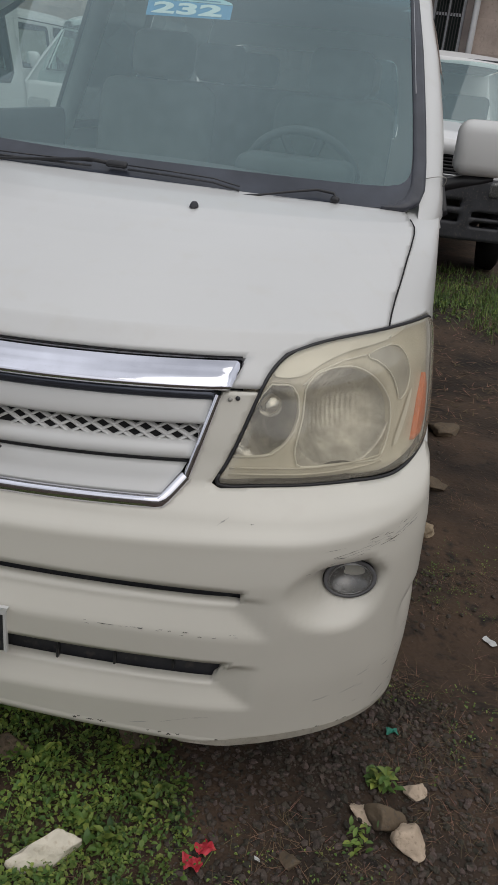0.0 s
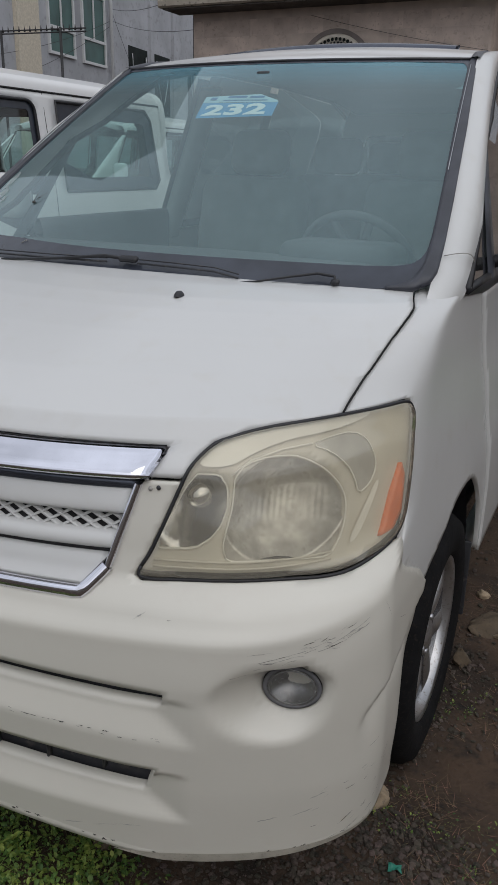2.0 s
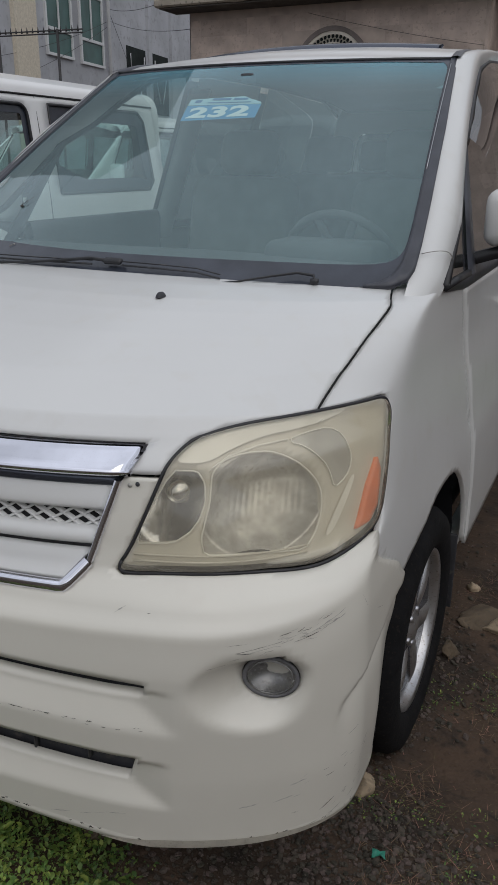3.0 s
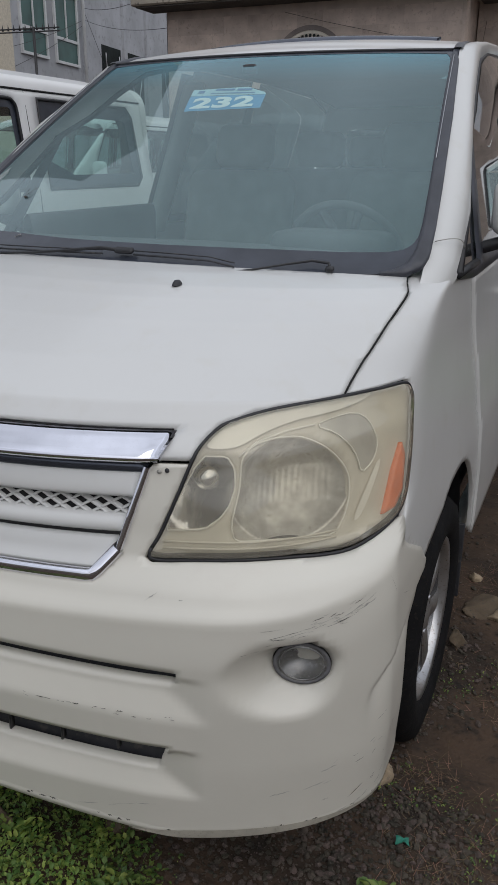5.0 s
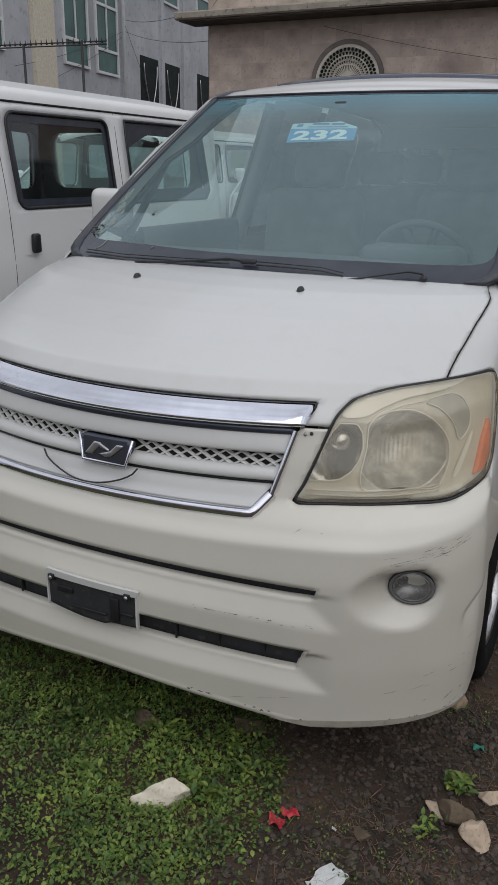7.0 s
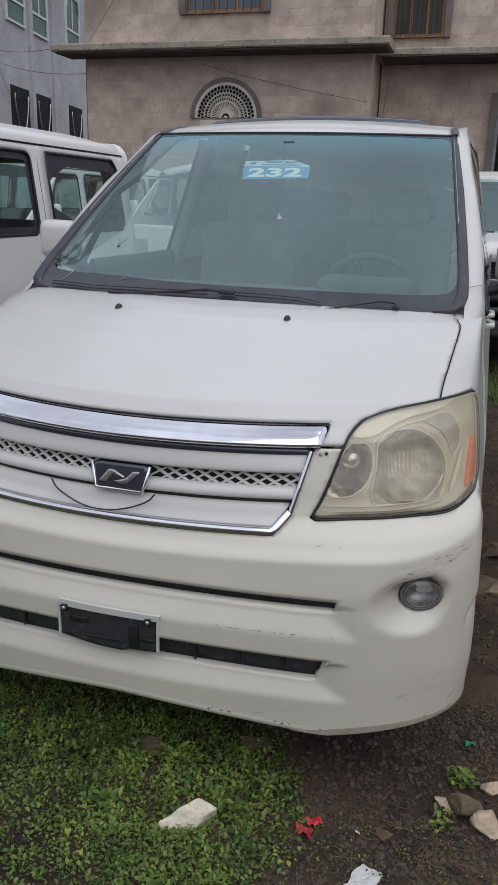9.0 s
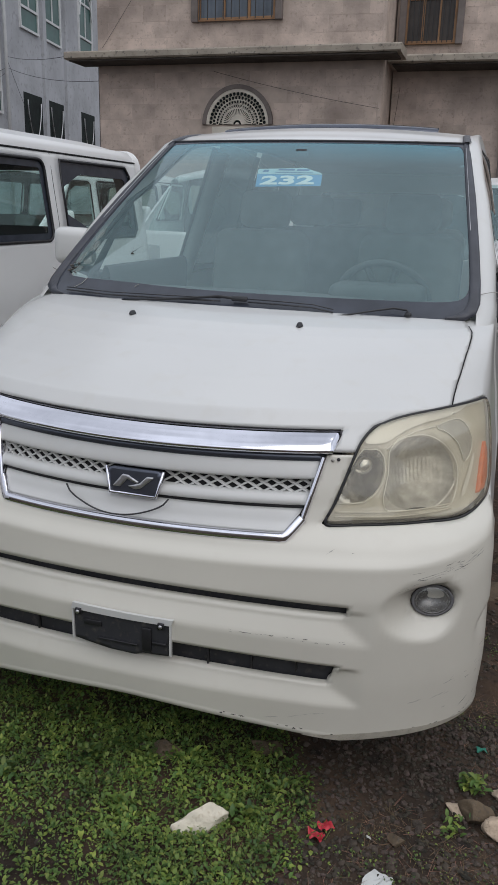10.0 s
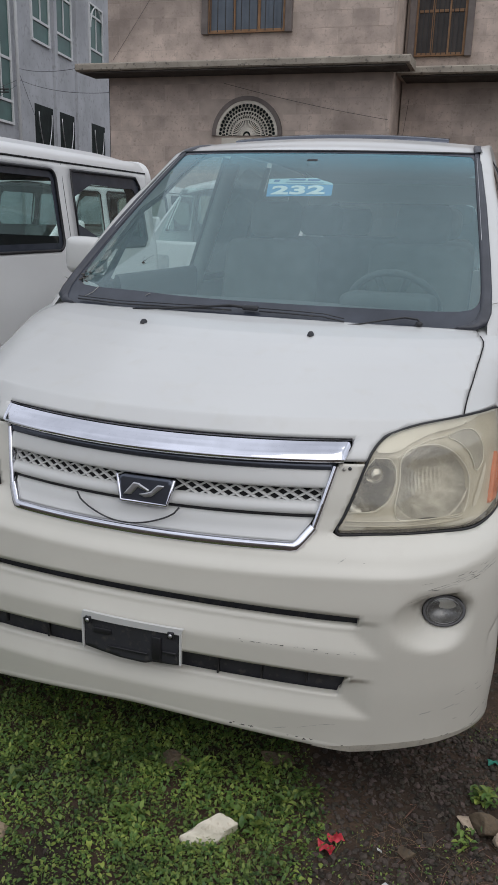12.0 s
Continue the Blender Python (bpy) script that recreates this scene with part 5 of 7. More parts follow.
RO = [(x / 10 * 0.63, 1.642 + 0.30 * (x / 10 * 0.63) ** 2) for x in range(-10, 11)] + [(0.61, 2.0), (0.605, 2.6), (0.605, 4.45), (-0.605, 4.45), (-0.605, 2.6), (-0.61, 2.0)]
part("roof", patch(roof, RO, (), 0.04, 0.03, lip=0.01), PAINT, car, "white roof")
vis = [[(x, 2.13 + 0.30 * x * x + d, roof(x, 2.13 + 0.30 * x * x + d).z + h) for x in [0.515 * k / 16 - 0.04 for k in range(-16, 17)]] for d, h in ((0.0, 0.003), (0.010, 0.015), (0.07, 0.023), (0.085, 0.019), (0.04, -0.002))]
part("sunroof_visor", loft(vis), SMOKED, car, "dark smoked sunroof visor")
part("sunroof", patch(lambda x, y: roof(x, y) + Vector((0, 0, 0.004)), rect(-0.50, 2.24, 0.42, 2.85, 0.05), (), 0.04, lip=0.01), FRIT, car, "dark glass sunroof")
part("roof_hump", patch(lambda x, y: roof(x, y) + Vector((0, 0, 0.024 * max(0, 1 - ((x - 0.02) / 0.09) ** 2) * max(0, 1 - ((y - 2.3) / 0.09) ** 2))), ring(0.02, 2.3, 0.09), (), 0.015), SMOKED, car, "small dark roof fitting")
RAIL = [(0.765, 0.735, 1.085), (0.762, 0.880, 1.185), (0.705, 1.30, 1.478), (0.643, 1.752, 1.760), (0.628, 1.88, 1.79), (0.622, 2.0, 1.806), (0.618, 2.4, 1.838), (0.616, 3.0, 1.845), (0.616, 3.8, 1.832), (0.616, 4.3, 1.79), (0.616, 4.48, 1.70)]
SILL = [(0.795, 0.86, 1.085), (0.828, 0.975, 1.160), (0.800, 1.26, 1.293), (0.740, 1.53, 1.505), (0.710, 1.69, 1.572), (0.685, 1.85, 1.663), (0.660, 2.03, 1.748), (0.648, 2.25, 1.790), (0.642, 2.53, 1.812), (0.642, 3.2, 1.815), (0.646, 4.0, 1.795), (0.665, 4.40, 1.71), (0.70, 4.5, 1.60)]
for sgn in (1, -1):
    rows_ = []
    for n_, (p, q) in enumerate(zip(along(RAIL, 60), along(SILL, 60))):
        sec = []
        for k in range(9):
            f = k / 8
            b = math.sin(math.pi * f) * (0.25 + 0.75 * step_up(0, 9, n_))
            w = p.lerp(q, f) + Vector((0.030 * b, -0.020 * b, 0.022 * b))
            sec.append((sgn * w.x, w.y, w.z))
        rows_.append(sec if sgn > 0 else sec[::-1])
    part("pillar_rail", loft([list(reversed(r)) for r in rows_]), PAINT, car, "white windscreen pillar and roof rail")
    k4 = (along(RAIL, 60)[4], along(SILL, 60)[4])
    part("foot_seam", tube([(sgn * w.x, w.y, w.z) for w in [k4[0].lerp(k4[1], k / 10) + Vector((0.030, -0.020, 0.022)) * math.sin(math.pi * k / 10) * 1.01 + Vector((0, 0.016 * (k / 10) ** 2, 0)) for k in range(1, 11)]], 0.0012, 5), SCRAPE, car, "faint seam between pillar and wing")
    part("roof_moulding", loft([[(sgn * (p.x + a), p.y, p.z + h) for a, h in ((-0.022, -0.004), (-0.018, 0.004), (0.0, 0.006), (0.010, 0.002))][::sgn] for p in along(RAIL[3:], 40)]), MOULD, car, "black roof moulding strip")

# flanks, doors and side glass
def flank(y, z):
    return Vector((table(SIDE, z), y, z))


def upper(y, z):
    return Vector((0.828 - 0.285 * (z - 1.155), y, z))


for sgn in (1, -1):
    S = (lambda shape: shape) if sgn > 0 else flipx
    belt = [(1.265, 1.125), (1.6, 1.13), (2.2, 1.135), (3.2, 1.14), (4.45, 1.15)]
    door_f = [(table(DOOR_LINE, 1.12 - 0.82 * k / 14) + 0.006, 1.12 - 0.82 * k / 14) for k in range(15)] + [(2.20, 0.30), (2.22, 1.135), (1.6, 1.13), (1.268, 1.125)]
    d = part("front_door", S(patch(flank, door_f, (), 0.03, lip=0.012)), PAINT, car, "white front door")
    r_ = part("sliding_door", S(patch(flank, [(2.205, 0.30), (3.10, 0.30), (3.12, 1.14), (2.225, 1.135)], (), 0.03, lip=0.012)), PAINT, car, "white sliding door")
    arch = [(3.78 + 0.385 * math.cos(math.pi * k / 16), 0.19 + 0.46 * math.sin(math.pi * k / 16)) for k in range(17)]
    part("rear_quarter", S(patch(flank, [(3.105, 0.20), (3.38, 0.19)] + [p for p in reversed(arch) if p[1] > 0.2] + [(4.2, 0.25), (4.5, 0.35), (4.52, 1.15), (3.125, 1.14)], (), 0.03, lip=0.012)), PAINT, car, "white rear quarter")
    ledge_z = [(0.98, 1.150), (1.10, 1.138), (1.26, 1.122), (4.7, 1.125)]
    part("door_ledge", S(loft([[tuple(flank(y, table(ledge_z, y))), tuple(flank(y, table(ledge_z, y) + 0.008) + Vector((0.006, 0, 0))), tuple(upper(y, 1.160) + Vector((0.008, 0, 0))), tuple(upper(y, 1.172))] for y in [0.985 + 0.08 * k for k in range(45)]])), MOULD, car, "black strip along the window sills")
    top = [(1.26, 1.293), (1.53, 1.505), (1.69, 1.572), (1.85, 1.663), (2.03, 1.750), (2.25, 1.793), (2.53, 1.815), (3.2, 1.818), (4.0, 1.798), (4.40, 1.71), (4.44, 1.17)]
    q = part("quarter_glass", S(patch(upper, [(0.99, 1.165), (1.28, 1.165), (1.50, 1.475), (1.26, 1.285)], (), 0.03)), SIDEGLASS if sgn > 0 else CLEAR, car, "small front quarter light")
    for y0, ya, y1, yb in ((1.33, 1.55, 2.255, 2.325), (2.355, 2.425, 3.08, 3.08), (3.18, 3.18, 4.38, 4.38)):
        tp = [(y, table([(a, b) for a, b in top[:-1]], y) - 0.012) for y in [ya + (yb - ya) * k / 10 for k in range(11)]]
        g = part("side_window", S(patch(upper, [(y1, 1.17), *reversed(tp), (y0, 1.17)], (), 0.05)), (SIDEGLASS if sgn > 0 else CLEAR) if y0 < 2 else PRIVACY, car, "front side window, cabin shade put into the driver's tint" if y0 < 2 else "dark tinted side window")
        g.visible_shadow = False
    q.visible_shadow = False
    for line in ([(0.985, 1.163), *top[:10]], [(0.985, 1.163), (1.3, 1.163)]):
        part("window_rubber", S(tube([upper(y, z) + Vector((0.002, 0, 0)) for y, z in line], 0.011, 6)), BLACK, car, "black window rubber")
    part("corner_post", S(loft([[tuple(upper(1.262 + 0.235 * f, 1.16 + 0.345 * f) + Vector((0.004, 0, 0))), tuple(upper(1.275 + 0.235 * f, 1.16 + 0.345 * f) + Vector((0.012, 0, 0))), tuple(upper(1.335 + 0.205 * f, 1.16 + 0.345 * f) + Vector((0.012, 0, 0))), tuple(upper(1.345 + 0.205 * f, 1.16 + 0.345 * f) + Vector((0.004, 0, 0)))] for f in (0, 0.5, 1)])), MOULD, car, "black corner post")
    for y, lean in ((2.305, 0.12), (3.13, 0.0)):
        part("door_post", S(loft([[tuple(upper(y + lean * (z - 1.17) + w, z) + Vector((0.003, 0, 0))) for w in (-0.055, -0.04, 0.04, 0.055)] for z in (1.15, 1.4, 1.60, 1.78)])), BLACK, car, "black door post")
    part("post_trim", S(loft([[tuple(upper(2.275 + 0.13 * (z - 1.17) + w, z) - Vector((0.006 + d, 0, 0))) for w, d in ((0, 0.0), (0.004, 0.03), (0.05, 0.045), (0.12, 0.04), (0.16, 0.0))] for z in (1.10, 1.25, 1.45, 1.60, 1.75)])), POST_TRIM, car, "pale grey post lining")
    vr = []
    low_line = [(1.57, 1.470), (1.64, 1.468), (1.80, 1.515), (1.975, 1.574), (2.327, 1.65), (2.694, 1.698), (3.05, 1.755)]
    for k in range(22):
        y = 1.575 + 1.475 * k / 21
        z, zl = table(top[:-1], y), table(low_line, y)
        vr.append([tuple(upper(y, z + (zl - z) * g) + Vector((0.014 + 0.030 * math.sin(math.pi * g * 0.62), 0, 0))) for g in (0, 0.2, 0.4, 0.6, 0.8, 1)])
    if sgn > 0:
        part("rain_visor", S(loft(vr)), SMOKE, car, "smoked acrylic rain visor")
    for y, dd in ((1.98, d), (2.36, r_)):
        h = part("door_handle", S(tube([flank(y, 0.985) + Vector((0.0, 0, 0)), flank(y + 0.02, 0.985) + Vector((0.028, 0, 0)), flank(y + 0.13, 0.985) + Vector((0.028, 0, 0)), flank(y + 0.15, 0.985)], 0.013, 8)), PAINT, dd, "white pull handle")
        # flat disc on the door; the cup's shade is its dark colour
        part("handle_cup", S(patch(lambda a, b: flank(a, b) + Vector((0.002, 0, 0)), ring(y + 0.075, 0.985, 0.06, 0.035), (), 0.015)), SEAM, dd, "flat dark patch painted as the handle cup's shade")
    # door mirror
    mv = box((0, 0, 0), (0.165, 0.11, 0.155), 0.036, 4)
    body = []
    for x, y, z in mv[0]:
        body.append((sgn * (0.926 + x), 1.375 + y + 0.3 * (x * x), 1.310 + z + x * 0.03))
    mir = part("mirror", (body, mv[1] if sgn > 0 else [tuple(reversed(f)) for f in mv[1]]), PAINT, car, "white door mirror")
    part("mirror_arm", S(loft([[(0.79, y0, z0), (0.79, y0, z1), (0.79, y1, z1), (0.79, y1, z0)] if x < 0.8 else [(x, y0, z0), (x, y0, z1), (x, y1, z1), (x, y1, z0)] for x, y0, y1, z0, z1 in ((0.79, 1.350, 1.43, 1.165, 1.200), (0.88, 1.355, 1.43, 1.195, 1.228), (0.97, 1.36, 1.41, 1.222, 1.238))], True)), BLACK, mir, "black mirror arm")
    part("mirror_glass", S(box((0.926, 1.434, 1.310), (0.13, 0.006, 0.12), 0.001)), CHROME, mir, "mirror glass")
    part("door_card", S(loft([[(0.80 - d, y, z) for z, d in ((0.70, 0.06), (1.10, 0.05), (1.20, 0.055), (1.232, 0.045), (1.238, 0.030), (1.18, 0.004))] for y in (1.34, 1.6, 1.9, 2.22)])), TRIM, car, "grey inner door lining")
    part("sill", S(box((0.825, 2.38, 0.268), (0.05, 2.0, 0.07), 0.02)), PAINT, car, "white sill")

part("tailgate", join(patch(lambda x, z: Vector((x * (1 - 0.28 * max(0, z - 1.12)), 4.53 - 0.10 * x * x - 0.22 * max(0, z - 1.1), z)), rect(-0.80, 0.35, 0.80, 1.78, 0.1), [rect(-0.62, 1.15, 0.62, 1.62, 0.06)], 0.05, lip=0.02)), PAINT, car, "white tailgate")
part("rear_window", patch(lambda x, z: Vector((x * (1 - 0.28 * max(0, z - 1.12)), 4.52 - 0.10 * x * x - 0.22 * max(0, z - 1.1), z)), rect(-0.62, 1.15, 0.62, 1.62, 0.06), (), 0.1), PRIVACY, car, "tinted rear window").visible_shadow = False
part("floor_pan", box((0, 2.6, 0.28), (1.55, 3.5, 0.06), 0.02), BLACK, car, "dark floor")
part("bulkhead", box((0, 0.99, 0.72), (1.50, 0.04, 0.80), 0.01), BLACK, car)
part("headliner", patch(lambda x, y: roof(x, y) - Vector((0, 0, 0.035)), rect(-0.60, 1.80, 0.60, 4.4), (), 0.08), LINER, car, "grey roof lining")

# cabin
dash = part("dashboard", loft([[(x, y + 0.10 * x * x, z + dz * (1 - abs(x) / 0.8)) for x in [0.78 * k / 12 for k in range(-12, 13)]] for y, z, dz in ((0.86, 1.150, 0), (1.05, 1.165, 0.0), (1.28, 1.172, 0.012), (1.42, 1.150, 0.015), (1.47, 1.09, 0), (1.45, 0.80, 0), (1.40, 0.60, 0))]), TRIM, car, "grey dashboard")
part("binnacle", box((0.38, 1.36, 1.18), (0.36, 0.20, 0.09), 0.035, 3), TRIM, dash, "instrument hood")
wheel_m = Matrix.Translation((0.38, 1.50, 1.135)) @ Matrix.Rotation(radians(-62), 4, "X")
sw = part("steering_wheel", tube([wheel_m @ Vector((0.185 * math.cos(a), 0.185 * math.sin(a), 0)) for a in [2 * math.pi * k / 40 for k in range(41)]], 0.014, 10), TRIM, car, "grey steering wheel")
part("hub", lathe([(0.0001, 0.03), (0.05, 0.03), (0.07, 0.01), (0.07, -0.02)], 20, wheel_m), TRIM, sw)
for a in (20, 160, 250, 290):
    part("spoke", tube([wheel_m @ Vector((0.05 * math.cos(radians(a)), 0.05 * math.sin(radians(a)), 0.005)), wheel_m @ Vector((0.18 * math.cos(radians(a)), 0.18 * math.sin(radians(a)), 0))], 0.014, 8), TRIM, sw)


def seat(x, y, w, headrests):
    s_ = part("seat", box((x, y, 0.72), (w, 0.52, 0.22), 0.07, 3), FABRIC, car, "grey fabric seat")
    tilt = Matrix.Translation((x, y + 0.24, 0.75)) @ Matrix.Rotation(radians(-14), 4, "X")
    part("backrest", moved(box((0, 0, 0.32), (w * 0.96, 0.17, 0.66), 0.07, 3), tilt), FABRIC, s_)
    for hx in headrests:
        part("headrest", moved(box((hx, 0, 0.755), (0.27, 0.11, 0.19), 0.05, 3), tilt), FABRIC, s_)


seat(0.38, 1.98, 0.52, (0,))
seat(-0.38, 1.98, 0.52, (0,))
seat(0.0, 2.95, 1.25, (-0.36, 0.36))
seat(0.0, 3.80, 1.15, (-0.32, 0.32))

# rounded lower edge of the bumper
edge_rows = []
for k in range(-110, 111):
    s0 = k / 100
    p, q = fascia(s0, bottom_z(s0) + 0.014), fascia(s0, bottom_z(s0))
    n_ = Vector((p.x * 0.8, -0.35, 0)).normalized()
    edge_rows.append([p + n_ * 0.0002, fascia(s0, bottom_z(s0) + 0.008) + n_ * 0.0012, q + n_ * 0.001 + Vector((0, 0, -0.002)), q - n_ * 0.010 + Vector((0, 0, -0.006)), q - n_ * 0.045 + Vector((0, 0, -0.008))])
part("lower_edge", loft([list(reversed(r)) for r in edge_rows]), BUMPER_PAINT, bumper, "rounded lower edge")
# worn lower lip of the bumper: a grey strip paints the turned-under face's shade
lip_rows = []
for k in range(61):
    s0 = 0.455 + 0.565 * k / 60
    h = 0.001 + 0.019 * min((s0 - 0.455) / 0.10, 1) * (1 - 0.85 * step_up(0.62, 1.02, s0))
    lip_rows.append([fascia(s0, bottom_z(s0) - 0.002 + h * f) + Vector((0.001, -0.0025, -0.001)) for f in (0.0, 0.5, 1.0)])
part("lower_lip", loft(lip_rows), LIP_SHADE, bumper, "scuffed lower lip, shade of its turned-under face painted grey")

# scrapes and chips on the bumper
random.seed(11)


def scratch(s0, v0, ds, dv, wid, material, name="scratch"):
    n = 9
    up, low_ = [], []
    for i in range(n):
        f = i / (n - 1)
        w = 0.31 * wid * math.sin(math.pi * (0.06 + 0.88 * f)) * random.uniform(0.15, 1.3)
        jig = random.uniform(-0.22, 0.22) * wid
        for row, q in ((up, 1), (low_, -1)):
            p = fascia(s0 + ds * f, v0 + dv * f + jig + q * w)
            e = fascia(s0 + ds * f + 0.001, v0 + dv * f)
            nrm = (fascia(s0 + ds * f + 0.002, v0 + dv * f) - fascia(s0 + ds * f - 0.002, v0 + dv * f)).cross(Vector((0, 0, 1))).normalized()
            row.append(p + nrm * 0.0012)
    return part(name, loft([low_, up]), material, bumper, "scrape through the paint" if material is SCUFF else "pale scrape")


for s0, v0, ds, dv, w, m_ in ((0.694, 0.637, 0.068, 0.015, 0.0018, SCUFF), (0.70, 0.633, 0.05, 0.011, 0.0012, SCUFF), (0.78, 0.646, 0.05, 0.012, 0.0020, SCUFF), (0.80, 0.655, 0.08, 0.03, 0.004, SCRAPE), (0.83, 0.662, 0.05, 0.012, 0.006, SCRAPE),
                              (0.655, 0.608, 0.03, 0.010, 0.0012, SCUFF), (0.68, 0.652, 0.035, 0.003, 0.001, SCUFF), (0.494, 0.694, 0.018, 0.014, 0.0045, SCRAPE), (0.552, 0.698, 0.006, 0.0, 0.0022, SCUFF),
                              (0.84, 0.240, 0.034, 0.020, 0.0040, SCUFF), (0.81, 0.198, 0.03, 0.006, 0.0045, SCUFF), (0.70, 0.292, 0.03, 0.006, 0.005, SCRAPE), (0.78, 0.330, 0.03, 0.008, 0.004, SCRAPE), (0.85, 0.215, 0.05, 0.02, 0.0016, SCUFF), (0.80, 0.205, 0.045, 0.014, 0.0025, SCRAPE), (0.75, 0.295, 0.04, 0.01, 0.003, SCRAPE),
                              (0.90, 0.40, 0.04, 0.008, 0.001, SCUFF), (0.96, 0.345, 0.05, 0.012, 0.0012, SCUFF), (0.30, 0.496, 0.03, -0.002, 0.0020, SCUFF), (0.37, 0.492, 0.012, 0.0, 0.003, SCUFF),
                              (0.45, 0.487, 0.012, 0.0, 0.0035, SCUFF), (0.42, 0.262, 0.05, 0.012, 0.003, SCRAPE),
                              (0.36, 0.255, 0.04, 0.006, 0.003, SCRAPE), (0.47, 0.275, 0.04, 0.002, 0.0025, SCRAPE), (0.93, 0.70, 0.03, -0.04, 0.0015, SCUFF), (1.02, 0.63, 0.05, -0.02, 0.0015, SCUFF)):
    scratch(s0, v0, ds, dv, w, m_)
for k in range(34):
    u = random.random()
    scratch(0.70 + 0.15 * u + random.uniform(-0.02, 0.02), 0.626 + 0.052 * u + random.uniform(-0.010, 0.012), random.uniform(0.004, 0.022), random.uniform(-0.003, 0.007), random.uniform(0.0009, 0.0024), SCUFF if k % 5 < 2 else SCRAPE)
for k in range(26):
    s0 = random.uniform(0.78, 1.0)
    scratch(s0, random.uniform(0.19, 0.36), random.uniform(0.006, 0.024), random.uniform(0.0, 0.012), random.uniform(0.0012, 0.0032), SCUFF if k % 2 else SCRAPE)
for k in range(14):
    s0 = random.uniform(0.24, 0.55)
    scratch(s0, 0.503 - slot_bow(0.503) * s0 * s0 + random.uniform(-0.004, 0.004), random.uniform(0.003, 0.012), random.uniform(-0.002, 0.001), random.uniform(0.0008, 0.0022), SCUFF)
for k in range(30):
    s0 = random.uniform(0.2, 0.95)
    scratch(s0, bottom_z(s0) + random.uniform(0.003, 0.010) + 0.004, random.uniform(0.003, 0.013), random.uniform(-0.001, 0.001), random.uniform(0.0030, 0.0085), SCUFF)


# ---- parked vans ----
VSIDE = [(0.2, 0.80), (0.5, 0.845), (1.0, 0.85), (1.25, 0.835), (1.75, 0.775), (1.80, 0.765), (1.86, 0.725), (1.90, 0.66)]


def van(name, label, at, turn=0.0):
    """A white passenger van, nose towards -y, rear end at y = 0 of its own place."""
    L = 4.97
    v = thing(name, label, "van", (0, 0, 0), "parked vans")
    side = lambda y, z: Vector((table(VSIDE, z), y, z))
    front_win = rect(-3.20, 1.28, -2.39, 1.74, 0.05)
    door_win = rect(-2.24, 1.28, -1.37, 1.745, 0.06)
    rear_win = [(-1.19, 1.28), (-0.24, 1.28), (-0.185, 1.33), (-0.22, 1.70), (-0.28, 1.755), (-1.19, 1.755)]
    nose_win = [(-4.22, 1.22), (-3.40, 1.22), (-3.36, 1.26), (-3.36, 1.70), (-3.42, 1.73), (-3.82, 1.73)]
    arches = [[(yc + 0.36 * math.cos(math.pi * k / 14), 0.15 + 0.50 * math.sin(math.pi * k / 14)) for k in range(15)] for yc in (-1.15, -3.82)]
    low_edge = [(-L + 0.25, 0.32), *[p for p in reversed(arches[1])], *[p for p in reversed(arches[0])], (-0.12, 0.32)]
    outline = low_edge + [(-0.02, 0.5), (-0.02, 1.2), (-0.09, 1.80), (-L + 1.25, 1.80), (-L + 0.55, 1.35), (-L + 0.12, 1.05), (-L + 0.08, 0.5)]
    for sgn in (1, -1):
        S = (lambda shape: shape) if sgn > 0 else flipx
        b = part("side_panel", S(patch(side, outline, [front_win, door_win, rear_win, nose_win], 0.05, 0.04, lip=0.03)), VAN_PAINT, v, "white body side")
        for w in (front_win, door_win, rear_win, nose_win):
            g = part("window", S(patch(side, w, (), 0.1, lift=-0.012)), DARKGLASS, b, "dark tinted side window")
            g.visible_shadow = False
            part("rubber", S(tube([side(y, z) for y, z in w + w[:1]], 0.009, 6)), BLACK, b, "black window rubber")
            if w is rear_win or w is door_win:
                inn = soft(grown(w, -0.02 if sgn < 0 else -0.08 if w is rear_win else -0.045), 1)
                part("border", S(patch(side, w, [inn], 0.03, lift=-0.008)), FRIT, b, "black printed border")
        for y in (-2.32, -1.29):
            part("door_seam", S(tube([side(y, z) + Vector((0.0005, 0, 0)) for z in [0.4 + 0.14 * k for k in range(11)]], 0.0017, 4)), SEAM, b)
        part("rail_seam", S(tube([side(y, 1.795) for y in [-3.67 + 0.3 * k for k in range(13)]], 0.007, 5)), SEAM, b, "dark drip-rail line")
        cup = part("handle_cup", S(patch(side, rect(-2.255, 1.045, -2.10, 1.165, 0.02), (), 0.03, lift=0.003)), VAN_PAINT, b, "white handle cup")
        part("handle", S(box((0.866, -2.17, 1.105), (0.03, 0.055, 0.10), 0.012)), BLACK, b, "black pull handle")
        for yc in (-1.15, -3.82):
            m = Matrix.Translation((sgn * 0.74, yc, 0.30)) @ Matrix.Rotation(sgn * math.pi / 2, 4, "Y")
            w = part("wheel", lathe([(0.0001, 0.04), (0.08, 0.05), (0.17, 0.03), (0.19, 0.07)], 28, m), SATIN, v, "steel wheel")
            part("tyre", lathe([(0.19, -0.09), (0.27, -0.09), (0.31, -0.06), (0.31, 0.06), (0.27, 0.09), (0.19, 0.08)], 36, m), RUBBER, w, "black tyre")
    rf = lambda x, y: Vector((x, y, 1.965 - 0.10 * (x / 0.7) ** 2 - 0.10 * (max(0, y + 0.25) / 0.25) ** 2 - 0.28 * (max(0, -3.37 - y) / 0.9) ** 2))
    part("roof", patch(rf, rect(-0.70, -3.87, 0.70, -0.02, 0.05), (), 0.06, lip=0.06), VAN_PAINT, v, "white ribbed roof")
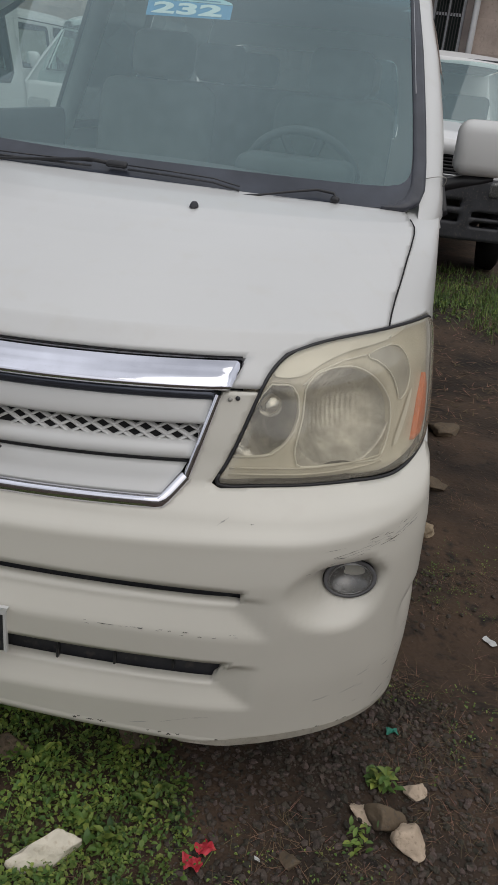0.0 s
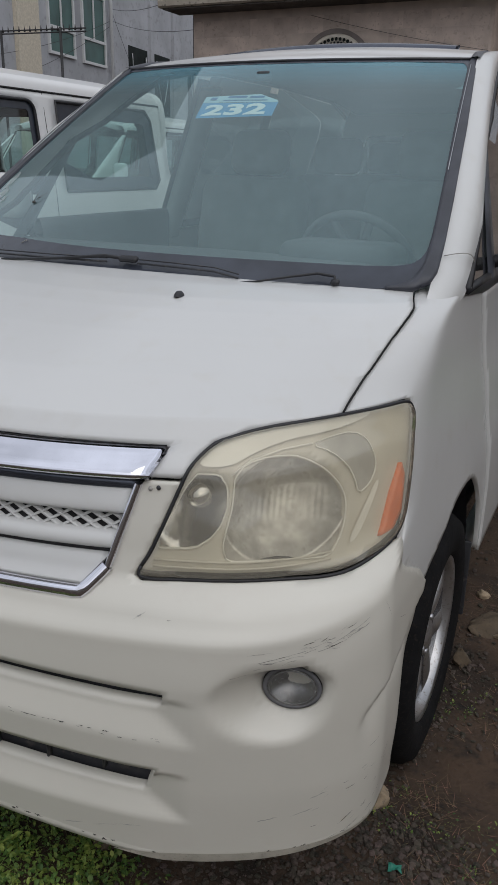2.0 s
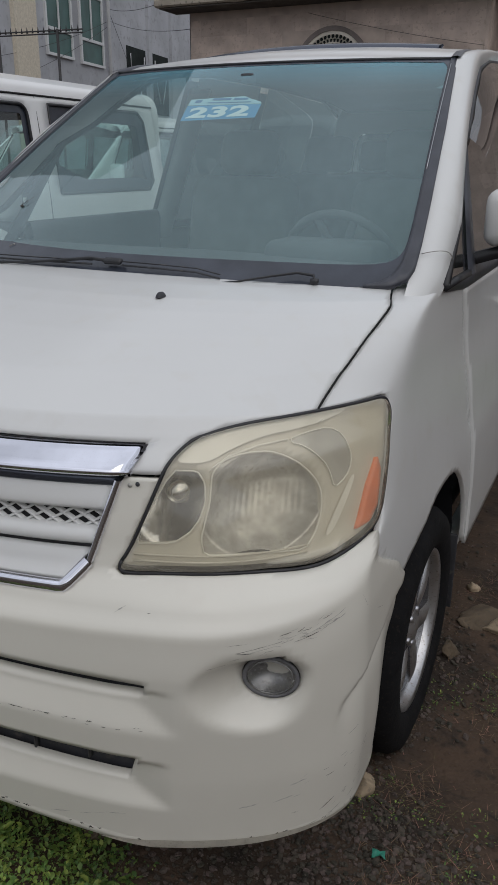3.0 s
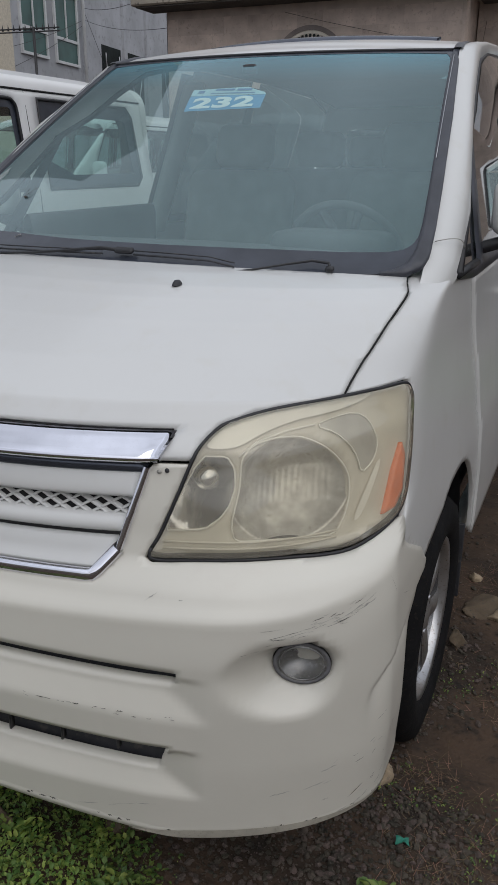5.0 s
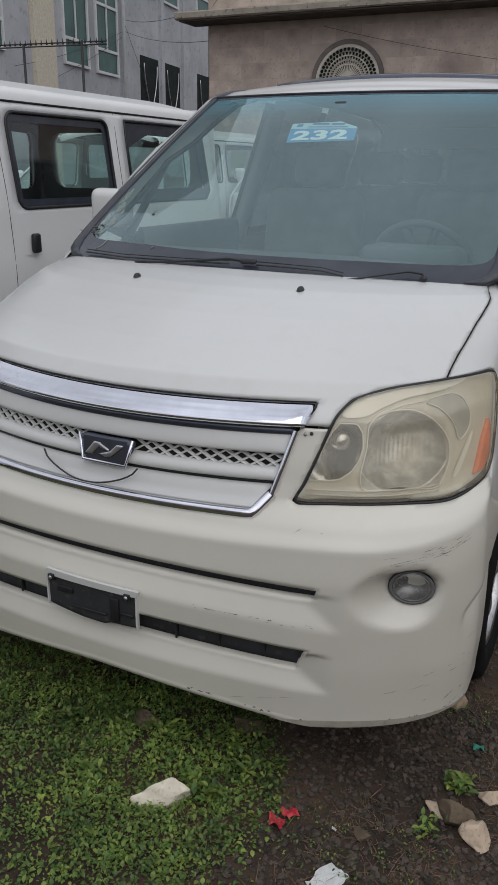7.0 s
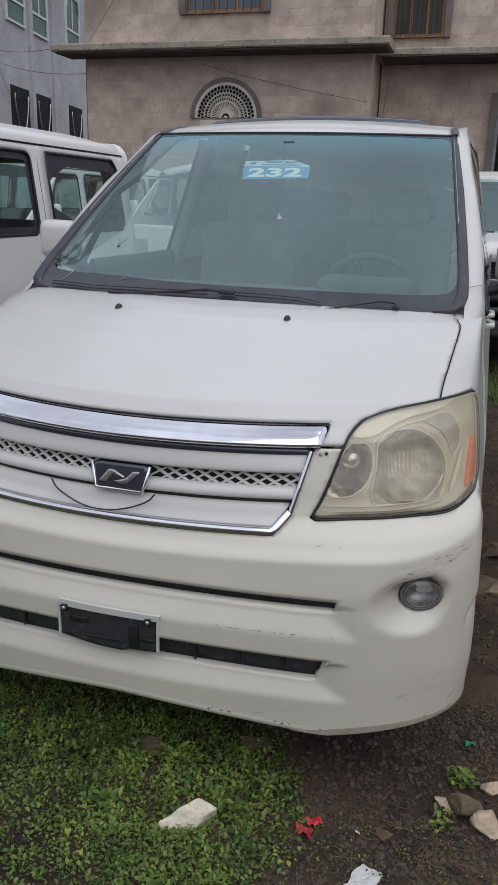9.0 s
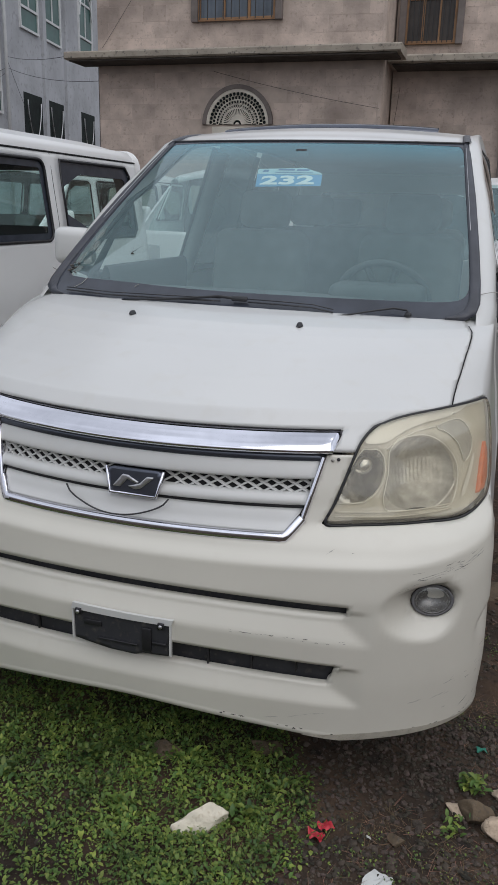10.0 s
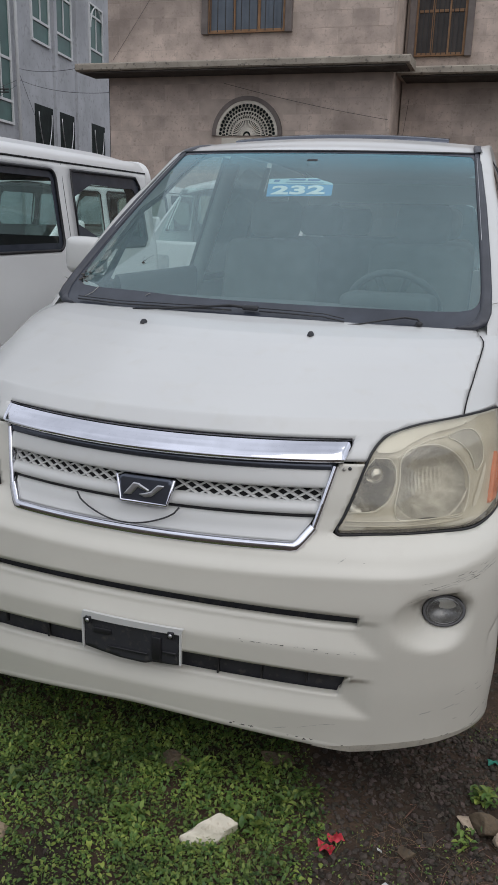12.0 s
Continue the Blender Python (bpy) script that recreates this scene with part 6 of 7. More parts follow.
    for sgn in (1, -1):
        part("roof_edge", loft([[(sgn * x, y, z - (0.05 if y > -0.1 else 0) - 0.28 * (max(0, -3.37 - y) / 0.9) ** 2) for x, z in ((0.768, 1.795), (0.765, 1.83), (0.74, 1.862), (0.70, 1.872), (0.66, 1.87))][::sgn] for y in [-3.87 + 0.12 * k for k in range(32)] + [-0.03]]), VAN_PAINT, v, "white roof edge")
    part("tailgate", patch(lambda x, z: Vector((x, -0.01 - 0.05 * x * x - 0.10 * max(0, z - 1.2), z)), rect(-0.80, 0.35, 0.80, 1.88, 0.12), [rect(-0.66, 1.30, 0.66, 1.745, 0.11)], 0.05, lip=0.03), VAN_PAINT, v, "white tailgate")
    part("rear_window", patch(lambda x, z: Vector((x, -0.02 - 0.05 * x * x - 0.10 * max(0, z - 1.2), z)), rect(-0.66, 1.30, 0.66, 1.745, 0.11), (), 0.15), DARKGLASS, v, "rounded rear window").visible_shadow = False
    part("nose", patch(lambda x, z: Vector((x, -L + 0.10 * (x / 0.8) ** 2 + 0.05 * abs(z - 0.7), z)), rect(-0.82, 0.32, 0.82, 1.10, 0.08), (), 0.06, lip=0.25), VAN_PAINT, v, "white nose")
    part("windscreen", patch(lambda x, z: Vector((x * (1 - 0.10 * (z - 1.08)), -L + 0.15 + 0.12 * x * x + 1.05 * (z - 1.08), z)), rect(-0.74, 1.08, 0.74, 1.80, 0.05), (), 0.1), DARKGLASS, v, "windscreen").visible_shadow = False
    part("bumper", box((0, -L - 0.02, 0.40), (1.68, 0.20, 0.26), 0.06), BLACK, v, "black bumper")
    for sgn in (1, -1):
        part("headlamp", patch(lambda x, z: Vector((x, -L - 0.012 + 0.10 * (x / 0.8) ** 2 + 0.05 * abs(z - 0.7), z)), rect(sgn * 0.62 - 0.15, 0.68, sgn * 0.62 + 0.15, 0.92, 0.04), (), 0.05), FOGGLASS, v, "headlamp")
    part("floor_pan", box((0, -L / 2, 0.42), (1.5, L - 0.5, 0.08)), BLACK, v, "dark floor")
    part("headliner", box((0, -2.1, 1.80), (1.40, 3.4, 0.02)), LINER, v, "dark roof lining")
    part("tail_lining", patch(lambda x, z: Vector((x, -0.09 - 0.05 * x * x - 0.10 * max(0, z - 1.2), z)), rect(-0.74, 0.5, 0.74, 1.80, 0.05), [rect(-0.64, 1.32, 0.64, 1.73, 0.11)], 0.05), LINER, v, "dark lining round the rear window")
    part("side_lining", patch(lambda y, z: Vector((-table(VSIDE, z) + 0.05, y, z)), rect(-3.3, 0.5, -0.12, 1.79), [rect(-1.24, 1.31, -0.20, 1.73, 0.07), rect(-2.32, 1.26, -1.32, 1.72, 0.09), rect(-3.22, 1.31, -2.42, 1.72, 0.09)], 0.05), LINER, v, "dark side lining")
    for sgn in (1, -1):
        part("mirror", box((sgn * 0.98, -4.28, 1.30), (0.16, 0.09, 0.20), 0.04, 3), VAN_PAINT, v, "white door mirror")
        part("mirror_stay", tube([(sgn * 0.80, -4.22, 1.22), (sgn * 0.96, -4.26, 1.26)], 0.015, 6), BLACK, v)
    for y in (-2.3, -3.1):
        part("bench", join(box((0, y, 0.80), (1.2, 0.45, 0.16), 0.05), box((0, y + 0.22, 1.06), (1.2, 0.13, 0.50), 0.05)), FABRIC, v, "dark bench seat")
    v.matrix_basis = pose(*at, 0, 0, turn)
    return v


near_van = van("van", "white passenger van with dark side windows, parked alongside", (-2.62, 4.03, -0.02))
far_van = copy_thing(near_van, pose(-4.82, 10.68, 0, 0, 0, 0))
tagged(far_van, "white van seen through the nearer van's windows")
third = copy_thing(near_van, pose(-3.0, 13.05, 0.06))
tagged(third, "white van at the back of the yard, nose towards the cars")


# ---- white four-by-four with black bumper behind the minivan ----
def offroad(at):
    c = thing("off_roader", "white off-roader with black bumper, facing the yard", "car", (0, 0, 0))
    bow = lambda x: 0.10 * x * x
    part("bonnet", patch(lambda x, y: Vector((x, y + bow(x), 1.17 - 0.06 * x * x - 0.05 * max(0, 0.25 - y) / 0.25 + 0.10 * y)), rect(-0.80, 0.05, 0.80, 1.0, 0.06), (), 0.05, lip=0.10), VAN_PAINT, c, "white bonnet")
    part("front_panel", patch(lambda x, z: Vector((x, 0.03 + bow(x), z)), rect(-0.82, 0.80, 0.82, 1.13, 0.05), [rect(-0.45, 0.86, 0.45, 1.02, 0.03)], 0.05, lip=0.05), VAN_PAINT, c, "white front panel")
    part("grille", join(*[box((0, 0.07, 0.875 + 0.028 * k), (0.92, 0.02, 0.014)) for k in range(6)]), BLACK, c, "black grille bars")
    bp = part("bumper", patch(lambda x, z: Vector((x, -0.14 + 0.14 * x * x + 0.25 * max(0, abs(x) - 0.75), z)), rect(-0.88, 0.36, 0.88, 0.86, 0.06), [rect(-0.36, 0.50, 0.36, 0.57), rect(-0.36, 0.62, 0.36, 0.68), rect(0.46, 0.47, 0.72, 0.52), rect(0.46, 0.55, 0.72, 0.60), rect(-0.72, 0.47, -0.46, 0.52), rect(-0.72, 0.55, -0.46, 0.60)], 0.03, lip=0.12), DUSTY, c, "dark bumper with cooling slots")
    for sgn in (1, -1):
        hl = part("headlamp", patch(lambda x, z: Vector((x, -0.10 + 0.14 * x * x, z)), rect(sgn * 0.66 - 0.10, 0.73, sgn * 0.66 + 0.10, 0.85, 0.02), (), 0.03, lift=0.05, lip=0.04), FOGGLASS, c, "clear lamp in a black frame")
        part("bowl", box((sgn * 0.66, -0.02, 0.79), (0.18, 0.02, 0.10)), REFLECT, hl)
        S = (lambda shape: shape) if sgn > 0 else flipx
        part("side_panel", S(patch(lambda y, z: Vector((0.86 - 0.03 * abs(z - 0.8), y, z)), [(0.05, 0.75), (0.6, 0.75), (1.2, 0.4), (3.4, 0.4), (4.3, 0.5), (4.3, 1.2), (1.0, 1.2), (0.1, 1.1)], (), 0.08, lip=0.03)), VAN_PAINT, c, "white flank")
        part("pillar", S(tube([(0.74, 0.98, 1.24), (0.66, 1.62, 1.80), (0.64, 2.2, 1.86), (0.64, 4.2, 1.84)], 0.04, 8)), VAN_PAINT, c, "white pillar")
        g = part("side_window", S(patch(lambda y, z: Vector((0.80 - 0.25 * (z - 1.2), y, z)), [(1.1, 1.2), (4.2, 1.2), (4.1, 1.76), (1.7, 1.76)], (), 0.1)), PRIVACY, c, "dark side window")
        for y in (0.75, 3.4):
            m = Matrix.Translation((sgn * 0.74, y, 0.34)) @ Matrix.Rotation(sgn * math.pi / 2, 4, "Y")
            w = part("wheel", lathe([(0.0001, 0.04), (0.19, 0.06)], 24, m), SATIN, c, "wheel")
            part("tyre", lathe([(0.19, -0.1), (0.34, -0.08), (0.35, 0.07), (0.30, 0.1), (0.19, 0.09)], 32, m), RUBBER, w, "black tyre")
    ws = part("windscreen", patch(lambda x, z: Vector((x * (1 - 0.16 * (z - 1.24) / 0.58), 0.86 + 0.14 * x * x + 1.05 * (z - 1.24), z)), rect(-0.76, 1.24, 0.76, 1.80, 0.05), (), 0.08), SCREEN, c, "grey windscreen")
    ws.visible_shadow = False
    part("screen_rubber", tube([(x * (1 - 0.16 * (z - 1.24) / 0.58), 0.855 + 0.14 * x * x + 1.05 * (z - 1.24), z + 0.004) for x, z in rect(-0.76, 1.24, 0.76, 1.80, 0.05) + [(0.71, 1.24)]], 0.016, 6), BLACK, c, "black screen rubber")
    for x in (-0.45, 0.15):
        part("wiper", tube([(x, 0.84, 1.235), (x + 0.45, 0.885, 1.265)], 0.009, 6), BLACK, c, "black wiper")
    part("roof", patch(lambda x, y: Vector((x, y, 1.885 - 0.07 * x * x - 0.08 * max(0, 1.9 - y) / 0.5)), [(-0.64, 1.50), (0, 1.42), (0.64, 1.50), (0.68, 4.3), (-0.68, 4.3)], (), 0.08, lip=0.05), VAN_PAINT, c, "white roof")
    part("cabin", join(box((0, 2.4, 0.75), (1.5, 3.4, 0.7), 0.05), box((-0.35, 2.3, 1.25), (0.5, 0.2, 0.5), 0.06), box((0.35, 2.3, 1.25), (0.5, 0.2, 0.5), 0.06)), LINER, c, "grey cabin and seats")
    part("tailgate", patch(lambda x, z: Vector((x * (1 - 0.2 * max(0, z - 1.2)), 4.28, z)), rect(-0.82, 0.45, 0.82, 1.83, 0.08), (), 0.08, lip=0.02), VAN_PAINT, c, "white tailgate")
    part("headliner", box((0, 2.9, 1.76), (1.2, 2.6, 0.02)), LINER, c, "dark roof lining")
    c.matrix_basis = pose(*at)
    return c


offroad((0.84, 6.05, 0.0))


# ---- what lies on the ground ----
def on_ground(x, y, up=0.0):
    return (x, y, ground_z(x, y) + up)


rock("stone", on_ground(0.262, -0.205, 0.012), (0.064, 0.036, 0.044), CHALK, "pale whitewashed broken stone among the weeds", 1.3, "", 32)
rock("stone", on_ground(0.985, 0.185, 0.008), (0.030, 0.024, 0.018), SANDROCK, "small rounded sandy pebble on the gravel", 2.1, "", 10)
rock("stone", on_ground(0.965, 0.055, 0.004), (0.048, 0.036, 0.030), SANDROCK, "broken pinkish cream stone lying on the gravel", 3.7, "", -50)
rock("stone", on_ground(0.912, 0.088, 0.010), (0.044, 0.032, 0.034), GREYROCK, "dark brown stone leaning on a cream one", 4.4, "", -15)
rock("stone", on_ground(0.885, 0.105, 0.002), (0.062, 0.032, 0.022), SANDROCK, "flat cream stone behind a brown one", 5.9, "", -12)
rock("stone", on_ground(0.815, 0.56, 0.015), (0.055, 0.045, 0.036), TANROCK, "tan stone beside the front wheel", 6.2, "", 15)
rock("stone", on_ground(0.94, 1.60, 0.005), (0.09, 0.08, 0.022), GREYROCK, "flat grey-brown stone in the track", 7.5, "", 40)
rock("stone", on_ground(1.01, 1.53, 0.01), (0.05, 0.045, 0.03), TANROCK, "tan stone in the track", 8.1, "", 5)
rock("stone", on_ground(0.875, 1.785, 0.006), (0.03, 0.026, 0.02), TANROCK, "small tan stone in the track", 8.8, "", 70)
rock("stone", on_ground(0.885, 1.31, 0.010), (0.034, 0.03, 0.036), GREYROCK, "grey stone beside the wheel", 9.3, "", 30)
rock("stone", on_ground(1.02, 1.95, 0.01), (0.09, 0.06, 0.035), GREYROCK, "dull stone in the track", 9.9, "", 10)
rock("stone", on_ground(1.12, 2.6, 0.01), (0.10, 0.07, 0.035), GREYROCK, "flat dull stone in the track", 10.4, "", 60)
rock("stone", on_ground(0.07, 0.02, 0.01), (0.045, 0.03, 0.02), GREYROCK, "brown stone among the weeds", 11.2, "", 0)
rock("stone", on_ground(-0.235, -0.37, 0.01), (0.035, 0.03, 0.02), TANROCK, "yellowish stone at the edge of the weeds", 12.5, "", 0)
rock("stone", on_ground(0.335, 0.13, 0.006), (0.045, 0.035, 0.018), GREYROCK, "brown clod in the shade of the bumper", 13.7, "", 0)
rock("stone", on_ground(0.727, -0.062, 0.006), (0.022, 0.02, 0.012), GREYROCK, "small dark stone on the gravel", 14.2, "", 0)


def crumple(name, at, w, d, material, label, seed, lift=0.02, turn=0.0):
    rows_ = []
    for j in range(9):
        rows_.append([])
        for i in range(9):
            x, y = (i / 8 - 0.5) * w, (j / 8 - 0.5) * d
            q = Vector((x * 60, y * 60, seed))
            c, s_ = math.cos(radians(turn)), math.sin(radians(turn))
            px, py = at[0] + x * c - y * s_ + 0.006 * noise.noise(q), at[1] + x * s_ + y * c + 0.006 * noise.noise(q + Vector((9, 0, 0)))
            rows_[-1].append((px, py, ground_z(px, py) + 0.006 + lift * abs(noise.noise(q * 0.7 + Vector((0, 4, 0)))) * 1.6))
    return tagged(part(name, loft(rows_), material, None, "", False), label, "litter")


crumple("wrapper", (0.540, -0.140), 0.038, 0.036, REDPAPER, "crumpled red wrapper on the gravel", 3.3, 0.03, 20)
crumple("wrapper", (0.556, -0.098), 0.032, 0.035, REDPAPER, "torn red wrapper scrap on the gravel", 7.1, 0.02, -30)
crumple("paper_scrap", (0.700, -0.225), 0.055, 0.085, WHITEPAPER, "folded pale paper scrap on the ground", 5.2, 0.012, -25)
crumple("plastic_scrap", (0.922, 0.362), 0.030, 0.022, GREENSCRAP, "small green plastic scrap on the gravel", 8.4, 0.012, 10)
crumple("paper_scrap", (0.66, -0.08), 0.014, 0.008, WHITEPAPER, "tiny white paper scrap on the gravel", 2.4, 0.004, 10)
crumple("paper_scrap", (1.22, 0.92), 0.02, 0.05, WHITEPAPER, "pale paper strip in the track", 4.9, 0.012, 40)

# gravel
rng = random.Random(4)
gv, gf = [], []
bm = bmesh.new()
bmesh.ops.create_icosphere(bm, subdivisions=1, radius=1)
pebbles = []
base_v, base_f = of_bm(bm)
for k in range(5):
    pebbles.append([Vector(v) * rng.uniform(0.72, 1.15) for v in base_v])
for k in range(34000):
    x = rng.gauss(0.85, 0.42) if rng.random() < 0.85 else rng.uniform(-1.2, 0.3)
    y = rng.gauss(0.7, 0.9) if rng.random() < 0.5 else rng.uniform(-0.45, 0.55)
    dens = noise.noise(Vector((x * 2.0, y * 2.0, 7))) + 0.35 * step_up(0.3, 0.6, x) - 0.25 * step_up(0.9, 1.2, y) - 0.35 * step_up(1.0, 1.25, x) - 0.2 * step_up(0.3, 0.6, y) * step_up(0.8, 1.0, x)
    if dens + rng.uniform(-0.35, 0.35) < 0.14:
        continue
    r = 0.0018 + 0.0085 * rng.random() ** 3.5
    m = Matrix.Translation((x, y, ground_z(x, y) + r * 0.25)) @ Euler((rng.uniform(-0.5, 0.5), rng.uniform(-0.5, 0.5), rng.uniform(0, 6.3))).to_matrix().to_4x4() @ Matrix.Diagonal((r * rng.uniform(0.8, 1.5), r, r * rng.uniform(0.45, 0.8), 1))
    n0 = len(gv)
    gv += [tuple(m @ v) for v in pebbles[k % 5]]
    gf += [tuple(i + n0 for i in q) for q in base_f]
tagged(part("gravel", (gv, gf), GRAVEL, None, "", False), "loose dark gravel strewn over the soil", "gravel", kind="stuff")

# weeds: many small leaves on short stalks
def leaf(at, yaw, pitch, length, width, fold):
    c, s_ = math.cos(yaw), math.sin(yaw)
    cp, sp = math.cos(pitch), math.sin(pitch)
    pts = []
    for u, w, h in ((0, 0, 0), (0.35, 0.8, 0.10), (0.72, 0.72, 0.08), (1.0, 0, -0.08)):
        for q in ((0,) if w == 0 else (1, 0, -1)):
            lx, ly, lz = u * length, q * w * width, (h + (fold * abs(q) * w)) * length
            ax, az = lx * cp - lz * sp, lx * sp + lz * cp
            pts.append((at[0] + ax * c - ly * s_, at[1] + ax * s_ + ly * c, at[2] + az))
    return pts, [(0, 2, 1), (0, 3, 2), (1, 2, 5, 4), (2, 3, 6, 5), (4, 5, 7), (5, 6, 7)]


def weeds(count, place, seed, size=(0.008, 0.018)):
    r = random.Random(seed)
    v, f = [], []
    for _ in range(count):
        x, y = place(r)
        if x is None:
            continue
        z = ground_z(x, y)
        tall = r.uniform(0.004, 0.028)
        for k in range(r.randint(4, 8)):
            at = (x + r.uniform(-0.018, 0.018), y + r.uniform(-0.018, 0.018), z + tall * r.uniform(0.2, 1.0))
            ln = size[0] + (size[1] - size[0]) * r.random() ** 1.8
            p, q = leaf(at, r.uniform(0, 6.28), r.uniform(-0.3, 1.1), ln, ln * r.uniform(0.24, 0.44), r.uniform(0.0, 0.18))
            n0 = len(v)
            v += p
            f += [tuple(i + n0 for i in g) for g in q]
    return v, f


def weed_place(r):
    x, y = r.uniform(-2.3, 0.72), r.uniform(-1.9, 1.0)
    d = 0.85 * (1 - step_up(0.34, 0.58, x + 0.10 * noise.noise(Vector((x * 3, y * 3, 2))))) + 0.45 * noise.noise(Vector((x * 2.6, y * 2.6, 11))) - 0.62 * step_up(-0.06, 0.35, y) - 0.05
    wob = 0.35 * noise.noise(Vector((x * 1.7, y * 1.7, 5)))
    d *= step_up(-2.2, -1.5, x + wob) * step_up(-1.75, -0.95, y + wob) * (1 - step_up(0.7, 1.0, y))
    d *= (1 - 0.6 * step_up(0.46, 0.56, x)) * (0.35 + 0.65 * step_up(-0.48, -0.22, y + 0.6 * wob))
    return (x, y) if r.random() < d else (None, None)


tagged(part("weeds", weeds(86000, weed_place, 21, (0.004, 0.018)), LEAF, None, "", True), "low green weeds covering the soil", "weeds", kind="stuff")


def weed_place_far(r):
    x, y = r.uniform(-0.2, 3.4), r.uniform(3.9, 6.6)
    d = 0.9 * step_up(4.3, 5.2, y + 0.5 * noise.noise(Vector((x * 1.5, y * 1.5, 2)))) * (1 - 0.7 * step_up(5.4, 6.0, y))
    return (x, y) if r.random() < d else (None, None)


tagged(part("weeds", weeds(2600, weed_place_far, 22, (0.015, 0.03)), LEAF, None, "", True), "grass and weeds along the back of the yard", "weeds", kind="stuff")


def weed_place_sparse(r):
    x, y = r.uniform(0.4, 1.9), r.uniform(-0.6, 1.5)
    return (x, y) if noise.noise(Vector((x * 3.1, y * 3.1, 31))) > 0.12 and r.random() < 0.6 else (None, None)


tagged(part("weeds", weeds(2600, weed_place_sparse, 23, (0.004, 0.010)), LEAF, None, "", True), "scattered small weeds on the gravel", "weeds", kind="stuff")


def dock(at, seed, leaves=16, size=0.05):
    r = random.Random(seed)
    v, f = [], []
    for k in range(leaves):
        a = r.uniform(0, 6.28)
        ln = size * r.uniform(0.6, 1.1)
        p, q = leaf((at[0] + r.gauss(0, 0.016), at[1] + r.gauss(0, 0.016), at[2] + 0.004 + r.random() * 0.028), a, r.uniform(0.1, 1.0), ln, ln * 0.27, 0.1)
        n0 = len(v)
        v += p
        f += [tuple(i + n0 for i in g) for g in q]
    return tagged(part("weed_plant", (v, f), LEAF), "leafy green weed plant growing from the gravel", "plant", "weed plants")


for k, (x, y, n_, s_) in enumerate(((0.90, 0.185, 20, 0.055), (0.86, 0.02, 12, 0.035), (0.30, -0.12, 14, 0.05), (0.42, -0.02, 12, 0.045), (0.16, 0.0, 12, 0.045), (-0.12, -0.05, 14, 0.05), (0.36, -0.16, 12, 0.05), (0.05, -0.22, 14, 0.05), (-0.3, -0.2, 14, 0.05), (1.42, 0.35, 10, 0.04))):
    dock(on_ground(x, y), 40 + k, int(n_ * 2.4), s_ * 0.62)

# grass blades and dry straw
def blades(count, place, seed, length, lean, r0=0.0011):
    r = random.Random(seed)
    v, f = [], []
    for _ in range(count):
        x, y = place(r)
        if x is None:
            continue
        z, a = ground_z(x, y), r.uniform(0, 6.28)
        ln, le = r.uniform(*length), r.uniform(*lean)
        c, s_ = math.cos(a), math.sin(a)
        n0 = len(v)
        for i in range(4):
            u = i / 3
            w = r0 * (1 - u * 0.85)
            hx, hz = ln * u * le, ln * (u * (1 - le) + 0.0) * (1 - 0.3 * u * le) + 0.002
            v += [(x + hx * c - w * s_, y + hx * s_ + w * c, z + hz), (x + hx * c + w * s_, y + hx * s_ - w * c, z + hz)]
            if i:
                b = n0 + 2 * i
                f.append((b - 2, b - 1, b + 1, b))
    return v, f


tagged(part("grass", blades(15000, weed_place, 31, (0.025, 0.075), (0.1, 0.8), 0.0013), BLADE), "thin green grass blades among the weeds", "grass", kind="stuff")
tagged(part("grass", blades(26000, weed_place_far, 32, (0.05, 0.14), (0.1, 0.8), 0.004), BLADE), "green grass at the back of the yard", "grass", kind="stuff")
tufts = [(rng.uniform(0.85, 1.6), rng.uniform(-0.3, 1.9)) for _ in range(26)] + [(rng.uniform(0.3, 0.9), rng.uniform(-0.5, 0.1)) for _ in range(8)]


def litter_place(r):
    x, y = r.uniform(0.55, 2.0), r.uniform(-0.7, 2.8)
    d = 0.5 + 0.9 * noise.noise(Vector((x * 3.3, y * 3.3, 17))) - 0.5 * (1 - step_up(0.6, 0.95, x))
    return (x, y) if r.random() < d else (None, None)


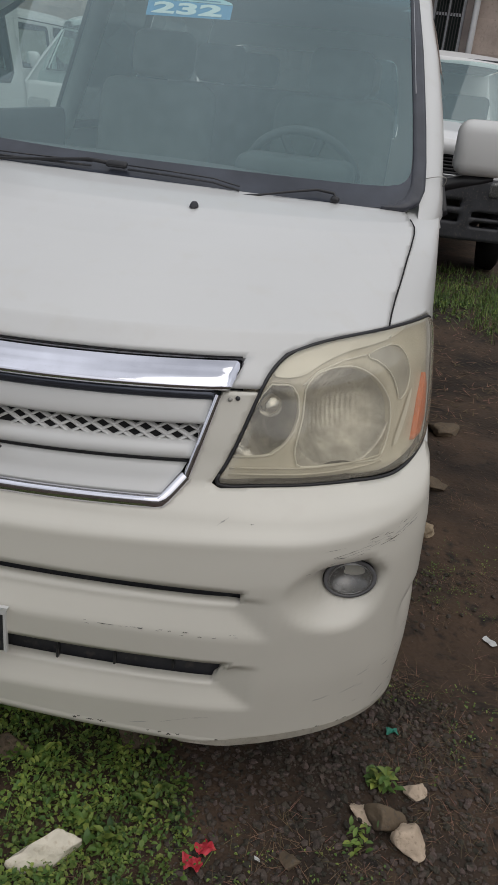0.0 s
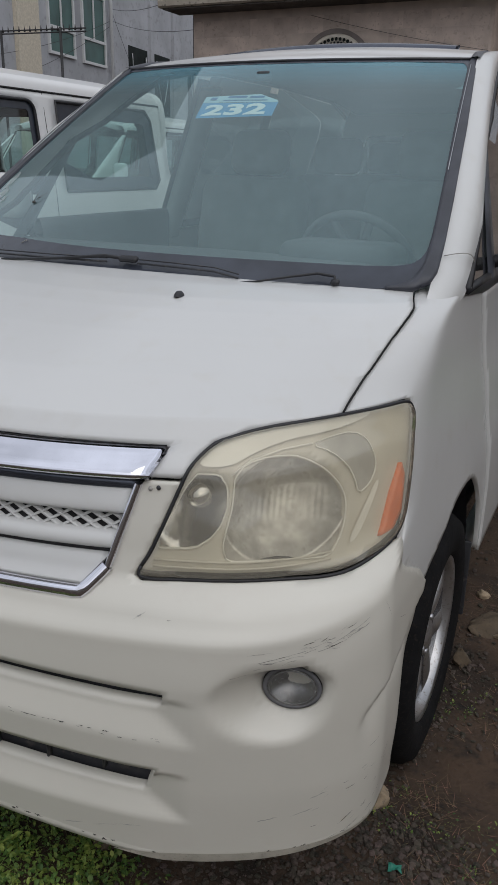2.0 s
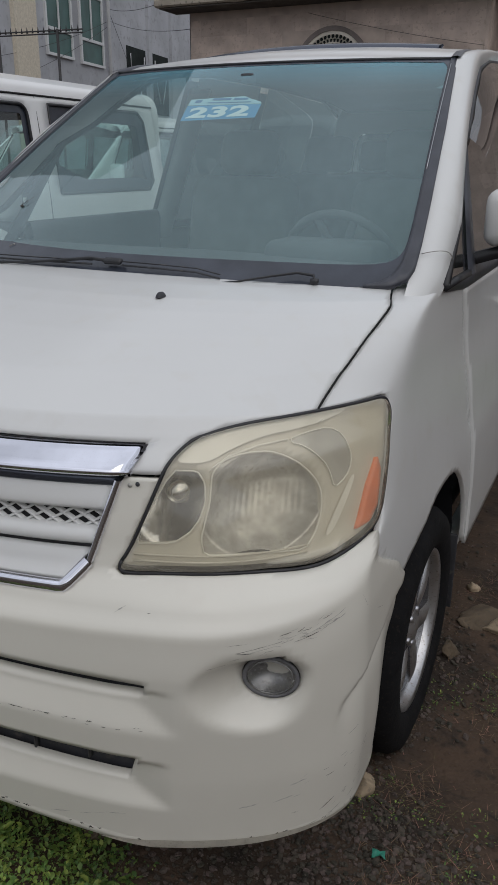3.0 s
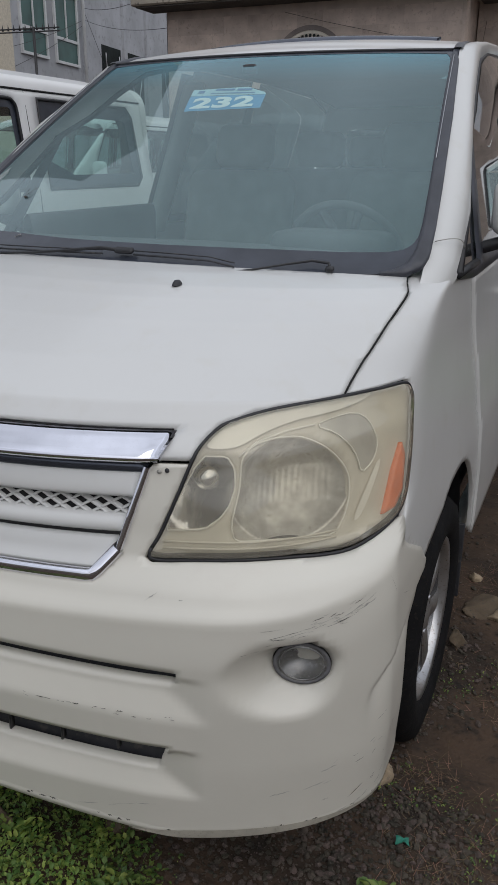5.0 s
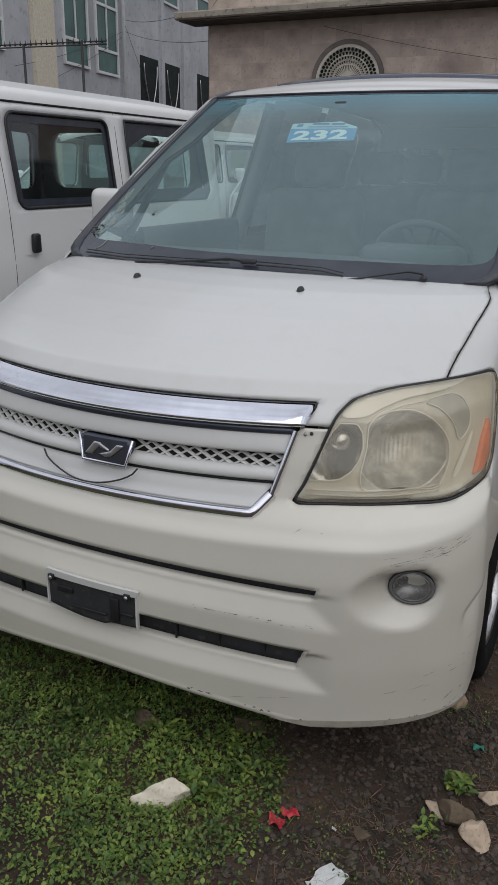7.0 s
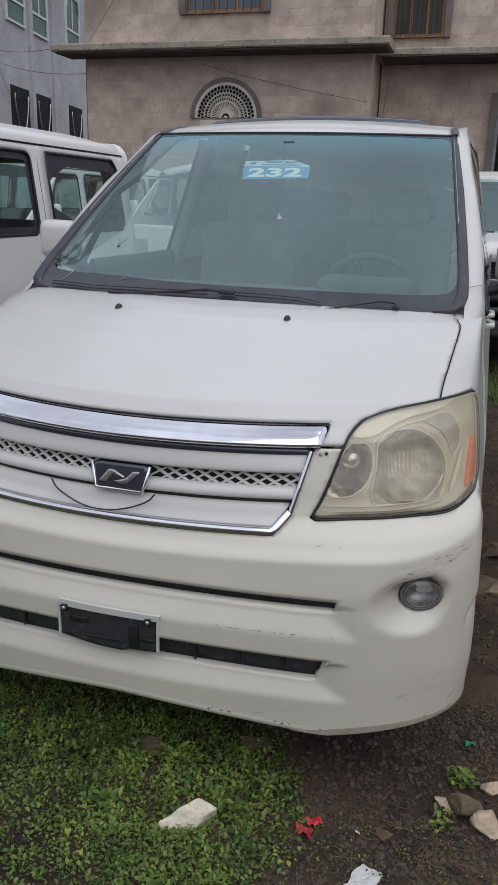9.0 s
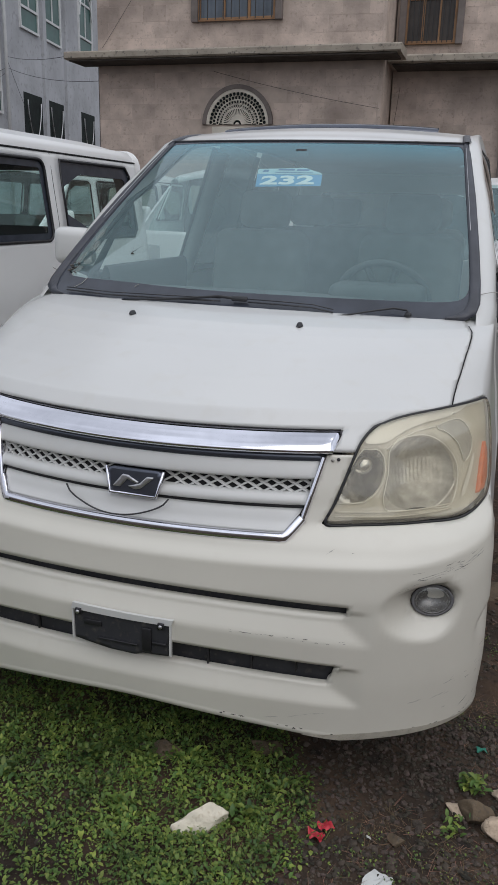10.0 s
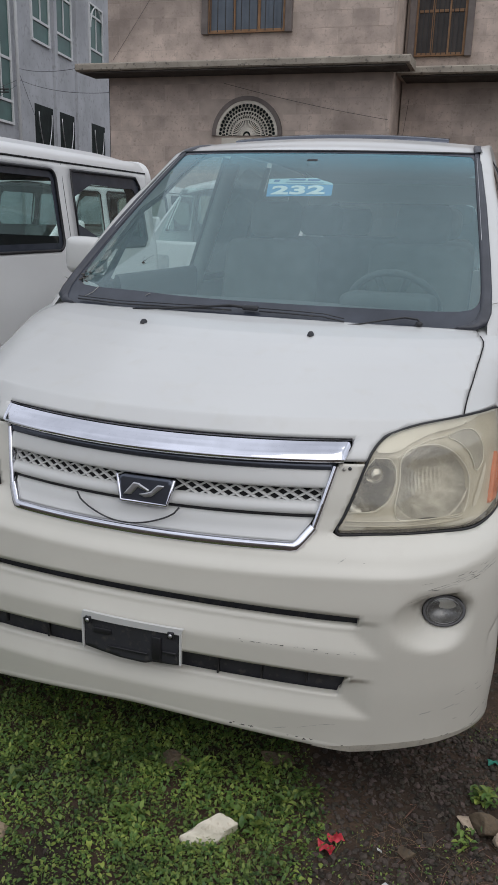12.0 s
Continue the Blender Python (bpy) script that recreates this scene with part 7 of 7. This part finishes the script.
def litter_far(r):
    x, y = r.uniform(0.6, 3.0), r.uniform(2.6, 4.9)
    return (x, y) if r.random() < 0.5 + 0.8 * noise.noise(Vector((x * 2.0, y * 2.0, 19))) else (None, None)


tagged(part("straw", blades(6500, litter_place, 35, (0.012, 0.05), (0.7, 0.98), 0.0007), STRAW), "dry stalks and litter on the bare soil", "straw", kind="stuff")
tagged(part("straw", blades(5000, litter_far, 36, (0.03, 0.10), (0.7, 0.98), 0.003), STRAW), "dry straw at the back of the yard", "straw", kind="stuff")


def straw_place(r):
    cx, cy = r.choice(tufts)
    return cx + r.gauss(0, 0.05), cy + r.gauss(0, 0.05)


tagged(part("straw", blades(2600, straw_place, 33, (0.02, 0.07), (0.6, 0.97), 0.0007), STRAW), "dry straw strewn over the bare soil", "straw", kind="stuff")

# ---- blocks of the stone house ----
def wall_blocks(x0, x1, z0, z1, y, skip, name="stone_block"):
    w, h = 0.62, 0.36
    full = mesh_of(name, *box((0, 0, 0), (w - 0.006, 0.10, h - 0.006)), STONE, False)
    r = random.Random(int(x0 * 10) + 77)
    for j in range(int((z1 - z0) / h)):
        z = z0 + (j + 0.5) * h
        x = x0 + w / 2 - (j % 2) * w / 2
        while x - w / 2 < x1 - 0.05:
            lo, hi = max(x - w / 2, x0), min(x + w / 2, x1)
            if hi - lo > 0.08 and not any(a < (lo + hi) / 2 < c and b < z < d for a, b, c, d in skip):
                ob = hang(new(name, full), house)
                ob.location = ((lo + hi) / 2, y + r.uniform(-0.0015, 0.0015), z)
                ob.matrix_basis = Matrix.Translation(ob.location) @ Matrix.Diagonal(((hi - lo - 0.012) / (w - 0.012), 1, 1, 1))
            x += w


wall_blocks(-9.45, -2.3, 2.46, 4.80, WALL_Y + 0.034, [(-6.7, 0, -4.75, 4.2)])
wall_blocks(-9.45, -2.3, 5.04, 6.9, WALL_Y + 0.034, [(-6.75, 5.7, -4.75, 9)])
wall_blocks(-2.2, 3.6, 2.46, 4.80, RECESS_Y + 0.034, [(0.66, 2.2, 1.5, 4.1)])
wall_blocks(-2.2, 1.6, 5.04, 6.5, RECESS_Y + 0.034, [(-2.12, 5.3, -0.78, 8)])
